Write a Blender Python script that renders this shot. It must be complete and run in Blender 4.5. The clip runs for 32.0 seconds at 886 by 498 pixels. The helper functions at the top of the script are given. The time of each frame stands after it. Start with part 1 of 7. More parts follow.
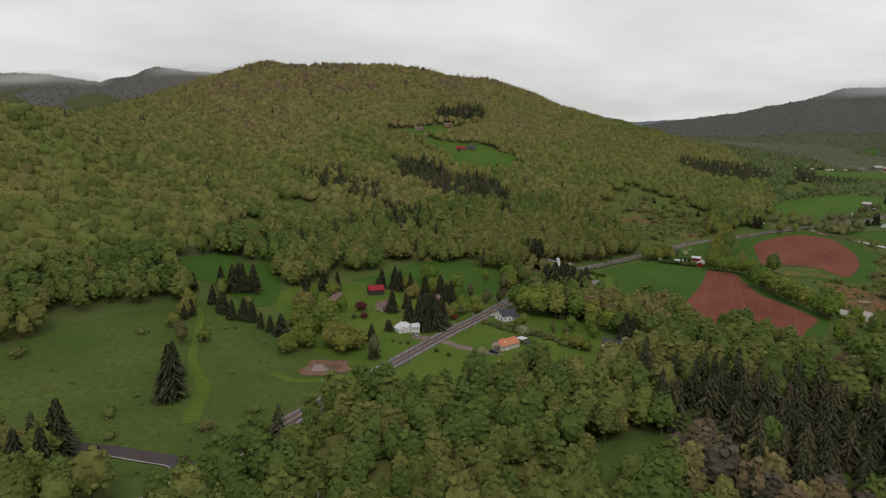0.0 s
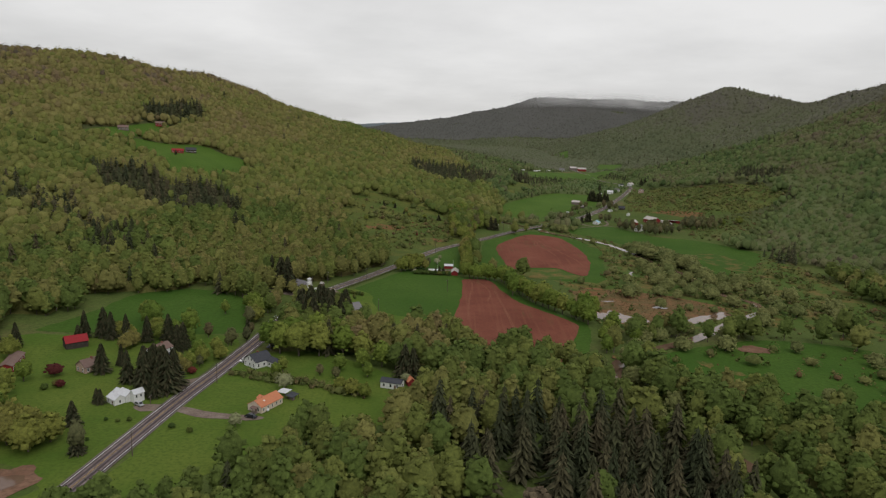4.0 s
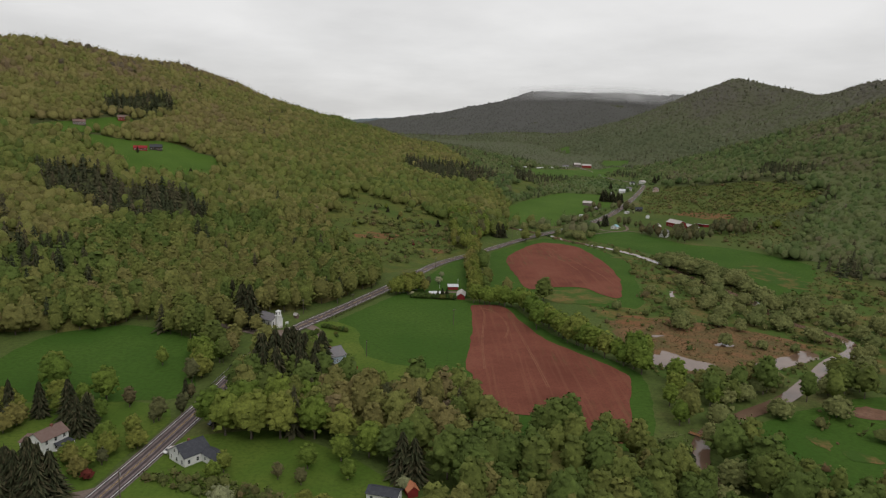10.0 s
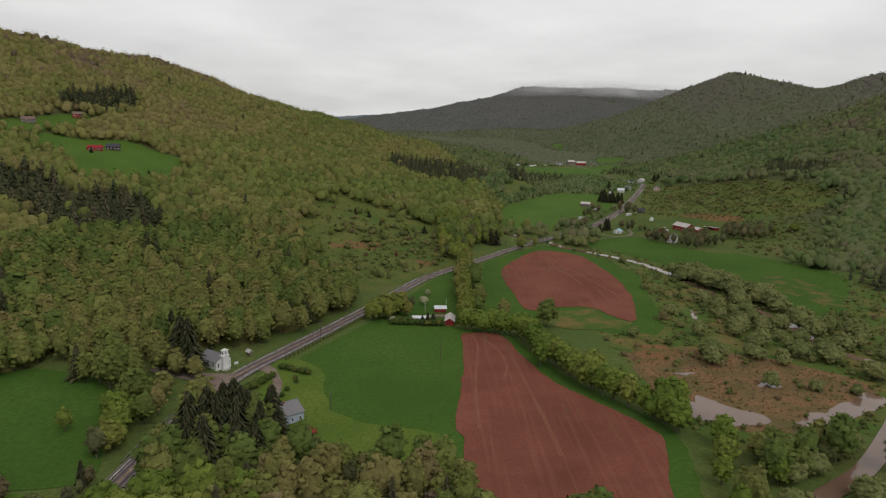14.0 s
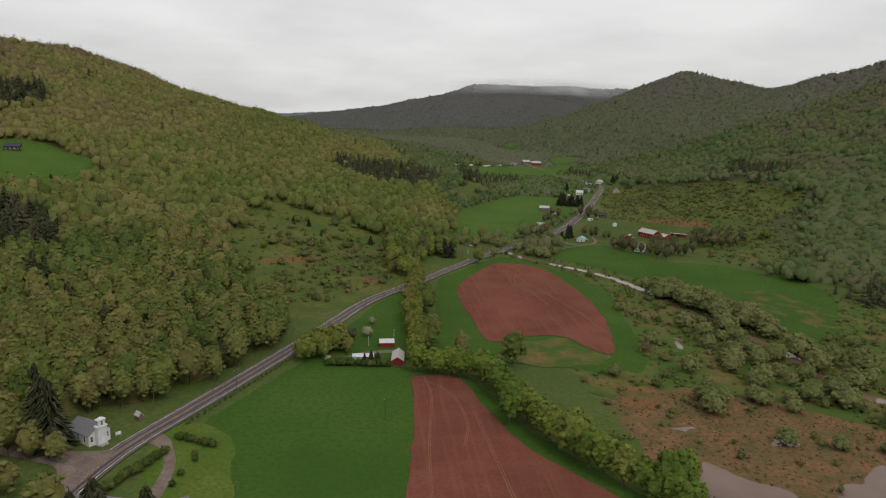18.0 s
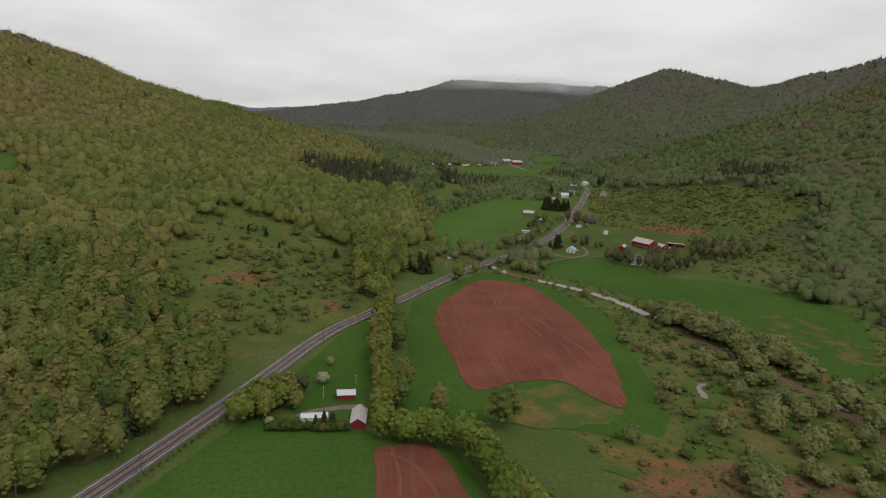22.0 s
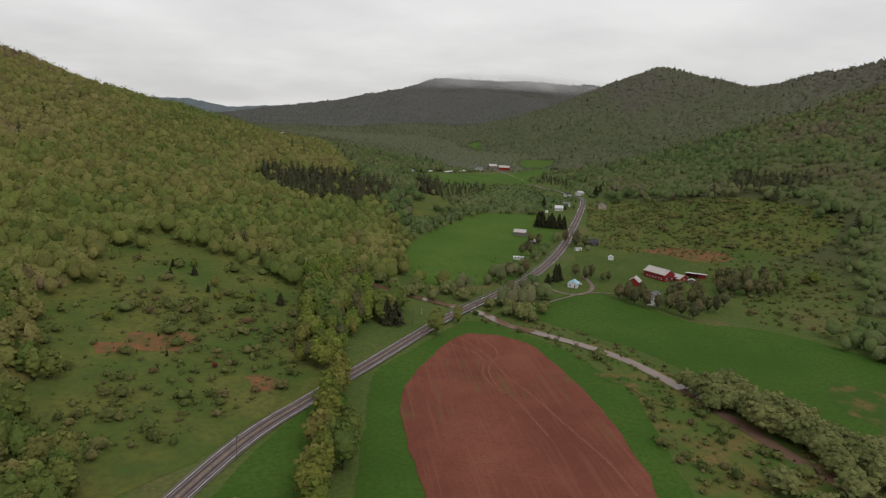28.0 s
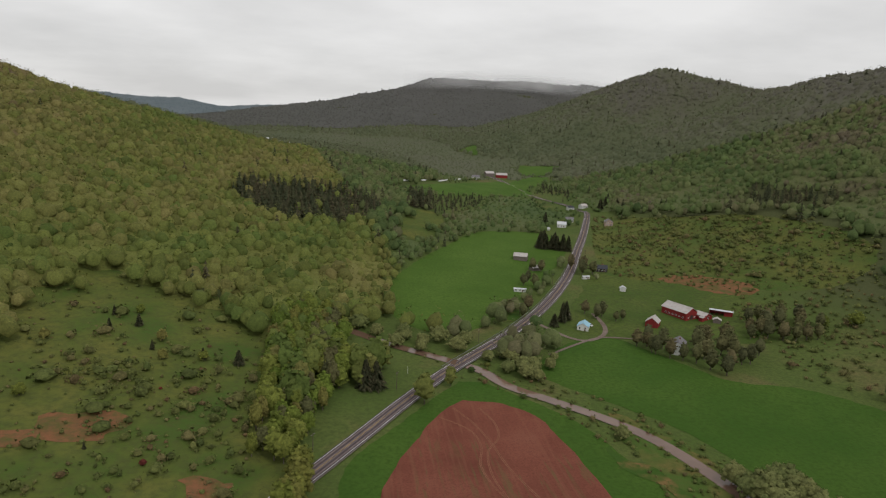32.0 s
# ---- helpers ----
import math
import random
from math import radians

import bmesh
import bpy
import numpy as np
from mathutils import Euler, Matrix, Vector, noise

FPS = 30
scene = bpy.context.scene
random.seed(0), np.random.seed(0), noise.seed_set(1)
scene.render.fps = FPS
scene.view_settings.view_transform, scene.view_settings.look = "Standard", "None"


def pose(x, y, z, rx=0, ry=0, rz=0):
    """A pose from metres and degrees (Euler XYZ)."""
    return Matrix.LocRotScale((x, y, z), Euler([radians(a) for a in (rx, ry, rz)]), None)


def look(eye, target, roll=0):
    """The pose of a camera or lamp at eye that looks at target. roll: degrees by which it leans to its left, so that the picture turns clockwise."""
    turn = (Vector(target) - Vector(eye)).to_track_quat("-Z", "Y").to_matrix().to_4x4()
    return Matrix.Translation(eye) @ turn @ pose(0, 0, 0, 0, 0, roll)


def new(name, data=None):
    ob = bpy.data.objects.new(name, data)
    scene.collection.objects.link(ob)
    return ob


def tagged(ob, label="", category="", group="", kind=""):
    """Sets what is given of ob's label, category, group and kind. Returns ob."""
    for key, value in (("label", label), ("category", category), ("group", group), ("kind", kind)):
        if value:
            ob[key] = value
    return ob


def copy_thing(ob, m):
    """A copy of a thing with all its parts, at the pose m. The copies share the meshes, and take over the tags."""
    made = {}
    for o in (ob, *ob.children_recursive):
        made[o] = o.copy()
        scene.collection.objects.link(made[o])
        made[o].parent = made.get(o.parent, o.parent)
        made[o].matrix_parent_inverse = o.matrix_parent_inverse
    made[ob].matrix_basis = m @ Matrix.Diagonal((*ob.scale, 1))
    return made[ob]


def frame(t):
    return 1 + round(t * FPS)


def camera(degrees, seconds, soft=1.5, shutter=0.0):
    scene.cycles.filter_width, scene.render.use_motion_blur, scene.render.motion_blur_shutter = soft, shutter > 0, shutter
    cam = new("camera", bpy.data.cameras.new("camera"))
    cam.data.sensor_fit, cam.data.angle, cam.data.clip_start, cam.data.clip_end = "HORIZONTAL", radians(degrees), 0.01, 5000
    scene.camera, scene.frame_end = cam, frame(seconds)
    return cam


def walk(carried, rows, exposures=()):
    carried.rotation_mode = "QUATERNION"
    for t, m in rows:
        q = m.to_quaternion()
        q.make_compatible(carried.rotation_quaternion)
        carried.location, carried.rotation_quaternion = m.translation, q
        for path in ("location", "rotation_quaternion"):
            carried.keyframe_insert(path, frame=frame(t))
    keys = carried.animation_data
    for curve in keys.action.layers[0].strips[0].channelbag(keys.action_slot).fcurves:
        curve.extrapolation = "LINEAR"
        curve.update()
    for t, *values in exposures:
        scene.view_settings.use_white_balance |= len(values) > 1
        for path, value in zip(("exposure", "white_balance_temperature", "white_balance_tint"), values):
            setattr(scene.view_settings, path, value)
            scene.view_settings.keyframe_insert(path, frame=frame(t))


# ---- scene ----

# ---- camera: seconds, place, turn to the left, tilt, roll ----
ROWS = (
    (0.0, 37.3, -209.5, 113.1, 23.96, -10.56, 1.24),
    (0.5, 32.0, -203.3, 112.9, 23.50, -10.47, 1.52),
    (1.0, 27.9, -195.5, 113.0, 22.00, -10.41, 1.56),
    (1.5, 24.2, -189.0, 113.1, 17.86, -10.27, 1.75),
    (2.0, 19.9, -182.1, 113.3, 13.70, -10.19, 1.78),
    (2.5, 15.5, -173.2, 112.5, 9.65, -10.00, 1.93),
    (3.0, 11.5, -165.6, 112.5, 6.39, -9.94, 1.98),
    (3.5, 8.8, -157.8, 112.6, 3.09, -9.82, 2.08),
    (4.0, 6.1, -151.1, 113.1, 0.63, -9.79, 2.13),
    (4.5, 4.8, -142.9, 113.1, 0.58, -9.83, 2.09),
    (6.5, 0.2, -109.4, 112.2, 0.21, -9.97, 2.09),
    (7.0, -1.0, -101.5, 112.2, 0.04, -9.98, 2.15),
    (7.5, -1.1, -93.0, 111.8, 0.11, -10.01, 2.06),
    (8.0, -1.9, -84.8, 111.6, 0.02, -10.04, 2.10),
    (8.5, -2.1, -77.1, 111.6, 0.02, -10.07, 2.04),
    (9.0, -2.1, -68.0, 111.0, 0.04, -10.08, 2.01),
    (9.5, -2.4, -59.5, 110.9, 0.04, -10.12, 1.94),
    (10.0, -2.1, -50.6, 110.5, 0.06, -10.12, 1.91),
    (10.5, -2.1, -42.9, 110.8, 0.08, -10.17, 1.90),
    (11.0, -1.7, -34.9, 110.9, 0.13, -10.22, 1.85),
    (11.5, -1.5, -26.9, 111.0, 0.12, -10.27, 1.77),
    (12.0, -0.4, -16.9, 110.4, 0.03, -10.29, 1.70),
    (12.5, -0.1, -8.0, 110.1, 0.00, -10.33, 1.60),
    (13.0, 0.0, -0.0, 110.1, 0.00, -10.35, 1.63),
    (13.5, 0.2, 8.4, 110.2, -0.02, -10.39, 1.53),
    (14.0, 0.4, 17.3, 110.1, -0.79, -10.37, 1.63),
    (14.5, 0.2, 26.3, 110.0, -1.77, -10.40, 1.76),
    (16.5, 2.6, 56.7, 109.8, -3.32, -10.33, 1.75),
    (17.0, 2.8, 65.3, 109.8, -3.87, -10.34, 1.83),
    (17.5, 3.4, 73.5, 110.6, -4.40, -10.42, 1.82),
    (18.0, 4.1, 81.1, 111.2, -4.91, -10.44, 1.93),
    (18.5, 4.9, 88.7, 111.9, -5.43, -10.50, 2.06),
    (19.0, 5.2, 97.1, 112.1, -5.69, -10.56, 2.18),
    (19.5, 5.6, 105.0, 112.3, -5.75, -10.61, 2.26),
    (20.0, 6.4, 112.7, 112.7, -5.97, -10.64, 2.42),
    (20.5, 7.6, 121.4, 112.8, -6.05, -10.69, 2.47),
    (21.0, 8.6, 131.2, 112.4, -6.37, -10.67, 2.50),
    (21.5, 9.7, 140.1, 112.1, -6.69, -10.68, 2.55),
    (22.0, 10.9, 148.3, 112.3, -6.89, -10.67, 2.45),
    (22.5, 12.2, 156.6, 112.3, -7.33, -10.66, 2.58),
    (23.0, 13.1, 164.6, 112.6, -7.99, -10.65, 2.47),
    (23.5, 14.8, 172.5, 112.5, -8.01, -10.66, 2.46),
    (24.0, 16.3, 180.5, 112.6, -7.99, -10.67, 2.48),
    (24.5, 17.2, 189.0, 112.4, -8.03, -10.66, 2.48),
    (25.0, 18.4, 197.7, 112.7, -8.09, -10.69, 2.58),
    (25.5, 19.6, 207.4, 112.7, -8.15, -10.67, 2.63),
    (27.5, 27.6, 245.6, 117.8, -8.16, -10.75, 2.49),
    (28.0, 29.2, 253.9, 119.4, -8.21, -10.76, 2.52),
    (28.5, 30.8, 262.6, 120.9, -8.24, -10.76, 2.50),
    (29.0, 32.2, 271.3, 122.4, -8.29, -10.74, 2.48),
    (29.5, 33.8, 279.8, 124.1, -8.31, -10.80, 2.47),
    (30.0, 35.2, 288.3, 125.9, -8.37, -10.86, 2.50),
    (30.5, 36.7, 296.3, 127.9, -8.42, -10.93, 2.53),
    (31.0, 38.2, 304.0, 129.6, -8.46, -10.95, 2.51),
    (31.5, 39.4, 311.5, 131.0, -8.51, -10.91, 2.52),
    (32.0, 40.5, 319.7, 132.3, -8.58, -10.93, 2.61),
)


def aimed(x, y, z, yaw, pitch, roll):
    a, b = radians(yaw), radians(pitch)
    ahead = Vector((-math.sin(a) * math.cos(b), math.cos(a) * math.cos(b), math.sin(b)))
    eye = Vector((x, y, z))
    return look(eye, eye + 10 * ahead, roll)


cam = camera(66.77, 32.0, soft=1.2)
walk(cam, [(row[0], aimed(*row[1:])) for row in ROWS])

# ---- overcast sky and the soft sun behind it ----
SUN_UP, SUN_ROUND = 52, 150
world = bpy.data.worlds.new("sky")
scene.world = world
world.use_nodes = True
wn, wl = world.node_tree.nodes, world.node_tree.links
wn.clear()
w_out = wn.new("ShaderNodeOutputWorld")
w_bg = wn.new("ShaderNodeBackground")
w_cloud = wn.new("ShaderNodeBackground")
w_sum = wn.new("ShaderNodeMixShader")
w_sky = wn.new("ShaderNodeTexSky")
w_sky.sky_type = "NISHITA"
w_sky.sun_disc = False
w_sky.sun_elevation, w_sky.sun_rotation = radians(SUN_UP), radians(SUN_ROUND)
w_bg.inputs["Strength"].default_value = 0.1
wl.new(w_sky.outputs[0], w_bg.inputs["Color"])
w_co = wn.new("ShaderNodeTexCoord")
w_sep = wn.new("ShaderNodeSeparateXYZ")
wl.new(w_co.outputs["Generated"], w_sep.inputs[0])
# The cloud sheet lies flat overhead, so its folds draw together towards the horizon.
w_lift = wn.new("ShaderNodeMath")
w_lift.operation = "ADD"
w_lift.inputs[1].default_value = 0.16
wl.new(w_sep.outputs["Z"], w_lift.inputs[0])
w_abs = wn.new("ShaderNodeMath")
w_abs.operation = "MAXIMUM"
w_abs.inputs[1].default_value = 0.03
wl.new(w_lift.outputs[0], w_abs.inputs[0])
w_div = wn.new("ShaderNodeVectorMath")
w_div.operation = "DIVIDE"
w_comb = wn.new("ShaderNodeCombineXYZ")
for n in range(3):
    wl.new(w_abs.outputs[0], w_comb.inputs[n])
wl.new(w_co.outputs["Generated"], w_div.inputs[0])
wl.new(w_comb.outputs[0], w_div.inputs[1])
w_noise = wn.new("ShaderNodeTexNoise")
w_noise.inputs["Scale"].default_value = 0.42
w_noise.inputs["Detail"].default_value = 6
w_noise.inputs["Roughness"].default_value = 0.55
wl.new(w_div.outputs[0], w_noise.inputs["Vector"])
w_ramp = wn.new("ShaderNodeValToRGB")
w_ramp.color_ramp.elements[0].position, w_ramp.color_ramp.elements[0].color = 0.38, (0.62, 0.615, 0.61, 1)
w_ramp.color_ramp.elements[1].position, w_ramp.color_ramp.elements[1].color = 0.62, (0.83, 0.822, 0.815, 1)
wl.new(w_noise.outputs["Fac"], w_ramp.inputs[0])
wl.new(w_ramp.outputs[0], w_cloud.inputs["Color"])
w_cloud.inputs["Strength"].default_value = 1.0
w_sum.inputs[0].default_value = 0.96
wl.new(w_bg.outputs[0], w_sum.inputs[1])
wl.new(w_cloud.outputs[0], w_sum.inputs[2])
wl.new(w_sum.outputs[0], w_out.inputs["Surface"])
sun = new("sun", bpy.data.lights.new("sun", "SUN"))
sun.data.energy, sun.data.angle, sun.data.color = 0.9, radians(25), (1.0, 0.97, 0.92)
sun.matrix_world = look((0, 0, 600), (-600 * math.cos(radians(SUN_UP)) * math.sin(radians(SUN_ROUND)), -600 * math.cos(radians(SUN_UP)) * math.cos(radians(SUN_ROUND)), 600 - 600 * math.sin(radians(SUN_UP))))
scene.view_settings.exposure = 0.0


# ---- materials ----
def material(name, rough=0.9, metal=0.0):
    m = bpy.data.materials.new(name)
    m.use_nodes = True
    b = m.node_tree.nodes["Principled BSDF"]
    b.inputs["Roughness"].default_value, b.inputs["Metallic"].default_value = rough, metal
    b.inputs["Specular IOR Level"].default_value = 0.04
    return m, m.node_tree.nodes, m.node_tree.links, b


def noise_node(nodes, links, scale, detail=4.0, rough=0.6, stretch=None):
    co = nodes.new("ShaderNodeNewGeometry")
    n = nodes.new("ShaderNodeTexNoise")
    n.inputs["Scale"].default_value, n.inputs["Detail"].default_value, n.inputs["Roughness"].default_value = scale, detail, rough
    source = co.outputs["Position"]
    if stretch:
        mp = nodes.new("ShaderNodeMapping")
        mp.inputs["Rotation"].default_value[2] = radians(stretch[0])
        mp.inputs["Scale"].default_value = (stretch[1], stretch[2], 1)
        links.new(source, mp.inputs["Vector"])
        source = mp.outputs[0]
    links.new(source, n.inputs["Vector"])
    return n.outputs["Fac"]


def ramp(nodes, links, fac, *stops):
    r = nodes.new("ShaderNodeValToRGB")
    e = r.color_ramp.elements
    while len(e) < len(stops):
        e.new(0.5)
    for el, (at, col) in zip(e, stops):
        el.position, el.color = at, (*col, 1)
    links.new(fac, r.inputs[0])
    return r.outputs[0]


def mixed(nodes, links, fac, a, b, how="MIX"):
    m = nodes.new("ShaderNodeMix")
    m.data_type, m.blend_type = "RGBA", how
    for socket, value in ((m.inputs[0], fac), (m.inputs[6], a), (m.inputs[7], b)):
        if isinstance(value, (int, float)):
            socket.default_value = value
        elif isinstance(value, tuple):
            socket.default_value = (*value, 1)
        else:
            links.new(value, socket)
    return m.outputs[2]


def bumped(nodes, links, bsdf, height, strength, distance):
    b = nodes.new("ShaderNodeBump")
    b.inputs["Strength"].default_value, b.inputs["Distance"].default_value = strength, distance
    links.new(height, b.inputs["Height"])
    links.new(b.outputs[0], bsdf.inputs["Normal"])


def two_scale(name, big, small, lo, hi, spot, rough=0.9, bump=0.3, stretch=None, metal=0.0, spread=(0.35, 0.65)):
    """A surface with a coarse drift from lo to hi and a fine grain towards spot."""
    m, n, l, b = material(name, rough, metal)
    col = ramp(n, l, noise_node(n, l, big, 3, 0.55), (spread[0], lo), (spread[1], hi))
    fine = noise_node(n, l, small, 5, 0.65, stretch)
    l.new(mixed(n, l, ramp(n, l, fine, (0.42, (0, 0, 0)), (0.7, (1, 1, 1))), col, spot), b.inputs["Base Color"])
    if bump:
        bumped(n, l, b, fine, bump, 1 / small * 0.3)
    return m


def plain(name, col, rough=0.6, wear=None, scale=2.0, metal=0.0):
    """Painted or built surface: a colour with faint streaks of wear."""
    m, n, l, b = material(name, rough, metal)
    wear = wear or tuple(c * 0.72 for c in col)
    l.new(mixed(n, l, ramp(n, l, noise_node(n, l, scale, 5, 0.7, (0, 1, 1)), (0.45, (0, 0, 0)), (0.8, (1, 1, 1))), col, wear), b.inputs["Base Color"])
    return m


def leafy(name, stops, rough=0.75, source="tint", glow=0.2, vary=0.28):
    """Foliage: tone by tree from an attribute or the object's own random number, and drift by clump."""
    m, n, l, b = material(name, rough)
    if source == "tint":
        a = n.new("ShaderNodeAttribute")
        a.attribute_name = "tint"
        fac = a.outputs["Fac"]
    else:
        fac = n.new("ShaderNodeObjectInfo").outputs["Random"]
    col = ramp(n, l, fac, *stops)
    g = n.new("ShaderNodeNewGeometry")
    clump = ramp(n, l, g.outputs["Random Per Island"], (0.0, (1 - vary,) * 3), (1.0, (1 + vary, 1 + vary, 1 + 0.8 * vary)))
    grain = noise_node(n, l, 0.8, 6, 0.75)
    tone = mixed(n, l, 1.0, mixed(n, l, 1.0, col, clump, "MULTIPLY"), ramp(n, l, grain, (0.34, (1 - 1.3 * vary,) * 3), (0.66, (1 + 1.4 * vary, 1 + 1.3 * vary, 1 + vary))), "MULTIPLY")
    l.new(tone, b.inputs["Base Color"])
    bumped(n, l, b, grain, 0.25, 0.5)
    t = n.new("ShaderNodeBsdfTranslucent")
    l.new(tone, t.inputs["Color"])
    mx = n.new("ShaderNodeMixShader")
    mx.inputs[0].default_value = glow
    out = n["Material Output"]
    l.new(b.outputs[0], mx.inputs[1])
    l.new(t.outputs[0], mx.inputs[2])
    l.new(mx.outputs[0], out.inputs["Surface"])
    return m


def ground_material():
    m, n, l, b = material("land")
    a = n.new("ShaderNodeAttribute")
    a.attribute_name = "wooded"
    grass = ramp(n, l, noise_node(n, l, 0.02, 5, 0.6), (0.3, (0.07, 0.11, 0.026)), (0.55, (0.095, 0.125, 0.034)), (0.72, (0.15, 0.125, 0.055)))
    fine = noise_node(n, l, 0.5, 6, 0.7)
    grass = mixed(n, l, ramp(n, l, fine, (0.4, (0, 0, 0)), (0.75, (1, 1, 1))), grass, (0.055, 0.072, 0.024))
    litter = ramp(n, l, fine, (0.3, (0.052, 0.066, 0.026)), (0.7, (0.088, 0.092, 0.040)))
    l.new(mixed(n, l, a.outputs["Fac"], grass, litter), b.inputs["Base Color"])
    bumped(n, l, b, fine, 0.5, 0.5)
    return m


def ploughed(name, angle, weeds):
    """Red-brown tilled earth with drill lines and sparse green between them."""
    m, n, l, b = material(name, 0.95)
    soil = ramp(n, l, noise_node(n, l, 0.03, 5, 0.6), (0.3, (0.132, 0.045, 0.031)), (0.55, (0.186, 0.066, 0.045)), (0.8, (0.228, 0.094, 0.064)))
    clods = noise_node(n, l, 1.2, 8, 0.75)
    soil = mixed(n, l, ramp(n, l, clods, (0.45, (0, 0, 0)), (0.75, (1, 1, 1))), soil, (0.115, 0.042, 0.028))
    lines = noise_node(n, l, 1.0, 2, 0.5, (angle, 0.55, 0.02))
    soil = mixed(n, l, ramp(n, l, lines, (0.5, (0, 0, 0)), (0.7, (0.42, 0.42, 0.42))), soil, (0.205, 0.088, 0.056))
    patch = ramp(n, l, noise_node(n, l, 0.016, 3, 0.5), (0.50, (0, 0, 0)), (0.62, (1, 1, 1)))
    rows = ramp(n, l, noise_node(n, l, 1.0, 3, 0.6, (angle, 0.4, 0.03)), (0.54, (0, 0, 0)), (0.6, (weeds, weeds, weeds)))
    l.new(mixed(n, l, mixed(n, l, 1.0, patch, rows, "MULTIPLY"), soil, (0.09, 0.105, 0.04)), b.inputs["Base Color"])
    bumped(n, l, b, mixed(n, l, 0.5, clods, lines), 0.6, 0.15)
    return m


def water_material():
    m, n, l, b = material("river_water", 0.07)
    l.new(ramp(n, l, noise_node(n, l, 0.05, 3), (0.35, (0.13, 0.078, 0.054)), (0.65, (0.17, 0.108, 0.078))), b.inputs["Base Color"])
    b.inputs["Specular IOR Level"].default_value = 0.32
    bumped(n, l, b, noise_node(n, l, 0.8, 3), 0.08, 0.2)
    return m


LAND = ground_material()
SOIL_A, SOIL_B = ploughed("tilled_earth", 8, 0.25), ploughed("tilled_earth_weedy", 22, 0.4)
HAY = two_scale("hay_grass", 0.025, 0.6, (0.059, 0.113, 0.018), (0.081, 0.140, 0.025), (0.050, 0.090, 0.016), bump=0.3)
HAY_DARK = two_scale("clover_grass", 0.02, 0.5, (0.043, 0.094, 0.015), (0.062, 0.114, 0.020), (0.038, 0.075, 0.013), bump=0.3)
LAWN = two_scale("lawn_grass", 0.03, 0.7, (0.070, 0.122, 0.019), (0.114, 0.150, 0.028), (0.062, 0.098, 0.018), bump=0.2)
MEADOW = two_scale("meadow_grass", 0.022, 0.4, (0.057, 0.097, 0.020), (0.092, 0.120, 0.029), (0.055, 0.069, 0.023), bump=0.4)
PASTURE = two_scale("rough_pasture", 0.03, 0.35, (0.062, 0.104, 0.022), (0.128, 0.130, 0.034), (0.072, 0.084, 0.027), bump=0.5)
MARSH = two_scale("marsh_sedge", 0.09, 0.5, (0.112, 0.098, 0.040), (0.225, 0.118, 0.062), (0.098, 0.070, 0.036), bump=0.7)
RUST = two_scale("rusty_grass", 0.12, 0.5, (0.085, 0.095, 0.028), (0.215, 0.098, 0.050), (0.130, 0.085, 0.040), bump=0.5, spread=(0.36, 0.56))
DRY = two_scale("dry_grass", 0.07, 0.35, (0.045, 0.092, 0.017), (0.18, 0.115, 0.048), (0.048, 0.086, 0.018), bump=0.5, spread=(0.46, 0.66))
FLATS = two_scale("river_flat_grass", 0.045, 0.3, (0.066, 0.112, 0.024), (0.165, 0.118, 0.046), (0.078, 0.098, 0.027), bump=0.5, spread=(0.46, 0.64))
DRY_OPEN = two_scale("straw_grass", 0.06, 0.35, (0.058, 0.100, 0.021), (0.18, 0.118, 0.046), (0.066, 0.098, 0.024), bump=0.5, spread=(0.42, 0.62))
BARE = two_scale("bare_earth", 0.1, 0.6, (0.15, 0.080, 0.052), (0.22, 0.13, 0.09), (0.13, 0.08, 0.055), bump=0.4)
WATER = water_material()
ASPHALT = two_scale("road_asphalt", 0.06, 1.4, (0.070, 0.056, 0.058), (0.094, 0.076, 0.078), (0.050, 0.041, 0.043), 0.75, 0.1)
WORN = two_scale("worn_asphalt", 0.2, 1.0, (0.163, 0.128, 0.128), (0.237, 0.193, 0.189), (0.106, 0.085, 0.087), 0.8, 0.1)
SHOULDER = two_scale("gravel_shoulder", 0.12, 1.5, (0.155, 0.130, 0.118), (0.225, 0.195, 0.180), (0.105, 0.098, 0.075), 0.95, 0.3)
GRAVEL = two_scale("gravel_drive", 0.15, 1.5, (0.17, 0.125, 0.105), (0.25, 0.20, 0.17), (0.12, 0.095, 0.08), 0.95, 0.3)
LINE_WHITE = two_scale("road_paint_white", 0.3, 2.0, (0.74, 0.73, 0.73), (0.82, 0.81, 0.80), (0.55, 0.53, 0.52), 0.7, 0)
LINE_YELLOW = two_scale("road_paint_yellow", 0.3, 2.0, (0.46, 0.32, 0.15), (0.54, 0.38, 0.18), (0.34, 0.25, 0.15), 0.7, 0)
LEAF = leafy("leaves", ((0.0, (0.090, 0.126, 0.034)), (0.25, (0.134, 0.154, 0.043)), (0.5, (0.166, 0.161, 0.056)), (0.70, (0.182, 0.161, 0.064)), (0.86, (0.166, 0.124, 0.074)), (1.0, (0.106, 0.090, 0.070))), vary=0.23)
# Browner eastern leaves, with a little haze greyed into the colour.
HAZED_DULL_LEAF = leafy("hazed_dull_leaves", ((0.0, (0.069, 0.106, 0.039)), (0.25, (0.097, 0.135, 0.049)), (0.5, (0.124, 0.142, 0.062)), (0.68, (0.132, 0.126, 0.070)), (0.82, (0.126, 0.104, 0.075)), (1.0, (0.109, 0.106, 0.085))), vary=0.2)
LEAF_OB = leafy("garden_leaves", ((0.0, (0.090, 0.136, 0.027)), (0.5, (0.126, 0.172, 0.034)), (1.0, (0.164, 0.184, 0.045))), source="object")
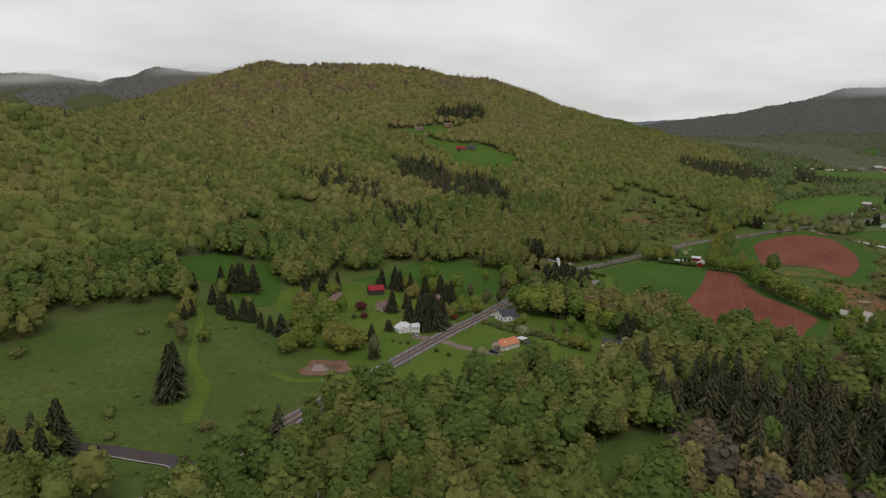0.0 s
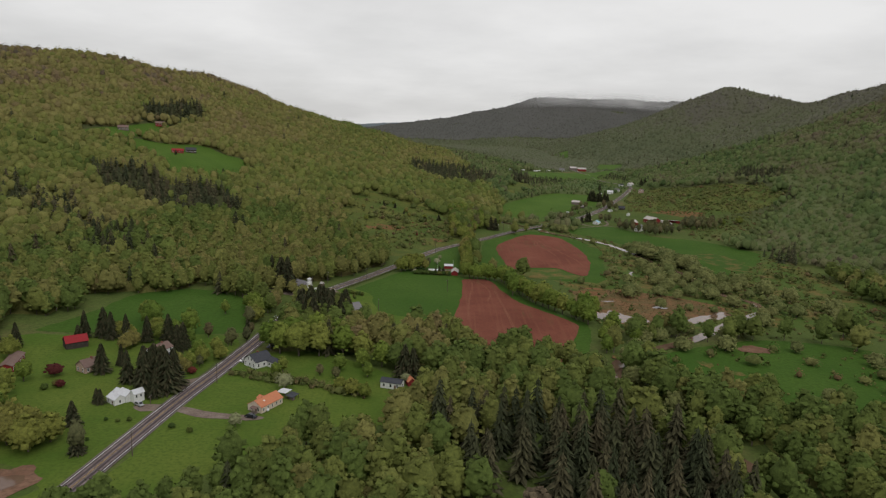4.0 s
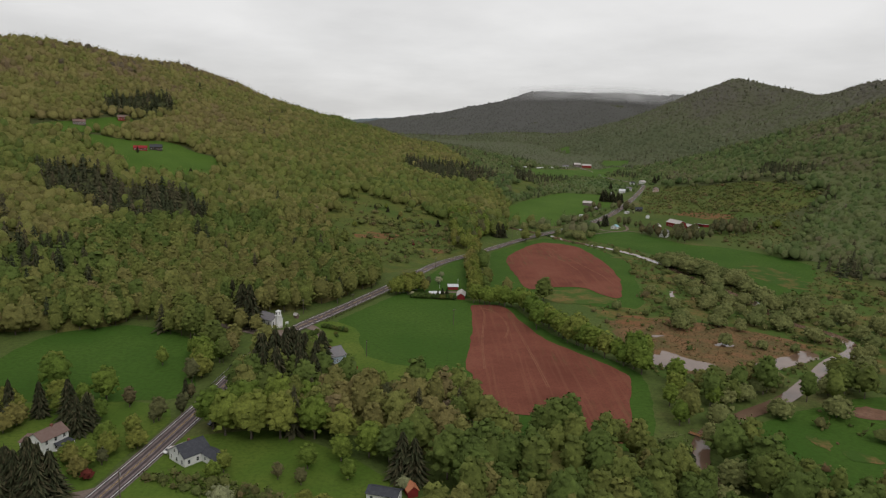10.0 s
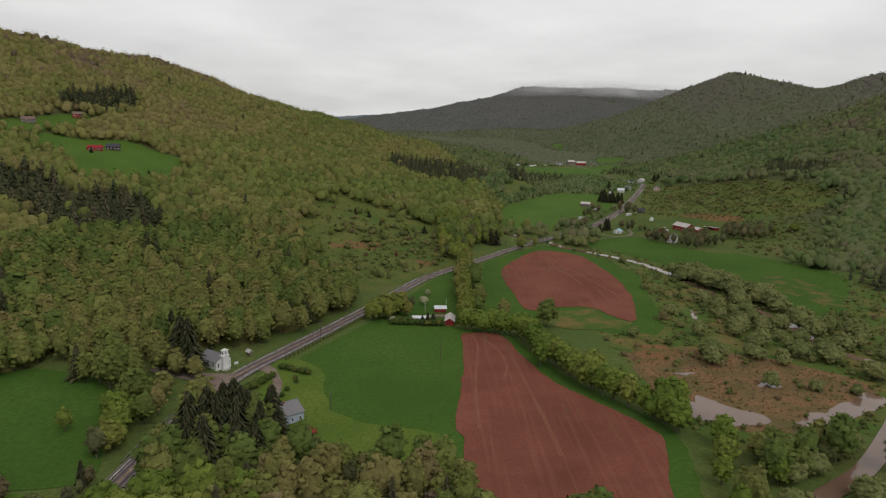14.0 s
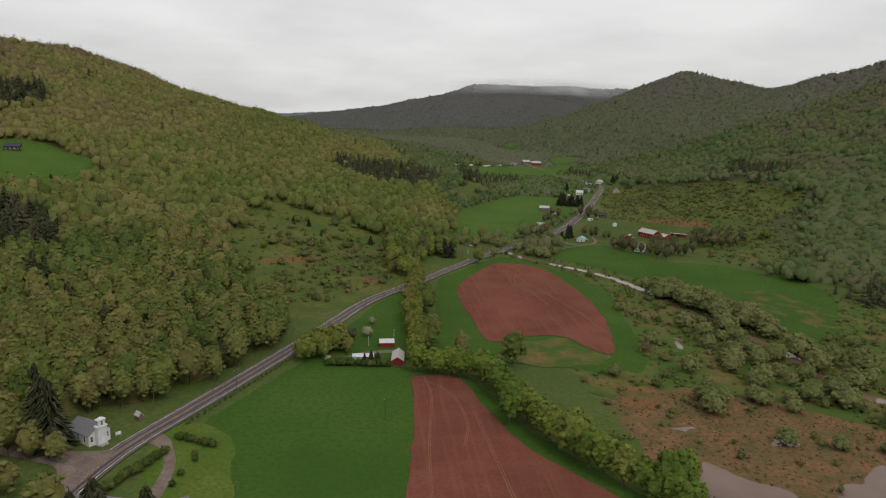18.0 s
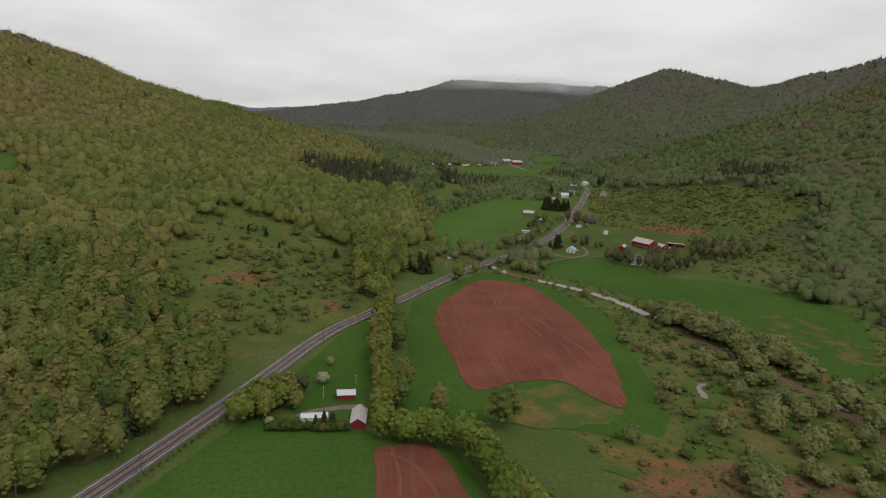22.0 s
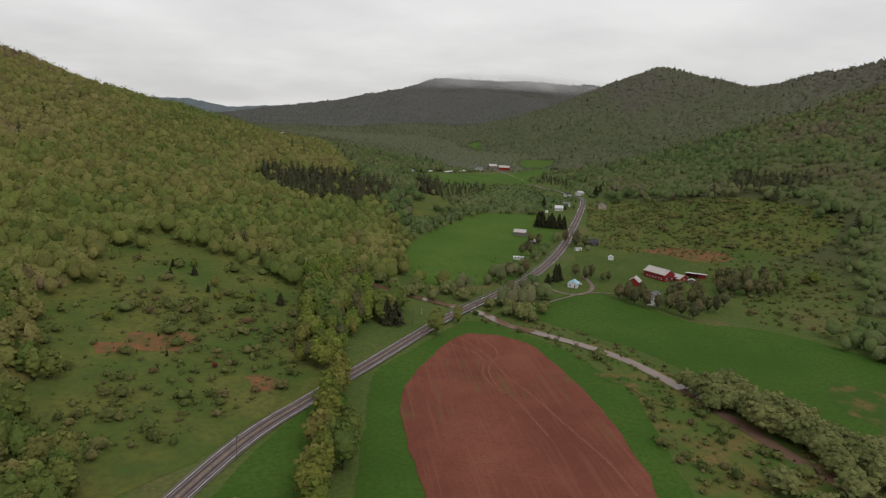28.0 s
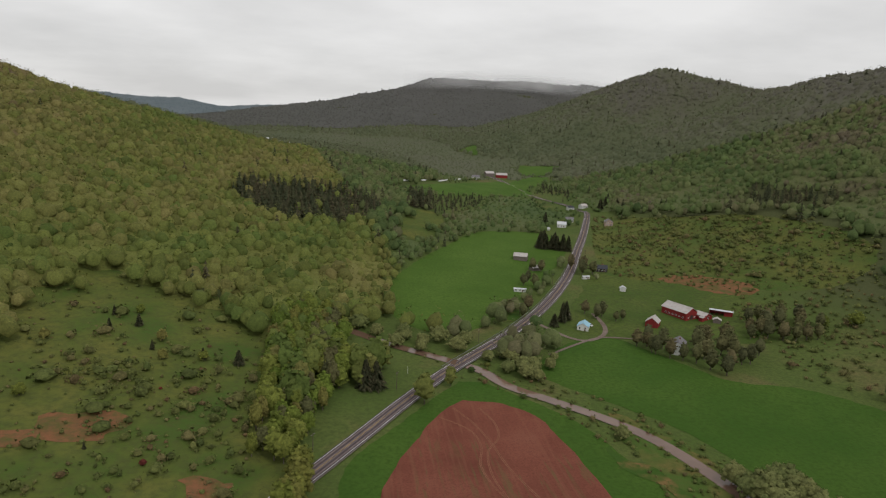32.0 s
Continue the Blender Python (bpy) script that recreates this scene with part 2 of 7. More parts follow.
LEAF_PALE = leafy("poplar_leaves", ((0.0, (0.110, 0.140, 0.030)), (0.5, (0.156, 0.170, 0.041)), (1.0, (0.168, 0.152, 0.052))), source="object")
SHRUB_OB = leafy("bush_leaves", ((0.0, (0.04, 0.07, 0.02)), (0.7, (0.075, 0.10, 0.025)), (1.0, (0.10, 0.10, 0.03))), source="object")
BLOOM = leafy("blossom", ((0.0, (0.18, 0.20, 0.10)), (1.0, (0.30, 0.30, 0.20))), source="object")
BROWN_LEAF = leafy("budding_twigs", ((0.0, (0.080, 0.086, 0.044)), (0.5, (0.112, 0.116, 0.052)), (1.0, (0.122, 0.104, 0.056))), source="object")
# Haze of distance is put into the next three leaf colours.
HAZED_FAR_LEAF = leafy("hazed_far_leaves", ((0.0, (0.090, 0.109, 0.060)), (0.4, (0.114, 0.128, 0.072)), (0.75, (0.124, 0.124, 0.086)), (1.0, (0.121, 0.115, 0.095))), vary=0.12)
HAZED_GREY_LEAF = leafy("hazed_grey_twigs", ((0.0, (0.108, 0.110, 0.101)), (0.5, (0.121, 0.121, 0.113)), (1.0, (0.135, 0.132, 0.128))), vary=0.12)
HAZED_RIM_LEAF = leafy("hazed_rim_leaves", ((0.0, (0.156, 0.195, 0.217)), (1.0, (0.194, 0.227, 0.252))), vary=0.12)
WILLOW = leafy("willow_leaves", ((0.0, (0.126, 0.148, 0.056)), (1.0, (0.178, 0.188, 0.076))))
NEEDLE = leafy("needles", ((0.0, (0.042, 0.052, 0.029)), (0.5, (0.058, 0.063, 0.035)), (1.0, (0.084, 0.074, 0.046))), glow=0.03)
SHRUB = leafy("shrub_leaves", ((0.0, (0.078, 0.101, 0.033)), (0.5, (0.120, 0.134, 0.046)), (0.85, (0.140, 0.118, 0.058)), (1.0, (0.136, 0.096, 0.050))))
SEDGE_LEAF = leafy("dead_sedge", ((0.0, (0.120, 0.088, 0.044)), (0.5, (0.175, 0.110, 0.062)), (1.0, (0.095, 0.092, 0.040))))
RED_LEAF = leafy("red_leaves", ((0.0, (0.075, 0.022, 0.022)), (1.0, (0.16, 0.04, 0.03))), source="object")
SOIL_LIGHT = two_scale("pale_tilled_earth", 0.1, 1.2, (0.20, 0.088, 0.055), (0.25, 0.12, 0.078), (0.16, 0.066, 0.042), 0.95, 0.2)
BARK = two_scale("bark", 0.4, 3.0, (0.11, 0.09, 0.07), (0.20, 0.17, 0.14), (0.07, 0.055, 0.045), 0.95, 0.4)

# ---- lie of the land ----
# Each ridge: half width of its foot, then its crest as (x, y, height).
RIDGES = (
    (760, ((-1000, 600, 20), (-950, 690, 84), (-900, 750, 136), (-860, 790, 176), (-780, 830, 204), (-580, 1010, 193), (-500, 1250, 173), (-430, 1450, 119), (-350, 1600, 57), (-250, 1900, 5))),
    (340, ((-520, -400, 96), (-540, -150, 104), (-560, 150, 114), (-640, 320, 106), (-720, 430, 84), (-800, 520, 50))),
    (620, ((850, 2500, 170), (870, 2050, 238), (1000, 1800, 186), (950, 1300, 228), (920, 900, 254), (950, 400, 240), (1000, 0, 210), (1000, -600, 190))),
    (1000, ((-600, 3400, 4), (-230, 3300, 34), (0, 3300, 116), (430, 3300, 228), (1000, 3300, 232), (1700, 3000, 215))),
    (800, ((-2600, 4200, 140), (-950, 4500, 95), (-650, 4500, 60), (-350, 4500, 85), (400, 4500, 110))),
    (800, ((-2700, 1200, 225), (-2400, 1550, 232), (-2280, 1700, 200), (-2140, 1850, 265), (-1970, 2020, 245), (-1500, 2600, 200))),
)


def ridge_height(x, y, width, crest):
    best = np.zeros_like(x)
    for (ax, ay, ah), (bx, by, bh) in zip(crest, crest[1:]):
        dx, dy = bx - ax, by - ay
        s = np.clip(((x - ax) * dx + (y - ay) * dy) / (dx * dx + dy * dy), 0, 1)
        d = np.sqrt((x - ax - s * dx) ** 2 + (y - ay - s * dy) ** 2 + 40.0 ** 2) - 40.0
        best = np.maximum(best, (ah + s * (bh - ah)) * np.clip(1 - d / width, 0, 1) ** 1.7)
    return best


def ground(x, y):
    """Height of the land at x, y."""
    x, y = np.asarray(x, float), np.asarray(y, float)
    z = np.interp(y, (-4000, 560, 760, 1100, 1500, 2200, 3200, 5000), (0, 0, 5, 18, 31, 52, 70, 90))
    hills = sum(ridge_height(x, y, w, c) ** 4 for w, c in RIDGES) ** 0.25
    z = z + 4.0 * np.exp(-(((x + 120) / 36) ** 2) - ((y - 312) / 50) ** 2)
    wave = np.sin(x / 61 + 1.3 * np.sin(y / 97)) * np.sin(y / 73 + np.sin(x / 113)) + 0.5 * np.sin(x / 23 + y / 31) * np.sin(y / 29 - x / 37)
    return z + hills + wave * np.clip(hills / 12, 0, 5)

# ---- helpers for meshes ----
def link_mesh(name, verts, faces, mat, parent=None, label="", smooth=False):
    me = bpy.data.meshes.new(name)
    me.from_pydata(verts, [], faces)
    me.materials.append(mat)
    if smooth:
        me.shade_smooth()
    ob = new(name, me)
    if parent:
        ob.parent = parent
    return tagged(ob, label)


def array_mesh(name, co, sides, mat, tint=None):
    """A mesh from arrays: co (n, 3), with every run of so many corners one face."""
    me = bpy.data.meshes.new(name)
    n, k = len(co), len(co) // sides
    me.vertices.add(n)
    me.vertices.foreach_set("co", np.ascontiguousarray(co, np.float32).ravel())
    me.loops.add(n)
    me.loops.foreach_set("vertex_index", np.arange(n, dtype=np.int32))
    me.polygons.add(k)
    me.polygons.foreach_set("loop_start", np.arange(0, n, sides, dtype=np.int32))
    me.materials.append(mat)
    if tint is not None:
        me.attributes.new("tint", "FLOAT", "POINT").data.foreach_set("value", np.ascontiguousarray(tint, np.float32))
    me.update(calc_edges=True)
    return me


def inside(px, py, poly):
    hit = np.zeros(px.shape, bool)
    for (ax, ay), (bx, by) in zip(poly, (*poly[1:], poly[0])):
        if ay != by:
            hit ^= ((ay > py) != (by > py)) & (px < (bx - ax) * (py - ay) / (by - ay) + ax)
    return hit


def smooth_line(points, step=4.0):
    """A curve through the points, in even steps."""
    p = np.array(points, float)
    q = np.vstack([2 * p[0] - p[1], p, 2 * p[-1] - p[-2]])
    out = []
    for a, b, c, d in zip(q, q[1:], q[2:], q[3:]):
        t = np.linspace(0, 1, max(2, int(np.linalg.norm(c - b) / step) + 1), endpoint=False)[:, None]
        out.append(0.5 * (2 * b + (c - a) * t + (2 * a - 5 * b + 4 * c - d) * t**2 + (3 * b - a - 3 * c + d) * t**3))
    return np.vstack([*out, p[-1:]])


def near_line(px, py, line):
    """Distance to a polyline."""
    best = np.full(px.shape, 1e9)
    for a, b in zip(line, line[1:]):
        d = b - a
        s = np.clip(((px - a[0]) * d[0] + (py - a[1]) * d[1]) / max(d @ d, 1e-6), 0, 1)
        best = np.minimum(best, np.hypot(px - a[0] - s * d[0], py - a[1] - s * d[1]))
    return best


# ---- plan: roads, water, open land ----
ROAD = smooth_line(((-130, -700), (-124, -400), (-119, -160), (-115, -60), (-112, -4), (-109, 38), (-104, 106), (-99, 150), (-95, 195), (-91, 250), (-84, 291), (-71, 328), (-53, 374), (-35, 420), (-9, 488), (16, 530),
                    (46, 576), (90, 641), (148, 714), (193, 783), (231, 856), (265, 935), (300, 1015), (335, 1100), (344, 1128), (341, 1150), (336, 1200), (317, 1292), (311, 1393), (300, 1520)))
RIVER = smooth_line(((44, 698), (66, 682), (95, 664), (113, 650), (124, 630), (142, 612), (163, 590), (178, 566), (188, 530), (193, 498), (198, 466), (207, 428), (212, 400), (210, 372), (214, 345),
                     (226, 326), (222, 300), (196, 277), (176, 255), (148, 226), (121, 206), (100, 188), (88, 158), (96, 110), (120, 60), (130, -20), (150, -140), (160, -400)))
BRUSH_FLATS = ((86, 400), (96, 344), (90, 300), (100, 254), (112, 236), (150, 250), (230, 262), (296, 250), (325, 420), (318, 500), (262, 424), (242, 420), (205, 520), (180, 580), (164, 596), (160, 530), (146, 450), (124, 372))
OPEN = {
    "field_tilled": (SOIL_A, ((17, 366), (15, 306), (10, 254), (13, 240), (12, 213), (23, 201), (42, 199), (52, 185), (69, 179), (77, 210), (85, 248), (71, 274), (55, 299), (45, 332), (38, 364), (27, 368)), 0.30,
                     "red-brown ploughed field beside the hay meadow"),
    "field_tilled_far": (SOIL_B, ((98, 614), (86, 602), (73, 580), (58, 548), (53, 525), (52, 505), (54, 467), (57, 427), (62, 416), (78, 424), (92, 427), (102, 424), (112, 403), (119, 398), (126, 417), (135, 459), (139, 508), (137, 550), (131, 590), (118, 609)), 0.30,
                         "oval red-brown ploughed field with green weeds in its rows"),
    "field_hay": (HAY_DARK, ((100, 636), (84, 616), (58, 580), (43, 556), (36, 494), (31, 430), (30, 394), (60, 386), (90, 378), (122, 370), (140, 410), (147, 458), (159, 520), (158, 550), (146, 590), (128, 616), (114, 632)), 0.12, "short dark green grass round the oval field"),
    "field_hay_near": (HAY_DARK, ((-28, 396), (-44, 362), (-57, 333), (-60, 318), (-48, 305), (-43, 280), (-36, 262), (-17, 251), (3, 246), (8, 230), (6, 205), (16, 186), (66, 172), (74, 172), (86, 210), (92, 250), (76, 282), (60, 310), (50, 338), (40, 372), (16, 378), (-7, 384)), 0.10,
                       "dark green hay field beside the road"),
    "lawn_farmhouse": (LAWN, ((-72, 316), (-60, 318), (-48, 305), (-43, 280), (-36, 262), (-17, 251), (3, 246), (9, 232), (6, 212), (-17, 222), (-38, 236), (-58, 250), (-72, 285)), 0.16, "mown yellow-green lawn round the grey-roofed house"),
    "field_upper": (HAY, ((72, 727), (73, 769), (79, 810), (104, 868), (134, 924), (182, 1002), (253, 1016), (258, 950), (230, 885), (186, 806), (152, 756), (130, 720), (104, 703), (84, 710)), 0.12, "smooth green hay field below the road bend"),
    "field_east": (HAY_DARK, ((140, 648), (172, 688), (205, 699), (222, 676), (246, 634), (279, 622), (305, 590), (322, 530), (290, 470), (262, 432), (242, 424), (232, 450), (214, 500), (204, 540), (193, 577), (173, 606), (152, 630)), 0.12,
                   "broad dark green field across the river"),
    "meadow_west": (MEADOW, ((-255, -70), (-262, 0), (-252, 60), (-240, 92), (-215, 96), (-180, 70), (-150, 62), (-128, 60), (-118, 20), (-122, -60), (-150, -70), (-200, -80)), 0.10, "rough green meadow sloping below the woods"),
    "field_west": (HAY_DARK, ((-214, 190), (-205, 237), (-200, 281), (-168, 298), (-122, 268), (-110, 232), (-104, 208), (-130, 200), (-170, 196)), 0.14, "green field behind the houses by the road"),
    "lawn_west": (LAWN, ((-210, 186), (-128, 200), (-104, 190), (-105, 150), (-109, 100), (-113, 40), (-130, 50), (-160, 62), (-190, 90), (-225, 120), (-228, 160)), 0.12, "mown lawn among the roadside houses"),
    "lawn_south": (LAWN, ((-92, 172), (-60, 178), (-20, 150), (-6, 120), (-16, 96), (-50, 86), (-72, 50), (-98, 30), (-101, 80), (-97, 140)), 0.12, "mown lawn round the orange-roofed house"),
    "pasture": (PASTURE, ((-122, 640), (-120, 690), (-110, 730), (-78, 726), (-33, 714), (-4, 684), (6, 630), (9, 590), (12, 550), (-8, 522), (-34, 478), (-62, 468), (-96, 520), (-120, 580)), 0.12, "rough hillside pasture with scattered shrubs"),
    "field_hill": (HAY, ((-371, 690), (-410, 702), (-405, 738), (-345, 768), (-308, 756), (-270, 744), (-254, 685), (-268, 644), (-314, 634), (-345, 654)), 0.5, "mown green field high on the wooded hill"),
    "field_hill_upper": (HAY, ((-470, 700), (-440, 769), (-402, 812), (-400, 780), (-428, 712)), 0.5, "strip of green field near the hilltop houses"),
    "marsh": (MARSH, ((98, 344), (130, 350), (166, 340), (196, 312), (192, 284), (150, 256), (128, 252), (108, 262), (96, 290)), 0.06, "brown flooded sedge marsh beside the river"),
    "field_bottom": (HAY_DARK, ((120, 196), (150, 214), (200, 232), (260, 210), (292, 150), (262, 128), (212, 112), (170, 124), (140, 134), (112, 146), (104, 160)), 0.12, "green bottom land along the lower river"),
    "river_flats": (FLATS, BRUSH_FLATS, 0.03, "rough green and straw-coloured grass on the river flats"),
    "yard_farm": (MEADOW, ((205, 702), (228, 690), (262, 690), (320, 690), (345, 740), (330, 800), (280, 850), (250, 850), (222, 800), (196, 755), (176, 722)), 0.10, "grass yard round the red barns"),
    "scrub_east": (PASTURE, ((262, 850), (330, 800), (400, 760), (470, 800), (480, 900), (440, 1000), (380, 1060), (330, 1050), (290, 960)), 0.12, "brown scrub land behind the farm"),
    "field_far": (HAY, ((99, 1200), (118, 1256), (200, 1350), (306, 1436), (331, 1380), (314, 1290), (248, 1256), (147, 1221)), 0.3, "distant bright green field in the valley"),
    "field_far_slope": (HAY, ((402, 1690), (458, 1604), (396, 1505), (370, 1560)), 0.6, "distant green field at the foot of the slope"),
    "clearing_south": (MEADOW, ((2, 26), (12, 40), (24, 58), (36, 40), (30, 22), (14, -6), (4, 4)), 0.12, "grassy clearing between the groves"),
    "field_spruce": (HAY_DARK, ((-302, 111), (-301, 141), (-294, 162), (-275, 157), (-264, 174), (-218, 115), (-227, 99), (-260, 108), (-283, 103)), 0.3, "green field closed in by spruces and woods"),
    "forest_gap": (FLATS, ((-284, 170), (-271, 178), (-336, 245), (-352, 264), (-361, 258), (-347, 234)), 0.4, "brown cleared strip running up through the woods"),
    "clearing_hill": (MEADOW, ((-420, 362), (-392, 397), (-358, 350), (-380, 324)), 0.5, "grassy clearing in the hillside woods"),
    "field_far_bend": (HAY, ((300, 1345), (365, 1405), (395, 1470), (372, 1500), (322, 1440)), 0.4, "distant green field beside the road"),
    "field_distant": (HAY, ((322, 1985), (368, 2020), (345, 1870)), 0.8, "small distant field on the valley side"),
    "field_valley_rough": (PASTURE, ((84, 985), (100, 940), (125, 936), (150, 1066), (120, 1080)), 0.3, "rough open ground in the valley"),
    "lawn_shed": (HAY_DARK, ((-26, 404), (-6, 388), (14, 384), (24, 400), (22, 470), (30, 530), (18, 524), (-4, 480)), 0.12, "grass yard between the road and the tree row"),
}
WATERS = {
    "pond_marsh": ((98, 288), (106, 280), (116, 287), (124, 276), (134, 268), (133, 260), (120, 257), (108, 262), (99, 272)),
    "pond_flats": ((162, 426), (166, 424), (163, 414), (160, 406), (157, 408), (158, 416)),
    "pond_flats_low": ((154, 396), (160, 397), (161, 391), (155, 389)),
    "pond_sedge": ((112, 312), (119, 316), (124, 312), (118, 308)),
    "pond_sedge_far": ((146, 300), (154, 304), (158, 300), (150, 296)),
    "pond_bend": ((144, 262), (160, 273), (178, 286), (194, 294), (196, 284), (184, 276), (168, 266), (150, 256)),
}


def draped(name, poly, mat, lift, label, step=7.0, kind="structure", ragged=1.0):
    """A sheet of ground cover with this outline, laid over the land."""
    from_line = smooth_line((*poly, poly[0]), 3.5)[:-1]
    for q in from_line:
        w = noise.noise_vector(Vector((q[0] / 9, q[1] / 9, 3.7))) * ragged + noise.noise_vector(Vector((q[0] / 2.5, q[1] / 2.5, 1.2))) * (0.35 * ragged)
        q += (w.x, w.y)
    xs, ys = from_line[:, 0], from_line[:, 1]
    gx, gy = np.meshgrid(np.arange(xs.min(), xs.max(), step), np.arange(ys.min(), ys.max(), step))
    gx, gy = gx.ravel(), gy.ravel()
    keep = inside(gx, gy, [tuple(p) for p in from_line]) & (near_line(gx, gy, np.vstack([from_line, from_line[:1]])) > step * 0.45)
    flat = [Vector(p) for p in from_line] + [Vector(p) for p in zip(gx[keep], gy[keep])]
    n = len(from_line)
    verts, _, faces, _, _, _ = delaunay_2d_cdt(flat, [], [list(range(n))], 1, 0.01)
    arr = np.array([(v.x, v.y) for v in verts])
    z = ground(arr[:, 0], arr[:, 1]) + lift
    ob = link_mesh(name, [(a, b, c) for (a, b), c in zip(arr, z)], [list(f) if (arr[f[1]] - arr[f[0]])[0] * (arr[f[2]] - arr[f[0]])[1] - (arr[f[1]] - arr[f[0]])[1] * (arr[f[2]] - arr[f[0]])[0] > 0 else list(f)[::-1] for f in faces], mat, smooth=True)
    return tagged(ob, label, "field" if "pond" not in name else "water", kind=kind)


def strip(name, line, left, right, mat, lift, parent=None, label="", cuts=1):
    """A ribbon along a line, between two offsets to its right."""
    d = np.gradient(line, axis=0)
    d /= np.linalg.norm(d, axis=1)[:, None]
    side = np.stack([d[:, 1], -d[:, 0]], 1)
    rows = []
    for o in np.linspace(left, right, cuts + 1):
        p = line + side * o
        rows.append(np.column_stack([p, ground(line[:, 0], line[:, 1]) + lift]))
    n = len(line)
    verts = [tuple(v) for row in rows for v in row]
    faces = [(c * n + i, (c + 1) * n + i, (c + 1) * n + i + 1, c * n + i + 1) for c in range(cuts) for i in range(n - 1)]
    return link_mesh(name, verts, faces, mat, parent, label, smooth=True)


from mathutils.geometry import delaunay_2d_cdt

# The land: one sheet, fine in the valley and coarse beyond it.
gxs = np.unique(np.concatenate([np.linspace(-6000, -1400, 24), np.arange(-1400, -440, 20), np.arange(-440, 460, 6), np.arange(460, 1400, 20), np.linspace(1400, 6000, 24)]))
gys = np.unique(np.concatenate([np.linspace(-4000, -400, 20), np.arange(-400, -260, 20), np.arange(-260, 1160, 7), np.arange(1160, 2600, 24), np.linspace(2600, 8000, 60)]))
gx, gy = np.meshgrid(gxs, gys)
fx, fy = gx.ravel(), gy.ravel()
gz = ground(fx, fy)
river_gap = near_line(fx, fy, RIVER[::2])
gz = gz - 0.25 * np.clip(1 - (river_gap - 3) / 4, 0, 1)
W = len(gxs)
idx = np.arange(len(fx)).reshape(gx.shape)
quads = np.stack([idx[:-1, :-1], idx[:-1, 1:], idx[1:, 1:], idx[1:, :-1]], -1).reshape(-1, 4)
land_mesh = bpy.data.meshes.new("ground")
land_mesh.vertices.add(len(fx))
land_mesh.vertices.foreach_set("co", np.column_stack([fx, fy, gz]).astype(np.float32).ravel())
land_mesh.loops.add(quads.size)
land_mesh.loops.foreach_set("vertex_index", quads.astype(np.int32).ravel())
land_mesh.polygons.add(len(quads))
land_mesh.polygons.foreach_set("loop_start", np.arange(0, quads.size, 4, dtype=np.int32))
land_mesh.materials.append(LAND)
hill_part = sum(ridge_height(fx, fy, w, c) ** 4 for w, c in RIDGES) ** 0.25
land_mesh.attributes.new("wooded", "FLOAT", "POINT").data.foreach_set("value", np.clip((hill_part - 8) / 12, 0, 1).astype(np.float32))
land_mesh.update(calc_edges=True)
land_mesh.shade_smooth()
tagged(new("ground", land_mesh), "rolling valley floor and wooded hillsides", "ground", kind="structure")

for field, (mat, poly, lift, label) in OPEN.items():
    if field == "pasture":
        poly = [(-55 + 1.16 * (x + 55), 610 + 1.1 * (y - 610)) for x, y in poly]
    draped(field, poly, mat, lift, label, ragged=3.5 if mat in (PASTURE, MARSH, MEADOW, FLATS) else 1.2)
for pond, poly in WATERS.items():
    draped(pond, poly, WATER, 0.14, "shallow still water in the marsh", step=4.0, ragged=4.0)
river = tagged(strip("river", RIVER, -3.4, 3.4, WATER, 0.17), "narrow muddy brown river", "river", kind="structure")

road = tagged(strip("road", ROAD, -4.1, 4.1, ASPHALT, 0.28, cuts=2), "two-lane grey asphalt country road", "road", kind="structure")
strip("shoulder", ROAD, -4.6, -4.1, SHOULDER, 0.24, road, "pale gravel shoulder")
strip("shoulder", ROAD, 4.1, 4.6, SHOULDER, 0.24, road, "pale gravel shoulder")
strip("edge_line", ROAD, -3.55, -3.33, LINE_WHITE, 0.32, road, "worn white edge line")
strip("edge_line", ROAD, 3.33, 3.55, LINE_WHITE, 0.32, road, "worn white edge line")
strip("centre_line", ROAD, -0.26, -0.12, LINE_YELLOW, 0.32, road, "faded yellow centre line")
strip("centre_line", ROAD, 0.12, 0.26, LINE_YELLOW, 0.32, road, "faded yellow centre line")
strip("wheel_track", ROAD, -2.7, -1.9, WORN, 0.30, road, "pale worn wheel track")
strip("wheel_track", ROAD, 1.9, 2.7, WORN, 0.30, road, "pale worn wheel track")
strip("wheel_track", ROAD, -1.0, -0.45, WORN, 0.30, road, "pale worn wheel track")
strip("wheel_track", ROAD, 0.45, 0.9, WORN, 0.30, road, "pale worn wheel track")


# ---- trees ----
rng = np.random.default_rng(7)
GOLD = (1 + 5**0.5) / 2
ICO = np.array([(-1, GOLD, 0), (1, GOLD, 0), (-1, -GOLD, 0), (1, -GOLD, 0), (0, -1, GOLD), (0, 1, GOLD), (0, -1, -GOLD), (0, 1, -GOLD), (GOLD, 0, -1), (GOLD, 0, 1), (-GOLD, 0, -1), (-GOLD, 0, 1)]) / math.hypot(1, GOLD)
OCTA = np.array([(1, 0, 0), (-1, 0, 0), (0, 1, 0), (0, -1, 0), (0, 0, 1), (0, 0, -1)], float)
OCTA_FACES = np.array([(0, 2, 4), (2, 1, 4), (1, 3, 4), (3, 0, 4), (2, 0, 5), (1, 2, 5), (3, 1, 5), (0, 3, 5)])
ICO_FACES = np.array([(0, 11, 5), (0, 5, 1), (0, 1, 7), (0, 7, 10), (0, 10, 11), (1, 5, 9), (5, 11, 4), (11, 10, 2), (10, 7, 6), (7, 1, 8), (3, 9, 4), (3, 4, 2), (3, 2, 6), (3, 6, 8), (3, 8, 9), (4, 9, 5), (2, 4, 11), (6, 2, 10), (8, 6, 7), (9, 8, 1)])


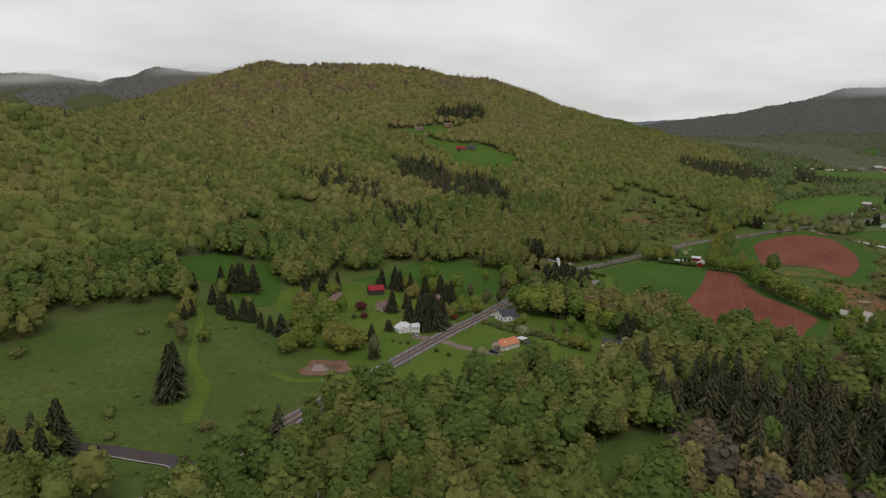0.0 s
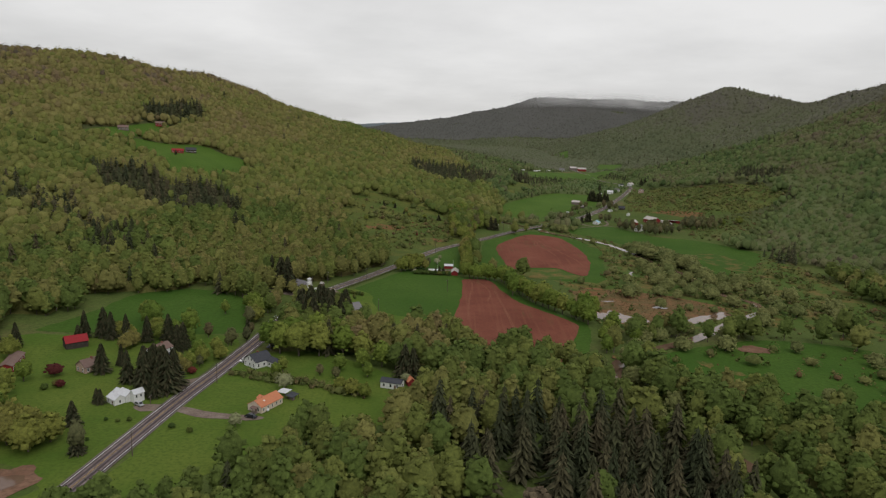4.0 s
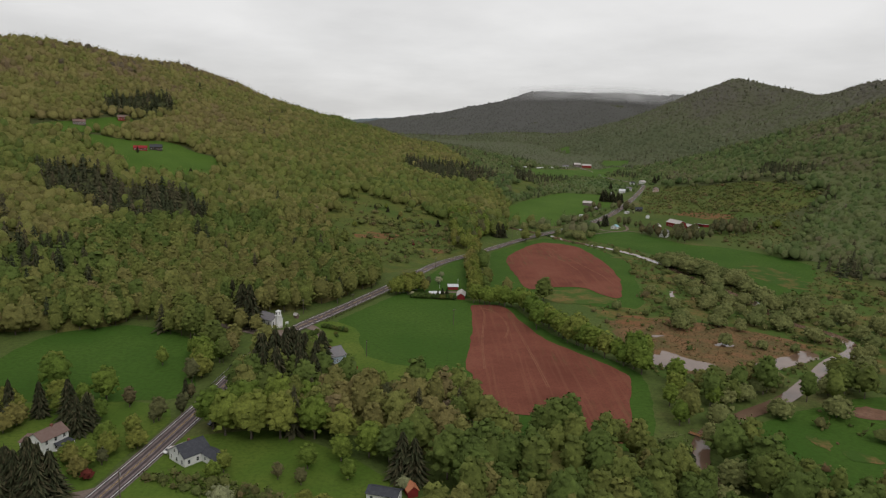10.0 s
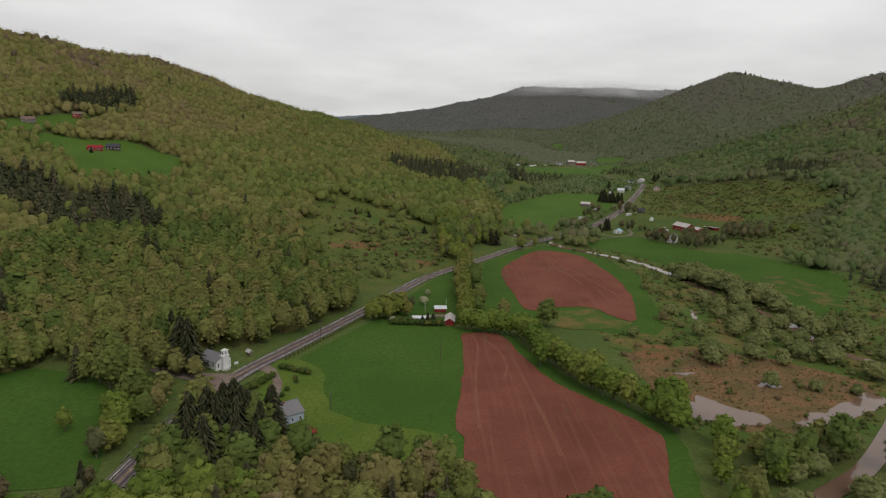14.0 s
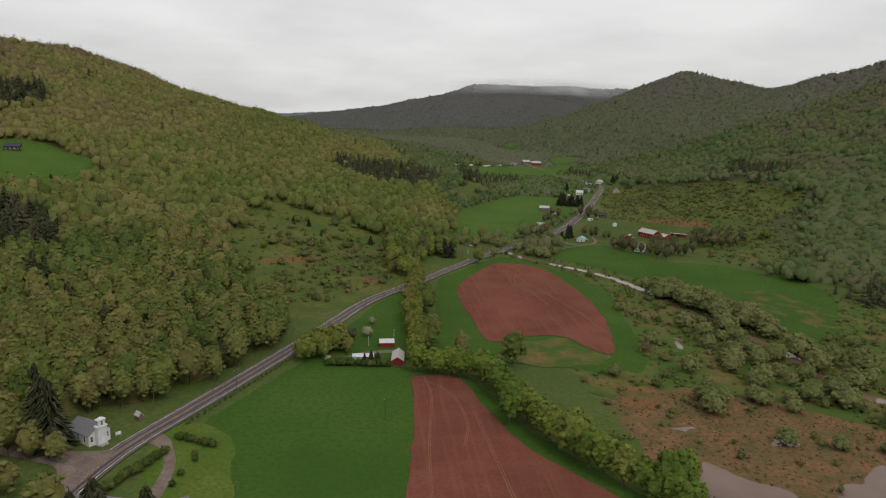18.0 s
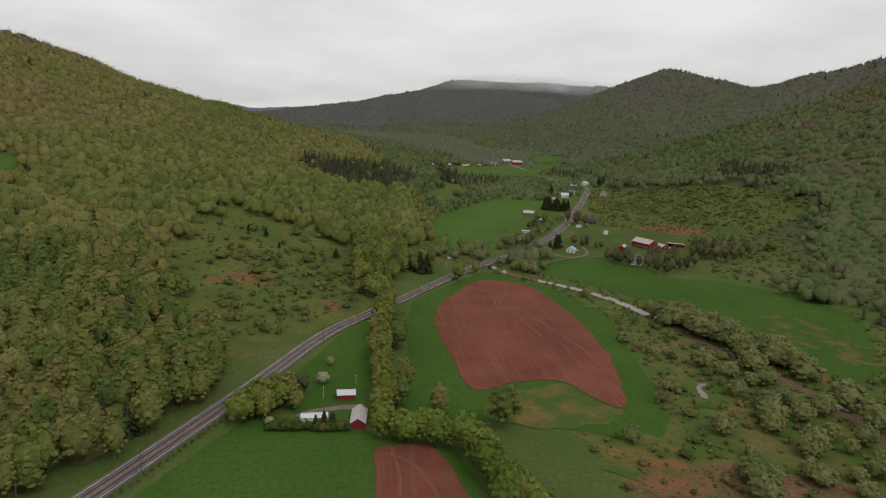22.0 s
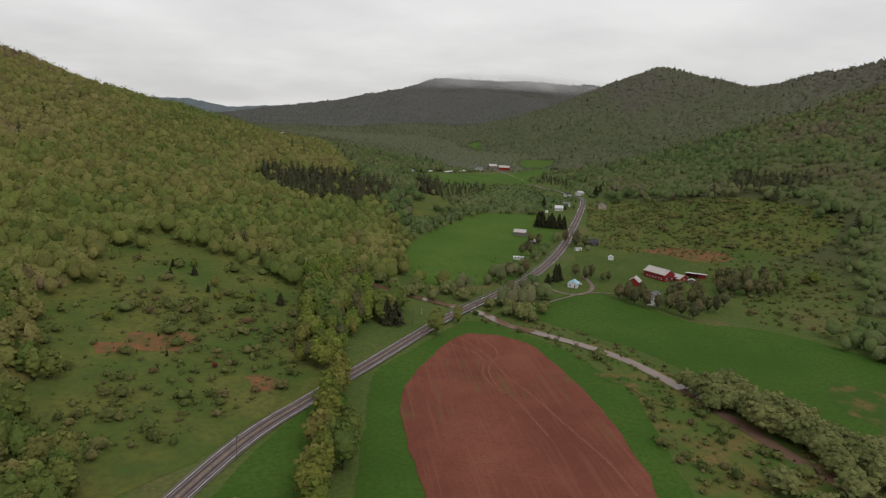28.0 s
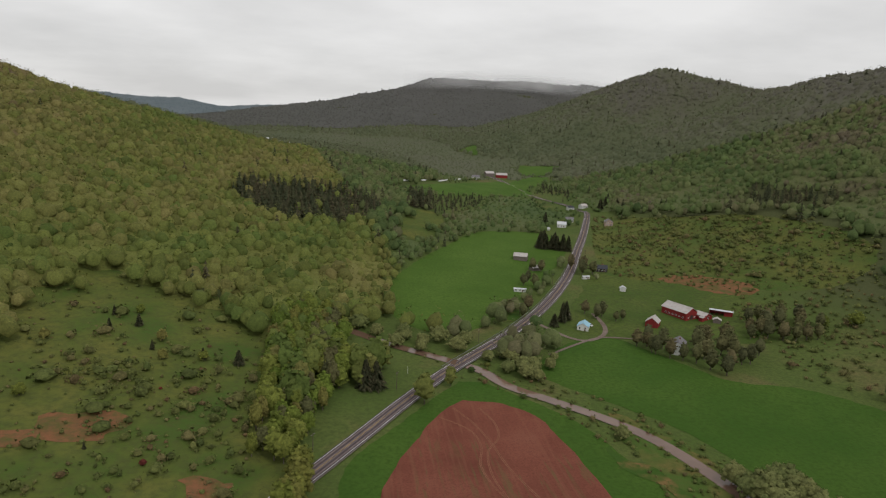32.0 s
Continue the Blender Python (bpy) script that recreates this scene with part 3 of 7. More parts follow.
def turned(p, r):
    """The points p turned by chance."""
    q, _ = np.linalg.qr(r.normal(size=(3, 3)))
    return p @ q


def split_ico():
    """The icosahedron with every face cut in four."""
    v, f, seen = [tuple(p) for p in ICO], [], {}
    def middle(a, b):
        key = (min(a, b), max(a, b))
        if key not in seen:
            p = np.array(v[a]) + np.array(v[b])
            v.append(tuple(p / np.linalg.norm(p)))
            seen[key] = len(v) - 1
        return seen[key]
    for a, b, c in ICO_FACES:
        ab, bc, ca = middle(a, b), middle(b, c), middle(c, a)
        f += [(a, ab, ca), (b, bc, ab), (c, ca, bc), (ab, bc, ca)]
    return np.array(v), np.array(f)


BALL, BALL_FACES = split_ico()


def crown_shape(r, clumps, sprays, size, low=0.1, wide=0.3, top=0.97, egg=0.18, bulge=0.36, core=0.74, fine=True, up=0.75, ragged=0.18):
    """A broadleaf crown for a tree one unit high: an egg of foliage that swells into clumps, covered with leaf sprays."""
    lobes = r.normal(size=(clumps, 3))
    lobes[:, 2] = lobes[:, 2] * 0.8 + 0.35
    lobes /= np.linalg.norm(lobes, axis=1)[:, None]
    grow = r.uniform(0.4, 1.25, clumps)
    half, mid = (top - low) / 2, (top + low) / 2

    def swollen(d):
        gap = np.arccos(np.clip(d @ lobes.T, -1, 1))
        return 0.84 + bulge * (grow * np.exp(-((gap / (1.5 / clumps**0.5)) ** 2))).max(1)

    def placed(d, f):
        f = f[:, None]
        p = d * f * (wide, wide, half)
        p[:, :2] *= 1 - egg * d[:, 2:3]
        return p + (0, 0, mid)

    def tufted(d):
        return swollen(d) * r.uniform(1 - ragged, 1 + 0.8 * ragged, len(d))

    unit, faces = (BALL, BALL_FACES) if fine else (ICO, ICO_FACES)
    d = turned(unit, r)
    verts = [placed(d, core * swollen(d) * r.uniform(0.84, 1.1, len(d)))]
    out = [d * (1 / wide, 1 / wide, 1 / half)]
    faces = [faces]
    if np.linalg.det(np.array([verts[0][i] for i in faces[0][0]]) - (0, 0, mid)) < 0:
        faces = [faces[0][:, ::-1]]
    if sprays:
        pick = r.choice(clumps, sprays, p=grow / grow.sum())
        d = lobes[pick] + r.normal(size=(sprays, 3)) * (0.85 / clumps**0.5)
        stray = r.random(sprays) < 0.25
        d[stray] = r.normal(size=(stray.sum(), 3)) + (0, 0, 0.3)
        d /= np.linalg.norm(d, axis=1)[:, None]
        p = placed(d, tufted(d))
        o = d * (1 / wide, 1 / wide, 1 / half)
        o /= np.linalg.norm(o, axis=1)[:, None]
        n = o + r.normal(size=(sprays, 3)) * 0.5 + (0, 0, 0.35)
        n /= np.linalg.norm(n, axis=1)[:, None]
        u = np.cross(n, r.normal(size=(sprays, 3)))
        u /= np.linalg.norm(u, axis=1)[:, None]
        v = np.cross(n, u)
        s = size * r.uniform(0.55, 1.45, sprays)[:, None]
        tri = np.stack([p + u * s, p - 0.5 * u * s + 0.8 * v * s, p - 0.5 * u * s - 0.8 * v * s], 1)
        verts.append(tri.reshape(-1, 3))
        faces.append(np.arange(3 * sprays).reshape(-1, 3) + len(unit))
        out.append(np.repeat(0.45 * o + 0.6 * n, 3, 0))
    v, f = np.concatenate(verts), np.concatenate(faces)
    own = [o / np.linalg.norm(o, axis=1)[:, None] for o in out]
    fn = np.zeros((len(unit), 3))
    w = np.cross(v[faces[0][:, 1]] - v[faces[0][:, 0]], v[faces[0][:, 2]] - v[faces[0][:, 0]])
    for k in range(3):
        np.add.at(fn, faces[0][:, k], w)
    fn /= np.linalg.norm(fn, axis=1)[:, None] + 1e-9
    own[0] = 0.6 * own[0] + 0.5 * fn
    n = np.concatenate(own) + (0, 0, up)
    return v, f, n / np.linalg.norm(n, axis=1)[:, None]


def lobed_crown(r, lobes, tufts, size, low=0.12, wide=0.32, egg=0.2, lobe=0.15, fine=True):
    """A broadleaf crown one unit high: separate boughs of foliage set round an egg, each with its own lit top and leaf tufts."""
    k = np.arange(lobes) + 0.5
    tall = 1 - 1.75 * k / lobes
    turn = k * 2.4 + r.uniform(-0.35, 0.35, lobes)
    rim = np.sqrt(np.maximum(0, 1 - tall**2))
    d = np.column_stack([rim * np.cos(turn), rim * np.sin(turn), tall])
    half, mid = (1 - low) / 2 - 0.4 * lobe, (1 + low) / 2
    reach_out = r.uniform(0.62, 1.02, lobes)[:, None]
    at = d * reach_out * (wide - 0.55 * lobe, wide - 0.55 * lobe, half)
    at[:, :2] *= 1 - egg * d[:, 2:3]
    at[:, 2] += mid
    big = lobe * r.uniform(0.75, 1.3, lobes)
    verts, faces, normals, off = [], [], [], 0
    unit, unit_faces = (ICO, ICO_FACES) if fine else (OCTA, OCTA_FACES)
    hub = turned(ICO, r) * (0.82 * wide, 0.82 * wide, 0.94 * half)
    for centre, radius, flat in [((0, 0, mid), 1.0, None)] + list(zip(at, big, r.uniform(0.6, 0.85, lobes))):
        if flat is None:
            p = hub * r.uniform(0.85, 1.1, len(hub))[:, None]
            n = p / np.linalg.norm(p, axis=1)[:, None]
        else:
            q = turned(unit, r)
            p = q * r.uniform(0.8, 1.1, len(q))[:, None] * radius * (1, 1, flat)
            n = q.copy()
        verts_faces = ICO_FACES if flat is None else unit_faces
        if np.linalg.det(p[verts_faces[0]]) < 0:
            verts_faces = verts_faces[:, ::-1]
        if flat is not None:
            verts_faces = verts_faces[p[verts_faces].mean(1)[:, 2] > -0.35 * radius * flat]
        verts.append(p + centre)
        faces.append(verts_faces + off)
        normals.append(n)
        off += len(p)
        if flat is not None and tufts:
            o = r.normal(size=(tufts, 3)) + (0, 0, 0.45)
            o /= np.linalg.norm(o, axis=1)[:, None]
            p = o * r.uniform(0.8, 1.22, tufts)[:, None] * radius * (1.05, 1.05, flat) + centre
            n = o + r.normal(size=(tufts, 3)) * 0.55
            n /= np.linalg.norm(n, axis=1)[:, None]
            u = np.cross(n, r.normal(size=(tufts, 3)))
            u /= np.linalg.norm(u, axis=1)[:, None]
            v = np.cross(n, u)
            t = size * r.uniform(0.55, 1.4, tufts)[:, None]
            verts.append(np.stack([p + u * t, p - 0.5 * u * t + 0.8 * v * t, p - 0.5 * u * t - 0.8 * v * t], 1).reshape(-1, 3))
            faces.append(np.arange(3 * tufts).reshape(-1, 3) + off)
            normals.append(np.repeat(0.7 * o + 0.5 * n, 3, 0))
            off += 3 * tufts
    v, f = np.concatenate(verts), np.concatenate(faces)
    out = v - (0, 0, mid)
    n = np.concatenate(normals) + 0.6 * out / np.linalg.norm(out, axis=1)[:, None] + (0, 0, 0.92)
    return v, f, n / np.linalg.norm(n, axis=1)[:, None]


def conifer_shape(r, layers, spokes, wide=0.2):
    """A spruce one unit high: drooping boughs in whorls."""
    tris = []
    for k in range(layers):
        h = 0.05 + 0.9 * (k + r.uniform(-0.2, 0.2)) / layers
        reach = wide * (1 - h) ** 0.85 + 0.012
        for s in range(spokes):
            a = 2 * math.pi * (s + 0.5 * (k % 2)) / spokes + r.uniform(-0.4, 0.4)
            q = reach * r.uniform(0.55, 1.2)
            wdt = 1.7 * q / spokes + 0.006
            c, d = math.cos(a), math.sin(a)
            root = np.array((0.0, 0.0, h + 0.9 / layers))
            tip = np.array((q * c, q * d, h - 0.02 - 0.03 * r.random()))
            mid = np.array((0.55 * q * c, 0.55 * q * d, h + 0.035))
            tris += [(root, mid + np.array((d, -c, -0.3)) * wdt, tip), (root, tip, mid + np.array((-d, c, -0.3)) * wdt)]
    tris += [((0.012, 0, 0.9), (-0.006, 0.011, 0.9), (0, 0, 1.02)), ((-0.006, 0.011, 0.9), (-0.006, -0.011, 0.9), (0, 0, 1.02))]
    v = np.array(tris, float).reshape(-1, 3)
    f = facing_out(v, np.arange(len(v)).reshape(-1, 3))
    n = np.cross(v[f[:, 1]] - v[f[:, 0]], v[f[:, 2]] - v[f[:, 0]])
    n = np.repeat(n / (np.linalg.norm(n, axis=1)[:, None] + 1e-9), 3, 0)
    flat = v * (1, 1, 0)
    n = 0.7 * n + 0.6 * flat / (np.linalg.norm(flat, axis=1)[:, None] + 0.02) + (0, 0, 0.35)
    return v, f, n / np.linalg.norm(n, axis=1)[:, None]


def trunk_shape(high, thick=0.022):
    """A three-sided tapered trunk, for trees in a wood."""
    ring = [(thick * math.cos(a), thick * math.sin(a), -0.05) for a in (0.3, 2.4, 4.5)]
    v = np.array([*ring, (0, 0, high)], float)
    return v, np.array([(0, 1, 3), (1, 2, 3), (2, 0, 3)]), v * (1, 1, 0) / thick + (0, 0, 0.1)


def facing_out(v, f):
    """The faces wound so that they look away from the stem."""
    n = np.cross(v[f[:, 1]] - v[f[:, 0]], v[f[:, 2]] - v[f[:, 0]])
    away = v[f].mean(1) - (v.max(0) + v.min(0)) / 2 * (0, 0, 1)
    away[:, 2] = np.maximum(away[:, 2], 0) + 0.3 * np.linalg.norm(away[:, :2], axis=1)
    return np.where(((n * away).sum(1) < 0)[:, None], f[:, ::-1], f)


def planted(shapes, xs, ys, high, spread, tone, r):
    """Copies of unit shapes at places: corners, faces, the tone and the normal of each corner."""
    vs, fs, ts, ns, off = [], [], [], [], 0
    kind = r.integers(0, len(shapes), len(xs))
    zs = ground(xs, ys)
    turn = r.uniform(0, 2 * math.pi, len(xs))
    for k, (v, f, n) in enumerate(shapes):
        w = np.where(kind == k)[0]
        if not len(w):
            continue
        c, s = np.cos(turn[w])[:, None], np.sin(turn[w])[:, None]
        hx, hz = (high * spread)[w][:, None], high[w][:, None]
        x = (v[None, :, 0] * c - v[None, :, 1] * s) * hx + xs[w][:, None]
        y = (v[None, :, 0] * s + v[None, :, 1] * c) * hx + ys[w][:, None]
        z = v[None, :, 2] * hz + zs[w][:, None] - 0.1
        vs.append(np.stack([x, y, z], -1).reshape(-1, 3))
        fs.append((f[None] + (np.arange(len(w)) * len(v))[:, None, None]).reshape(-1, 3) + off)
        ts.append(np.repeat(tone[w], len(v)))
        ns.append(np.stack([n[None, :, 0] * c - n[None, :, 1] * s, n[None, :, 0] * s + n[None, :, 1] * c, np.broadcast_to(n[None, :, 2], (len(w), len(v)))], -1).reshape(-1, 3))
        off += len(w) * len(v)
    return np.concatenate(vs), np.concatenate(fs), np.concatenate(ts), np.concatenate(ns)


def patchy(x, y):
    """Slow drift from 0 to 1 over the woods: where one kind of tree gives way to another."""
    v = np.sin(x / 47 + 2 * np.sin(y / 83)) * np.sin(y / 59 - x / 131) + 0.7 * np.sin(x / 19 + y / 27 + 1) * np.sin(y / 23 - x / 41)
    return np.clip(0.5 + 0.36 * v, 0, 1)


def jittered(x0, x1, y0, y1, step, r):
    gx, gy = np.meshgrid(np.arange(x0, x1, step), np.arange(y0, y1, step))
    gx = gx.ravel() + r.uniform(-0.46, 0.46, gx.size) * step
    gy = gy.ravel() + r.uniform(-0.46, 0.46, gy.size) * step
    return gx, gy


def row_length(x0, x1, step):
    return len(np.arange(x0, x1, step))


def tri_mesh(name, parts):
    """One mesh of triangles from (corners, faces, tones, normals, material) parts, smooth-shaded."""
    off, vs, fs, ts, ns, slot = 0, [], [], [], [], []
    for i, (v, f, t, n, _) in enumerate(parts):
        vs.append(v)
        ns.append(n)
        fs.append(f + off)
        ts.append(t)
        slot.append(np.full(len(f), i, np.int32))
        off += len(v)
    v, f, t = np.concatenate(vs), np.concatenate(fs), np.concatenate(ts)
    me = bpy.data.meshes.new(name)
    me.vertices.add(len(v))
    me.vertices.foreach_set("co", v.astype(np.float32).ravel())
    me.loops.add(f.size)
    me.loops.foreach_set("vertex_index", f.astype(np.int32).ravel())
    me.polygons.add(len(f))
    me.polygons.foreach_set("loop_start", np.arange(0, f.size, 3, dtype=np.int32))
    for p in parts:
        me.materials.append(p[4])
    me.polygons.foreach_set("material_index", np.concatenate(slot))
    me.attributes.new("tint", "FLOAT", "POINT").data.foreach_set("value", t.astype(np.float32))
    me.update(calc_edges=True)
    me.shade_smooth()
    me.normals_split_custom_set_from_vertices(np.concatenate(ns).astype(np.float32))
    return me


# Loosely planted land where no closed wood stands.
BRUSH = (
    ((86, 400), (96, 344), (88, 300), (100, 250), (110, 230), (300, 240), (330, 420), (330, 540), (200, 600), (150, 660), (100, 640)),
    ((140, 700), (222, 660), (246, 630), (282, 616), (316, 590), (366, 640), (420, 730), (480, 800), (490, 900), (440, 1010), (380, 1070), (345, 1130), (232, 850)),
    ((-230, 190), (-236, 130), (-262, 100), (-270, -80), (-108, -80), (-98, 232), (-122, 268), (-168, 302), (-206, 288)),
    ((-84, 284), (-114, 290), (-114, 312), (-80, 332)),
    ((-104, 20), (-98, 190), (-70, 182), (-20, 160), (0, 145), (0, 110), (-14, 92), (-50, 80), (-80, 40)),
    ((96, 200), (150, 214), (300, 240), (330, 150), (262, 122), (212, 106), (170, 118), (140, 128), (110, 140)),
    ((-10, 540), (4, 620), (12, 600), (60, 650), (90, 640), (40, 570), (-30, 430), (-62, 466)),
    ((-80, 330), (-92, 306), (-100, 268), (-60, 240), (-20, 216), (10, 250), (30, 390), (40, 560), (-30, 440)),
    ((-30, 232), (10, 206), (20, 186), (70, 172), (96, 200), (110, 240), (60, 390), (0, 380)),
    ((60, 640), (40, 690), (66, 700), (130, 710), (120, 660)),
    ((230, 940), (262, 1040), (300, 1060), (345, 1130), (310, 1180), (318, 1300), (345, 1290), (352, 1120), (320, 1020), (250, 880)),
    ((54, 346), (58, 392), (104, 402), (104, 340), (94, 300), (74, 304)),
    ((90, 1260), (130, 1300), (300, 1460), (330, 1480), (335, 1440), (200, 1330), (110, 1250)),
)


def wooded(x, y):
    bare = np.zeros(x.shape, bool)
    # Rough land meets the woods along a ragged edge.
    rx = x + 9 * np.sin(y / 13 + 2 * np.sin(x / 17)) + 5 * np.sin(y / 5.1 + x / 7.3)
    ry = y + 9 * np.sin(x / 11 + 2 * np.sin(y / 19)) + 5 * np.sin(x / 4.7 - y / 6.1)
    for zone in BRUSH:
        bare |= inside(rx, ry, zone)
    for mat, poly, _, _ in OPEN.values():
        bare |= inside(rx, ry, poly) if mat in (PASTURE, MEADOW) else inside(x, y, poly)
    bare |= near_line(x, y, ROAD[::3]) < 8.5
    bare |= near_line(x, y, RIVER[::3]) < 7
    return ~bare


def reach(x, y):
    """Distance in plan from the line of the flight down the valley."""
    return np.hypot(x - 20, np.maximum(0, np.maximum(y - 320, -209 - y)))


def in_valley(x, y):
    """The sides of the valley that face it; the country behind and outside stays open."""
    return (x > 7 - 1.75 * (y + 209)) & (x < 70 + np.maximum(0.74 * (y + 160), 0.98 * (y - 290))) & (y > -130)


def faces_valley(x, y):
    """False on slopes turned away behind a crest."""
    ok = np.zeros(x.shape, bool)
    z = ground(x, y) + 14
    for ex, ey, ez in ((37, -209, 118), (0, 0, 116), (40, 320, 138)):
        clear = np.ones(x.shape, bool)
        for s in np.linspace(0.25, 0.985, 24):
            clear &= ez + s * (z - ez) > ground(ex + s * (x - ex), ey + s * (y - ey)) - 20
        ok |= clear
    return ok | ((x < -1900) & (x > -2350) & (y > 1250) & (y < 1700))


NEAR_CROWNS = [lobed_crown(rng, int(rng.integers(36, 48)), 11, 0.020, low=rng.uniform(0.02, 0.14), wide=rng.uniform(0.25, 0.36), egg=rng.uniform(0.1, 0.4), lobe=rng.uniform(0.065, 0.09), fine=False) for _ in range(14)]
EDGE_CROWNS = [lobed_crown(rng, int(rng.integers(20, 26)), 9, 0.027, low=rng.uniform(-0.02, 0.08), wide=rng.uniform(0.28, 0.38), egg=rng.uniform(0.1, 0.4), lobe=rng.uniform(0.09, 0.12), fine=False) for _ in range(14)]
MID_CROWNS = [crown_shape(rng, 9, 25, 0.052, low=-0.08, wide=rng.uniform(0.42, 0.54), top=1.0, egg=rng.uniform(0.05, 0.3), fine=False, up=0.6, ragged=0.2, bulge=0.34) for _ in range(14)]
FAR_CROWNS = [crown_shape(rng, 5, 3, 0.13, low=-0.25, wide=rng.uniform(0.5, 0.66), top=0.95, fine=False, up=1.8) for _ in range(8)]
BUSHES = [crown_shape(rng, 6, 36, 0.12, low=-0.1, wide=rng.uniform(0.5, 0.75), top=0.95, fine=False) for _ in range(6)]
SPRUCES = [conifer_shape(rng, 14, 10, 0.20 + 0.025 * k) for k in range(3)]
FAR_SPRUCES = [conifer_shape(rng, 6, 6, 0.28 + 0.03 * k) for k in range(2)]
TRUNKS = [trunk_shape(0.7), trunk_shape(0.8, 0.018)]

# Spruce stands among the broadleaf woods.
STANDS = (
    ((3, 92), (16, 100), (36, 98), (70, 98), (98, 84), (96, 40), (84, 8), (70, 4), (47, 20), (28, 30), (14, 46), (4, 76)),
    ((-405, 608), (-356, 615), (-310, 588), (-265, 600), (-214, 562), (-206, 530), (-268, 512), (-322, 536), (-372, 562)),
    ((-433, 800), (-445, 845), (-422, 888), (-395, 918), (-376, 880), (-398, 832)),
    ((-70, 985), (-64, 1060), (-10, 1096), (59, 1107), (84, 1050), (54, 960), (-2, 925), (-35, 930)),
    ((102, 1035), (117, 1151), (177, 1218), (231, 1239), (216, 1170), (155, 1076)),
    ((326, 1300), (361, 1388), (375, 1275), (345, 1215)),
    ((519, 1058), (526, 1000), (545, 925), (490, 940), (480, 1000)),
    ((300, 500), (330, 540), (360, 520), (330, 470), (300, 455)),
)


MIXED = (
    ((-337, 433), (-314, 440), (-281, 425), (-240, 390), (-238, 356), (-266, 350), (-304, 378)),
    ((-470, 470), (-440, 520), (-380, 510), (-330, 470), (-350, 440), (-420, 450)),
)


def conifer_here(x, y):
    c = np.zeros(x.shape, bool)
    for s in STANDS:
        c |= inside(x, y, s)
    for s in MIXED:
        c |= inside(x, y, s) & (np.sin(x * 1.7 + y * 2.3) > -0.1)
    return c


# The lower eastern slope has grown up lately: smaller, browner trees.
GREY_GROVE = ((20, 26), (34, 42), (66, 22), (80, -4), (60, -30), (30, -14))
BARE_BRUSH = ((-64, 186), (-44, 214), (-10, 208), (12, 196), (14, 168), (-40, 164))
YOUNG = ((285, 440), (330, 560), (350, 690), (480, 770), (500, 920), (440, 1040), (360, 1120), (420, 1180), (560, 1040), (560, 760), (450, 600), (400, 420))


def stature(x, y):
    """Share of the full height that trees reach here."""
    slope = sum(ridge_height(x, y, w, c) ** 4 for w, c in RIDGES) ** 0.25
    young = inside(x, y, YOUNG)
    return np.where(young, 0.72, np.where((y > 1060) & (slope < 10), 0.45, np.where((y > 760) & (slope < 10), 0.62, 1.0))), slope, young


def lower_leaves(gx, gy, keep, across, rise, high, leaf):
    """The closed lower foliage between the crowns, as one rolling sheet."""
    grid = np.arange(len(gx)).reshape(-1, across)
    keep = keep & ~conifer_here(gx, gy)
    a, b, c, d = grid[:-1, :-1].ravel(), grid[:-1, 1:].ravel(), grid[1:, 1:].ravel(), grid[1:, :-1].ravel()
    full = keep[a] & keep[b] & keep[c] & keep[d]
    f = np.concatenate([np.stack([a, b, c], 1)[full], np.stack([a, c, d], 1)[full]])
    used, f = np.unique(f, return_inverse=True)
    f = f.reshape(-1, 3)
    x, y = gx[used], gy[used]
    grow, slope, young = stature(x, y)
    count = np.bincount(np.concatenate([a[full], b[full], c[full], d[full]]), minlength=len(gx))[used]
    grow = np.where(count < 4, -0.02, grow)
    z = ground(x, y) + high * grow * (rise + 0.06 * np.sin(x * 1.3 + y * 0.7) * np.sin(y * 1.1 - x * 0.4))
    tone = np.clip(patchy(x, y) * 0.42 + 0.3 * patchy(x / 3.1 + 40, y / 3.4) + 0.07 + 0.15 * young + 0.42 * np.clip((slope - 70) / 130, 0, 1), 0, 1)
    n = np.zeros((len(x), 3))
    n[:, 2] = 1
    return np.column_stack([x, y, z]), f, tone, n, leaf


def plant_wood(name, label, x, y, crowns, spruces, leaf, high, r, trunks=True, few=0.03, sheet=None, mix=0.2):
    con = (conifer_here(x, y) & (r.random(len(x)) < 0.93)) | (r.random(len(x)) < few)
    tone = np.clip(patchy(x, y) * 0.42 + 0.3 * patchy(x / 3.1 + 40, y / 3.4) + r.normal(0.07, mix, len(x)), 0, 1)
    h = high * r.uniform(0.7, 1.22, len(x)) * (1 - 0.2 * (tone > 0.8))
    grow, slope, young = stature(x, y)
    h = h * grow
    greyish = inside(x, y, GREY_GROVE)
    tone = np.clip(tone - (0.26 if trunks else 0.10) - 0.06 * ((x > -90) & (y < 260) & (x < 140)) + 0.15 * young + 0.7 * greyish + 0.4 * inside(x, y, BARE_BRUSH) + 0.42 * np.clip((slope - 70) / 130, 0, 1), 0, 1)
    b = ~con
    parts = [(*planted(crowns, x[b], y[b], h[b], r.uniform(0.8, 1.2, b.sum()), tone[b], r), leaf)]
    if con.any():
        parts.append((*planted(spruces, x[con], y[con], 1.15 * h[con], r.uniform(1.1, 1.5, con.sum()), r.random(con.sum()), r), NEEDLE))
    if sheet:
        parts.append(lower_leaves(*sheet, high, leaf))
    if trunks:
        parts.append((*planted(TRUNKS, x[b], y[b], h[b], np.ones(b.sum()), tone[b], r), BARK))
    return tagged(new(name, tri_mesh(name, parts)), label, "woodland", kind="stuff")


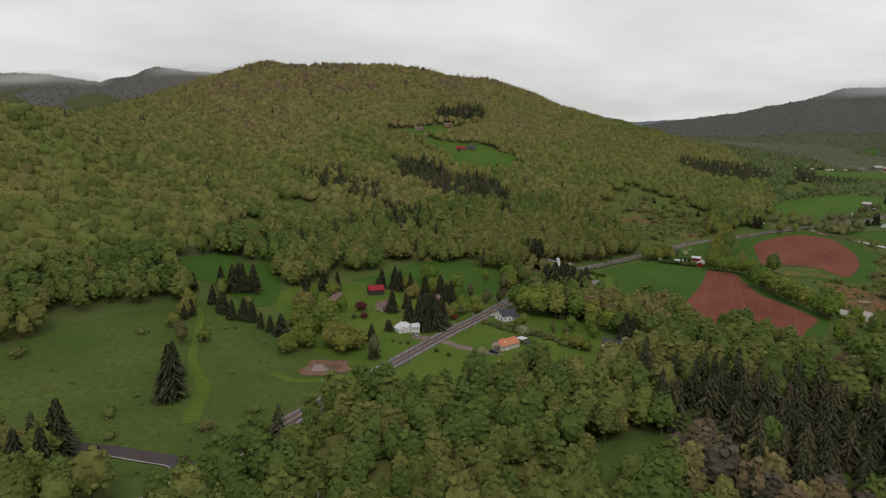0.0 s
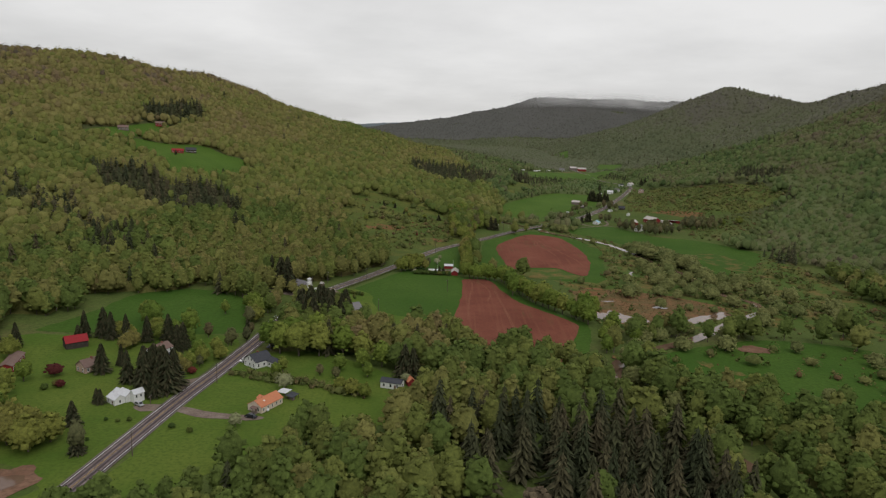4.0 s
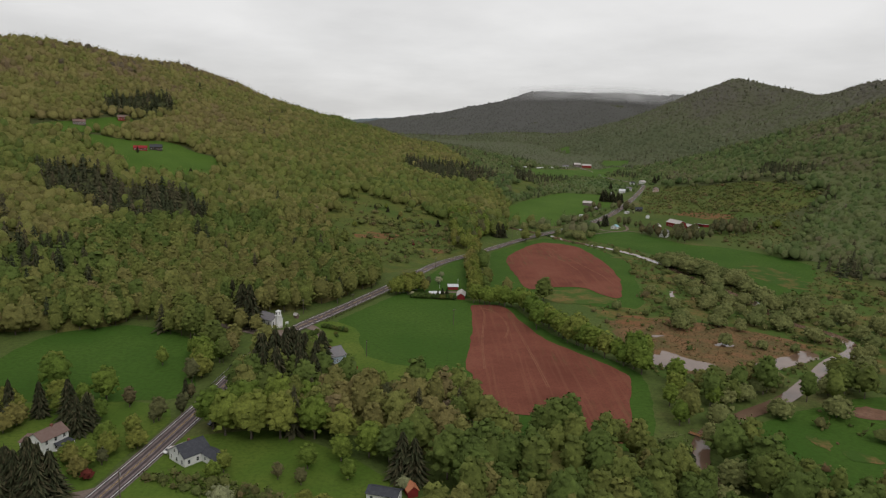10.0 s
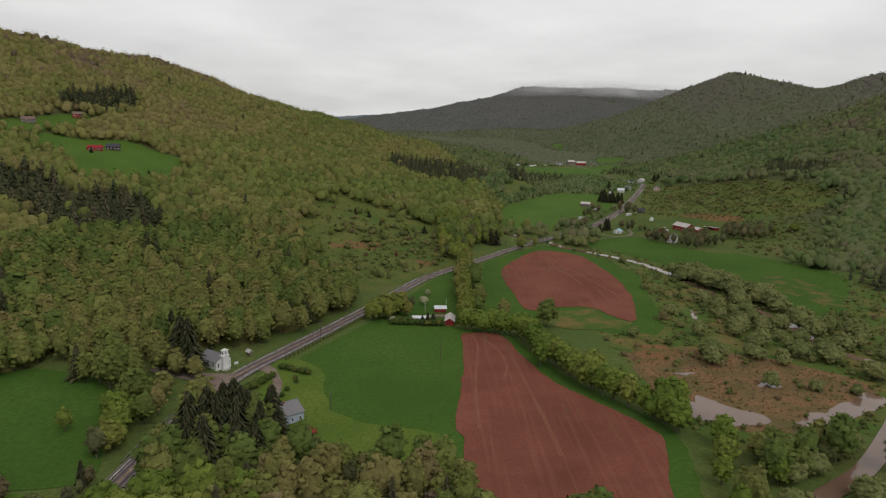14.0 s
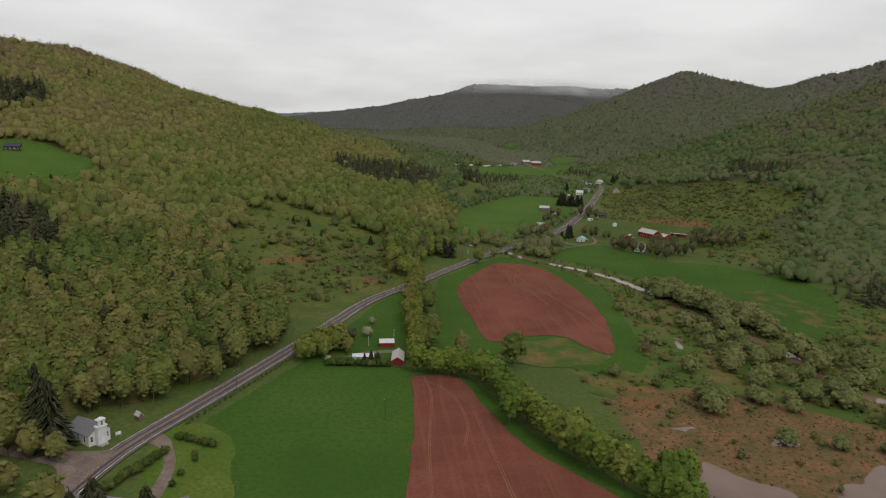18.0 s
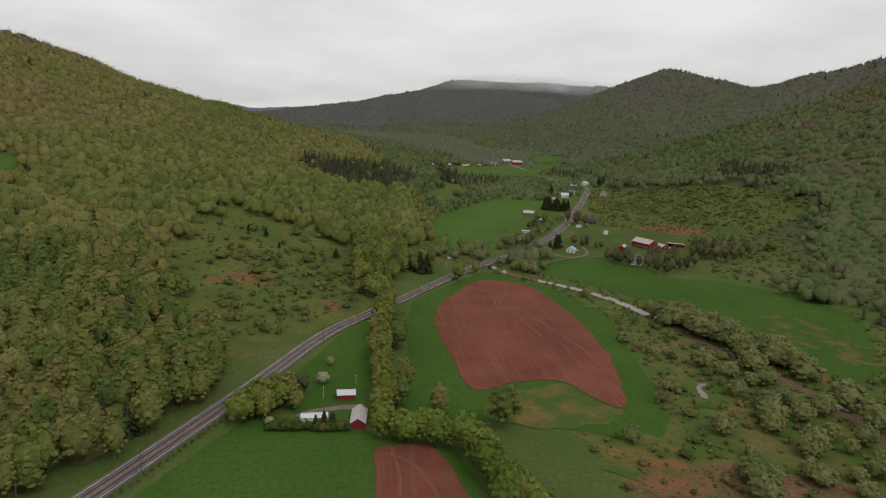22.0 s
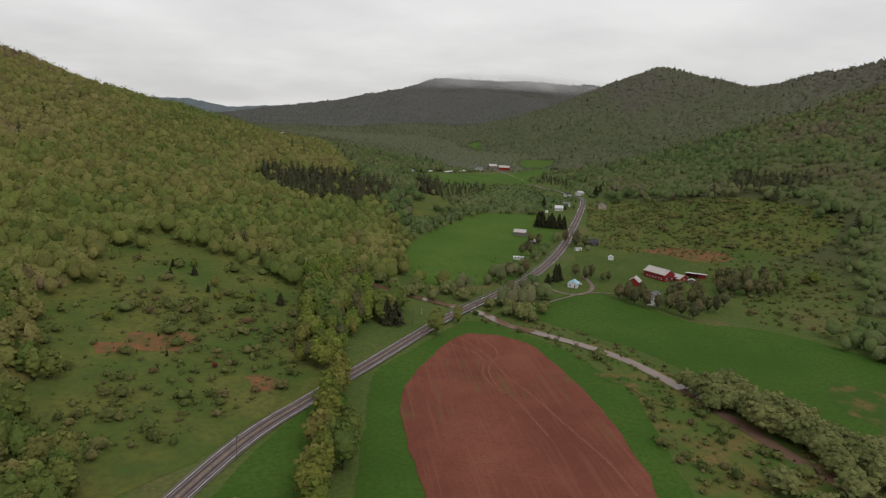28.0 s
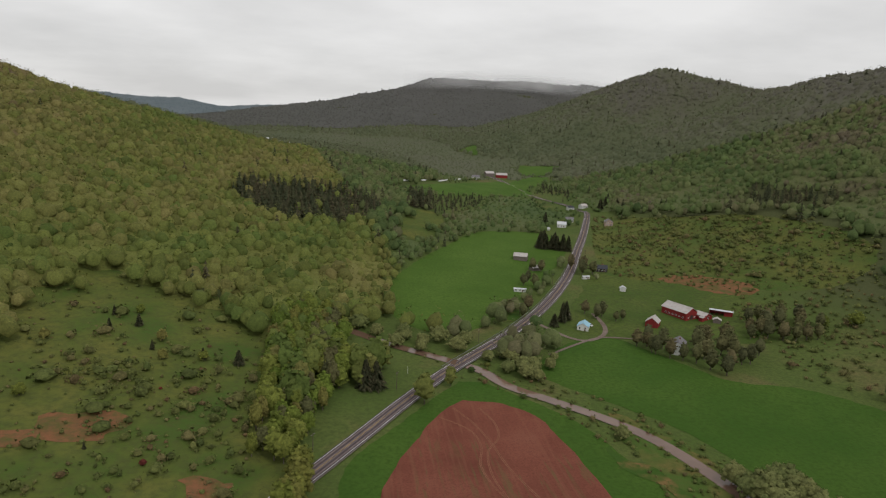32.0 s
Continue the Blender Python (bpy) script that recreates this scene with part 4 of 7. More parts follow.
px, py = jittered(-420, 460, -140, 700, 8.2, rng)
ok = in_valley(px, py) & (reach(px, py) < 330)
ok[ok] = wooded(px[ok], py[ok])
near = ok & (reach(px, py) < 185)
across = row_length(-420, 460, 8.2)
plant_wood("woodland", "spring woods of yellow-green broadleaf trees with some spruce", px[near], py[near], NEAR_CROWNS, SPRUCES, LEAF, 16.5, rng, few=0.02, sheet=(px, py, near, across, 0.36))
ok &= ~near
plant_wood("slope_woodland", "spring woods of yellow-green broadleaf trees on the lower slopes", px[ok], py[ok], EDGE_CROWNS, SPRUCES, LEAF, 17.0, rng, few=0.02, sheet=(px, py, ok, across, 0.36))
px, py = jittered(-1250, 1300, -140, 1700, 8.8, rng)
ok = in_valley(px, py) & (reach(px, py) >= 330) & (reach(px, py) < 1150)
ok[ok] = wooded(px[ok], py[ok])
ok[ok] = faces_valley(px[ok], py[ok])
east = ok & (px > 150 - 0.15 * (py - 400))
across = row_length(-1250, 1300, 8.8)
plant_wood("eastern_woodland", "brown and dull green spring woods on the eastern hills, coloured slightly greyer for haze", px[east], py[east], MID_CROWNS, FAR_SPRUCES, HAZED_DULL_LEAF, 13.5, rng, False, 0.03, (px, py, east, across, 0.42), mix=0.14)
ok &= ~east
plant_wood("hill_woodland", "yellow-green spring woods covering the hillsides", px[ok], py[ok], MID_CROWNS, FAR_SPRUCES, LEAF, 13.5, rng, False, 0.006, sheet=(px, py, ok, across, 0.42), mix=0.12)
px, py = jittered(-3000, 2400, 300, 4700, 12.0, rng)
ok = in_valley(px, py) & (reach(px, py) >= 1150)
ok[ok] = wooded(px[ok], py[ok])
ok[ok] = faces_valley(px[ok], py[ok])
across = row_length(-3000, 2400, 12.0)
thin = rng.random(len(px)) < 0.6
# Leaf colour steps greyer, then bluer, with distance to stand for haze.
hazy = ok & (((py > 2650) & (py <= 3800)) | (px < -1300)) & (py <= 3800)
plant_wood("far_hill_woodland", "grey leafless far-hill woods under low cloud, haze put in their colour", px[hazy & thin & (px > -2700)], py[hazy & thin & (px > -2700)], FAR_CROWNS, FAR_SPRUCES, HAZED_GREY_LEAF, 10.5, rng, False, 0.0, (px, py, hazy, across, 0.36), mix=0.08)
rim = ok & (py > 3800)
plant_wood("distant_woodland", "woods on the most distant ridges, coloured blue-grey for haze", px[rim & thin], py[rim & thin], FAR_CROWNS, FAR_SPRUCES, HAZED_RIM_LEAF, 9.5, rng, False, 0.0, (px, py, rim, across, 0.36), mix=0.08)
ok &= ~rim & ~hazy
plant_wood("far_woodland", "distant green woods on the far hills, coloured greyer for haze", px[ok], py[ok], FAR_CROWNS, FAR_SPRUCES, HAZED_FAR_LEAF, 11.0, rng, False, 0.03, sheet=(px, py, ok, across, 0.34), mix=0.10)

# Shrubs: outline, spacing, share, lowest and tallest, category word.
SCRUB = (
    ("marsh_scrub", BRUSH[0], 4.6, 0.55, 1.0, 3.6, "grey-green willow scrub on the wet river flats"),
    ("farm_scrub", ((262, 850), (330, 790), (300, 700), (284, 630), (320, 600), (366, 650), (420, 735), (475, 800), (485, 900), (440, 1005), (380, 1065), (340, 1100), (290, 960)), 5.0, 0.62, 1.0, 4.4, "brown and green scrub behind the farm"),
    ("pasture_scrub", OPEN["pasture"][1], 4.8, 0.42, 0.6, 2.8, "low shrubs dotted over the hill pasture"),
    ("pasture_saplings", ((-90, 500), (-60, 470), (-36, 480), (0, 530), (12, 560), (12, 640), (-10, 600), (-40, 560), (-70, 560)), 7.5, 0.42, 2.5, 6.5, "young trees and tall shrubs in the lower pasture"),
    ("pasture_trees", ((-150, 640), (-138, 690), (-108, 735), (-60, 746), (-20, 735), (8, 700), (14, 640), (-10, 600), (-40, 560), (-70, 520), (-100, 540)), 15, 0.32, 4.0, 8.0, "small trees standing about the hill pasture"),
    ("pasture_thicket", ((-112, 648), (-80, 642), (-40, 628), (4, 612), (11, 572), (-8, 550), (-30, 566), (-58, 596), (-92, 624)), 5.5, 0.62, 2.0, 6.5, "thicket of shrubs and small trees crossing the pasture"),
    ("flats_trees", ((92, 400), (120, 350), (190, 330), (215, 300), (300, 260), (330, 420), (320, 480), (260, 420), (225, 440), (180, 520), (160, 540), (140, 430)), 13, 0.40, 3.0, 8.0, "bushy willows and alders on the river flats"),
    ("slope_trees", ((330, 790), (420, 760), (480, 800), (495, 900), (450, 1000), (380, 1060), (340, 960)), 13, 0.5, 4.0, 8.0, "young trees spreading over the slope behind the farm"),
    ("bottom_trees", BRUSH[5], 17, 0.30, 3.0, 8.0, "small trees on the river bottom land"),
    ("meadow_trees", ((-265, -70), (-268, 60), (-240, 120), (-150, 70), (-120, 20), (-122, -70)), 16, 0.2, 3.0, 7.0, "small trees about the rough meadow"),
    ("farm_saplings", ((300, 860), (420, 770), (480, 810), (480, 900), (430, 1000), (370, 1060), (320, 1000)), 10, 0.4, 3.0, 6.0, "young trees in the scrub behind the farm"),
    ("meadow_scrub", ((-265, -70), (-262, 60), (-215, 100), (-150, 66), (-120, 0), (-122, -70)), 8, 0.09, 0.7, 2.5, "scattered shrubs in the rough meadow"),
    ("bottom_scrub", BRUSH[5], 7, 0.16, 0.8, 3.0, "scattered shrubs on the river bottom land"),
    ("yard_scrub", ((-60, 215), (-40, 236), (-16, 222), (6, 212), (8, 196), (-20, 196), (-50, 202)), 3.6, 1.2, 2.5, 6.0, "brown leafless brush below the mown lawn"),
    ("house_scrub", ((-94, 148), (-60, 140), (-26, 126), (-28, 120), (-60, 131), (-95, 140)), 2.6, 1.5, 2.4, 4.8, "overgrown hedge between two lawns"),
)
keep_open = ("field_tilled", "field_tilled_far", "field_hay", "field_hay_near", "field_east", "lawn_farmhouse")
for name, zone, step, share, low, tall, label in SCRUB:
    zx, zy = [p[0] for p in zone], [p[1] for p in zone]
    px, py = jittered(min(zx), max(zx), min(zy), max(zy), step, rng)
    ok = inside(px, py, zone) & (rng.random(len(px)) < share * (0.45 + 1.1 * patchy(py * 1.7, px * 1.9)))
    for key in keep_open:
        ok &= ~inside(px, py, OPEN[key][1])
    if name == "marsh_scrub":
        ok &= ~inside(px, py, OPEN["marsh"][1]) | (rng.random(len(px)) < 0.3)
    for pond in WATERS.values():
        ok &= ~inside(px, py, pond)
    ok &= (near_line(px, py, ROAD[::3]) > 7) & (near_line(px, py, RIVER[::3]) > 4.6)
    x, y = px[ok], py[ok]
    h = rng.uniform(low, tall, len(x)) * rng.uniform(0.6, 1.0, len(x))
    parts = [(*planted(BUSHES, x, y, h, rng.uniform(0.8, 1.4, len(x)), np.clip(rng.normal(0.45, 0.28, len(x)), 0, 1), rng), SHRUB)]
    tagged(new(name, tri_mesh(name, parts)), label, "shrubs", kind="stuff")


# ---- trees that stand singly ----
def limb(p, q, a, b, sides=5):
    """A tapered limb from p to q."""
    p, q = np.array(p, float), np.array(q, float)
    d = (q - p) / np.linalg.norm(q - p)
    u = np.cross(d, (0.31, 0.87, 0.2))
    u /= np.linalg.norm(u)
    v = np.cross(d, u)
    ang = np.arange(sides) * 2 * math.pi / sides
    ring = np.cos(ang)[:, None] * u + np.sin(ang)[:, None] * v
    f = [(i, (i + 1) % sides, sides + (i + 1) % sides, sides + i) for i in range(sides)]
    return np.vstack([p + a * ring, q + b * ring]), f


def limbs_mesh(name, rows, mat):
    verts, faces = [], []
    for row in rows:
        v, f = limb(*row)
        faces += [tuple(i + len(verts) for i in q) for q in f]
        verts += [tuple(p) for p in v]
    me = bpy.data.meshes.new(name)
    me.from_pydata(verts, [], faces)
    me.materials.append(mat)
    me.shade_smooth()
    return me


def tree_kind(r, leaf, lumps, sprays, size, low, wide, egg=0.15, bulge=0.32, core=0.88):
    """Trunk and crown meshes of a broadleaf tree one unit high."""
    fork = low + 0.08
    rows = [((0, 0, -0.03), (0, 0, fork), 0.030, 0.020)]
    for i in range(6):
        a = i * 1.05 + r.uniform(-0.3, 0.3)
        rows.append(((0, 0, fork - 0.04), (wide * 0.55 * math.cos(a), wide * 0.55 * math.sin(a), low + (1 - low) * r.uniform(0.4, 0.75)), 0.014, 0.004))
    v, f, n = lobed_crown(r, 3 * lumps, max(6, sprays // (3 * lumps) + 3), 0.68 * size, low=low, wide=1.06 * wide, egg=egg, lobe=0.085 + 0.13 * (wide - 0.3), fine=False)
    return limbs_mesh("trunk", rows, BARK), tri_mesh("crown", [(v, f, np.full(len(v), r.random()), n, leaf)])


def spruce_kind(r, wide):
    v, f, n = conifer_shape(r, 30, 15, wide)
    return limbs_mesh("trunk", [((0, 0, -0.02), (0, 0, 0.95), 0.018, 0.003)], BARK), tri_mesh("crown", [(v, f, np.repeat(r.random(len(v) // 3), 3), n, NEEDLE)])


def stand(name, kinds, places, label, category, group, r, tall, slim=(0.85, 1.15), grow=1.0):
    """Single trees, each with its trunk and crown, at places (x, y) or (x, y, height)."""
    firsts = []
    for i, place in enumerate(places):
        x, y = place[:2]
        h = (place[2] if len(place) > 2 else r.uniform(*tall)) * grow
        k = i % len(kinds)
        at = Matrix.LocRotScale((x, y, float(ground(x, y))), Euler((0, 0, r.uniform(0, 6.28))), None)
        if k == len(firsts):
            top = tagged(new(name), label, category, group)
            for part, me in zip(("trunk", "crown"), kinds[k]):
                ob = new(part, me)
                ob.parent = top
            firsts.append(top)
        else:
            top = copy_thing(firsts[k], at)
        w = r.uniform(*slim)
        top.matrix_basis = at @ Matrix.Diagonal((h * w, h * w, h, 1))


def along(points, step, r, wander=1.5):
    return [(p[0] + r.uniform(-wander, wander), p[1] + r.uniform(-wander, wander)) for p in smooth_line(points, step)]


OAKS = [tree_kind(rng, LEAF_OB, 18, 520, 0.032, 0.08, rng.uniform(0.33, 0.42), egg=rng.uniform(0, 0.2)) for _ in range(6)]
POPLARS = [tree_kind(rng, LEAF_PALE, 14, 420, 0.028, 0.04, rng.uniform(0.27, 0.34), core=0.8) for _ in range(5)]
WILLOWS = [tree_kind(rng, WILLOW, 15, 560, 0.038, 0.0, rng.uniform(0.52, 0.64), egg=0.1, bulge=0.42) for _ in range(5)]
WIDE = [tree_kind(rng, LEAF_PALE, 16, 520, 0.034, 0.02, rng.uniform(0.44, 0.54), bulge=0.38) for _ in range(4)]
FIRS = [spruce_kind(rng, w) for w in (0.21, 0.25, 0.29)]
GARDEN = [tree_kind(rng, SHRUB_OB, 8, 150, 0.07, 0.0, rng.uniform(0.5, 0.62)) for _ in range(3)]
BLOSSOM = [tree_kind(rng, BLOOM, 10, 300, 0.045, 0.12, 0.46, core=0.75)]
BROWN = [tree_kind(rng, BROWN_LEAF, 12, 330, 0.03, 0.08, rng.uniform(0.27, 0.34), core=0.6) for _ in range(3)]

stand("maple_tree", OAKS, [(-167, 222, 12), (-127, 182, 8), (-72, 143, 6), (-44, 152, 8), (-34, 158, 9), (-30, 146, 7), (-24, 170, 9), (-108, 238, 11), (-112, 246, 12), (-104, 246, 10), (-84, 179, 15), (-78, 174, 16), (-68, 172, 17), (-58, 173, 16), (-46, 174, 15), (-36, 170, 13), (-25, 161, 12), (-18, 159, 11), (-75, 186, 16), (-62, 186, 17), (-50, 188, 15), (-70, 148, 7),
                           (-134, 201, 13), (-140, 195, 9), (-158, 208, 15), (-114, 161, 9), (-109, 170, 8), (-113, 147, 8), (-177, 124, 9), (-200, 128, 11), (-175, 108, 12), (-170, 95, 13), (-165, 84, 12), (-128, 240, 8), (-118, 252, 9)],
      "leafy green roadside maple with a rounded crown", "tree", "maples along the road", rng, (10, 15), grow=1.15)
stand("broadleaf_tree", OAKS, along(((48, 364), (56, 332), (63, 308), (72, 286), (84, 268), (94, 252)), 7.5, rng) + along(((18, 372), (30, 370), (42, 366)), 5, rng) + [(52, 318, 15), (70, 292, 16), (92, 262, 17), (98, 268, 14), (105, 240, 11), (100, 226, 10), (94, 214, 9), (112, 214, 10), (92, 196, 10)],
      "green broadleaf tree in the hedgerow by the ploughed field", "tree", "hedgerow trees", rng, (10, 14), grow=1.15)
stand("poplar_tree", POPLARS, along(((17, 386), (20, 400), (20, 431), (21, 474), (23, 510), (26, 548)), 6.0, rng, 2.2) + [(-27, 397, 13), (-22, 403, 12), (-18, 409, 11), (-31, 391, 12), (-25, 389, 10), (-14, 398, 9)],
      "slender yellow-green tree in a row between the fields", "tree", "tree row", rng, (11, 16), grow=1.15)
stand("willow_tree", WILLOWS, [(188, 512, 9), (196, 524, 10), (206, 526, 10), (203, 505, 11), (204, 485, 11), (210, 470, 12), (206, 455, 11), (215, 445, 12), (200, 440, 10), (183, 432, 8), (195, 421, 9), (220, 428, 11), (200, 388, 10), (216, 396, 12), (213, 374, 12), (226, 384, 11), (236, 374, 12), (169, 374, 8),
                               (148, 374, 8), (146, 416, 7), (110, 368, 6), (141, 344, 6), (147, 338, 6), (163, 336, 7), (172, 328, 6), (186, 340, 9), (152, 300, 7), (206, 310, 9), (246, 352, 12), (255, 330, 12), (232, 300, 9), (205, 262, 9), (170, 232, 8), (160, 208, 9), (150, 240, 8), (138, 232, 9), (128, 222, 8), (116, 216, 9), (108, 196, 9), (98, 178, 10), (80, 166, 10), (94, 150, 9), (84, 134, 9), (104, 120, 9), (90, 100, 10), (108, 84, 9), (136, 206, 8), (182, 246, 8), (190, 262, 7), (214, 282, 8), (186, 292, 5), (170, 296, 5), (208, 318, 7), (236, 316, 9), (222, 286, 8), (240, 290, 9), (250, 262, 9), (262, 280, 10), (270, 300, 11), (130, 238, 6), (200, 210, 7), (232, 190, 8), (216, 150, 7), (180, 140, 6), (150, 150, 6), (240, 120, 8), (160, 90, 7),
                               (105, 676, 9), (96, 690, 9), (86, 682, 8), (76, 692, 9), (112, 690, 7), (136, 640, 8), (142, 650, 8), (152, 652, 7), (128, 648, 7), (120, 664, 6), (158, 664, 5), (161, 575, 6), (190, 536, 9)] + [(q[0], q[1], rng.uniform(10, 13)) for q in along(((190, 528), (196, 517), (200, 503), (203, 490), (207, 478), (211, 465), (214, 452), (222, 440)), 6.5, rng, 2)] + [(q[0], q[1], rng.uniform(9, 12)) for q in along(((204, 528), (210, 512), (214, 496), (218, 480), (224, 462)), 8, rng, 2.5)] + [(q[0] + rng.uniform(-5, 5), q[1] + rng.uniform(-5, 5), rng.uniform(5.5, 9.5)) for q in ((182, 443), (186, 420), (188, 405), (176, 395), (175, 380), (175, 363), (193, 371), (204, 363), (194, 336), (176, 336), (159, 343), (186, 352), (200, 346), (216, 350), (184, 384), (196, 396), (150, 352), (140, 338), (168, 352), (206, 336), (132, 331), (224, 356), (228, 340), (170, 410))] + [(60, 692, 8), (70, 680, 7), (84, 674, 7), (50, 702, 9), (76, 690, 7), (133, 663, 8), (137, 650, 8), (141, 636, 7), (128, 668, 7)],
      "broad grey-green willow on the river bank", "tree", "river willows", rng, (7, 11), grow=1.05)
stand("broadleaf_tree", WIDE, [(-111, 156, 8), (-104, 162, 7), (-114, 143, 6), (-120, 150, 6), (-154, 176, 8), (-160, 184, 9), (-40, 128, 6), (-34, 124, 7), (-28, 122, 6), (-27, 396, 12), (-20, 402, 11), (-33, 388, 11), (367, 692, 9), (350, 700, 7), (-67, 688, 5), (-49, 659, 6), (-26, 643, 5), (-44, 640, 5), (-100, 650, 5), (-90, 600, 5), (-146, 66, 11), (-136, 62, 12), (-157, 60, 11), (-161, 49, 9), (-150, 74, 12), (-142, 72, 11), (-133, 70, 10), (-165, 66, 9), (-168, 78, 10), (-182, 88, 10), (-188, 100, 11), (-196, 112, 12), (-200, 150, 10), (-168, 190, 8), (-150, 196, 9), (-144, 188, 8), (-112, 240, 8), (-106, 228, 9), (-110, 234, 7), (-155, 170, 7), (-122, 152, 6), (-238, 60, 8), (-244, 70, 9), (-230, 44, 7), (-205, 40, 7)],
      "wide pale green tree beside the lawns", "tree", "lawn trees", rng, (8, 12), grow=1.15)
PATCH = ((6, 556), (22, 554), (34, 600), (46, 640), (42, 690), (24, 724), (4, 706))
sx, sy = jittered(2, 50, 550, 726, 6.5, rng)
sk = inside(sx, sy, PATCH) & (near_line(sx, sy, ROAD[::3]) > 9)
stand("stream_tree", [OAKS[0], POPLARS[1], OAKS[3], POPLARS[3], BROWN[0], OAKS[4]], list(zip(sx[sk], sy[sk])), "leafy young tree below the hill pasture", "tree", "streamside trees", rng, (9, 14), (0.75, 0.95), grow=1.1)
stand("spruce_tree", FIRS, [(-82, 246, 17), (-76, 236, 18), (-78, 224, 21), (-68, 222, 22), (-68, 208, 21), (-59, 213, 19), (-55, 224, 19), (-56, 244, 17), (-70, 246, 18), (-62, 234, 19), (-82, 234, 18), (-74, 230, 21), (-75, 214, 19), (-62, 222, 21), (-66, 240, 18), (-78, 212, 18), (-70, 234, 21), (-54, 214, 17), (-151, 185, 12), (-129, 171, 13), (-13, 148, 15), (-133, 127, 14), (-104, 295, 22), (-110, 302, 20), (-122, 323, 17), (-9, 146, 14),
                            (-150, 138, 13), (-146, 148, 10), (-120, 115, 17), (-112, 119, 17), (-116, 122, 18), (-121, 124, 17), (-112, 126, 16), (-118, 130, 16), (-126, 128, 16), (-126, 138, 14), (-114, 112, 12), (-122, 134, 14), (-236, 63, 9), (-234, 56, 8), (-188, 3, 14), (-184, -1, 12), (-179, -6, 13), (-133, 84, 9), (-138, 182, 15), (-160, 182, 14), (-170, 186, 14), (-176, 190, 15), (-184, 186, 14), (-150, 184, 13), (-128, 176, 13), (-104, 205, 8), (-135, 105, 6), (-133, 104, 6),
                            (-294, 94, 11), (-278, 92, 8), (-271, 94, 8), (-262, 92, 10), (-258, 111, 12), (-247, 109, 16), (-243, 114, 17), (-239, 119, 17), (-250, 118, 15), (-240, 84, 11), (-230, 80, 10), (-226, 78, 11), (-217, 74, 11), (-212, 78, 12), (-207, 79, 11), (-196, 73, 9), (-189, 72, 9), (-181, 71, 11), (-168, -18, 22), (-163, -72, 18), (-170, -66, 17), (-156, -90, 19), (-148, -87, 20), (-165, -92, 20), (-160, -82, 17),
                            (-218, 146, 12), (-213, 158, 13), (-206, 164, 12), (-183, 178, 9), (-119, 62, 9), (-79, 684, 5), (-26, 643, 6), (-9, 641, 7), (-53, 565, 3), (-76, 666, 6), (-64, 674, 6), (-51, 649, 5), (52, 624, 14), (57, 625, 13), (-5, 380, 6), (-2, 381, 7), (1, 382, 6), (-60, 1020, 12),
                            (231, 946, 16), (236, 944, 14), (241, 943, 13), (246, 940, 13), (251, 938, 14), (256, 936, 14), (236, 952, 16), (246, 948, 15), (254, 946, 14), (270, 1062, 15), (176, 722, 8), (184, 730, 13), (188, 735, 12), (362, 1130, 14), (372, 1140, 14), (384, 1130, 12), (-270, 656, 10), (-345, 700, 7)],
      "dark green spruce with drooping boughs", "conifer", "spruces", rng, (10, 16), (1.15, 1.55), grow=1.12)
stand("bush", GARDEN, [(-114, 89, 2.2), (-118, 88, 1.6), (-123, 89, 1.5), (-129, 106, 2), (-127, 78, 1.5), (-121, 72, 1.4), (-118, 66, 1.5), (-160, 120, 3.5), (-163, 116, 3), (-58, 294, 2.6), (-57, 291, 2), (-59, 282, 2.2), (-59.5, 275, 2.4)] + [(q[0], q[1], rng.uniform(2.2, 3.2)) for q in along(((-67, 307), (-61, 304), (-54, 301)), 1.6, rng, 0.5)] + [(q[0], q[1], rng.uniform(2.8, 4.4)) for q in along(((-22, 381), (-8, 380), (6, 380)), 2.2, rng, 0.8)] + [(q[0], q[1], rng.uniform(2.4, 3.6)) for q in along(((-78, 272), (-73, 284), (-68, 296)), 1.7, rng, 0.5)] + [(-96, 85, 2.2), (-88, 82, 2.4), (118, 655, 3), (108, 648, 3)],
      "clipped green garden bush on the lawn", "bush", "garden bushes", rng, (1.5, 2.5))
stand("blossom_tree", BLOSSOM, [(-64, 127, 8), (-73, 88, 6), (-5, 424, 6), (-3, 446, 5), (-22, 384, 4), (-10, 382, 4), (-12, 141, 5), (247, 835, 6)], "pale blossoming fruit tree on the lawn", "tree", "blossom trees", rng, (4, 7))
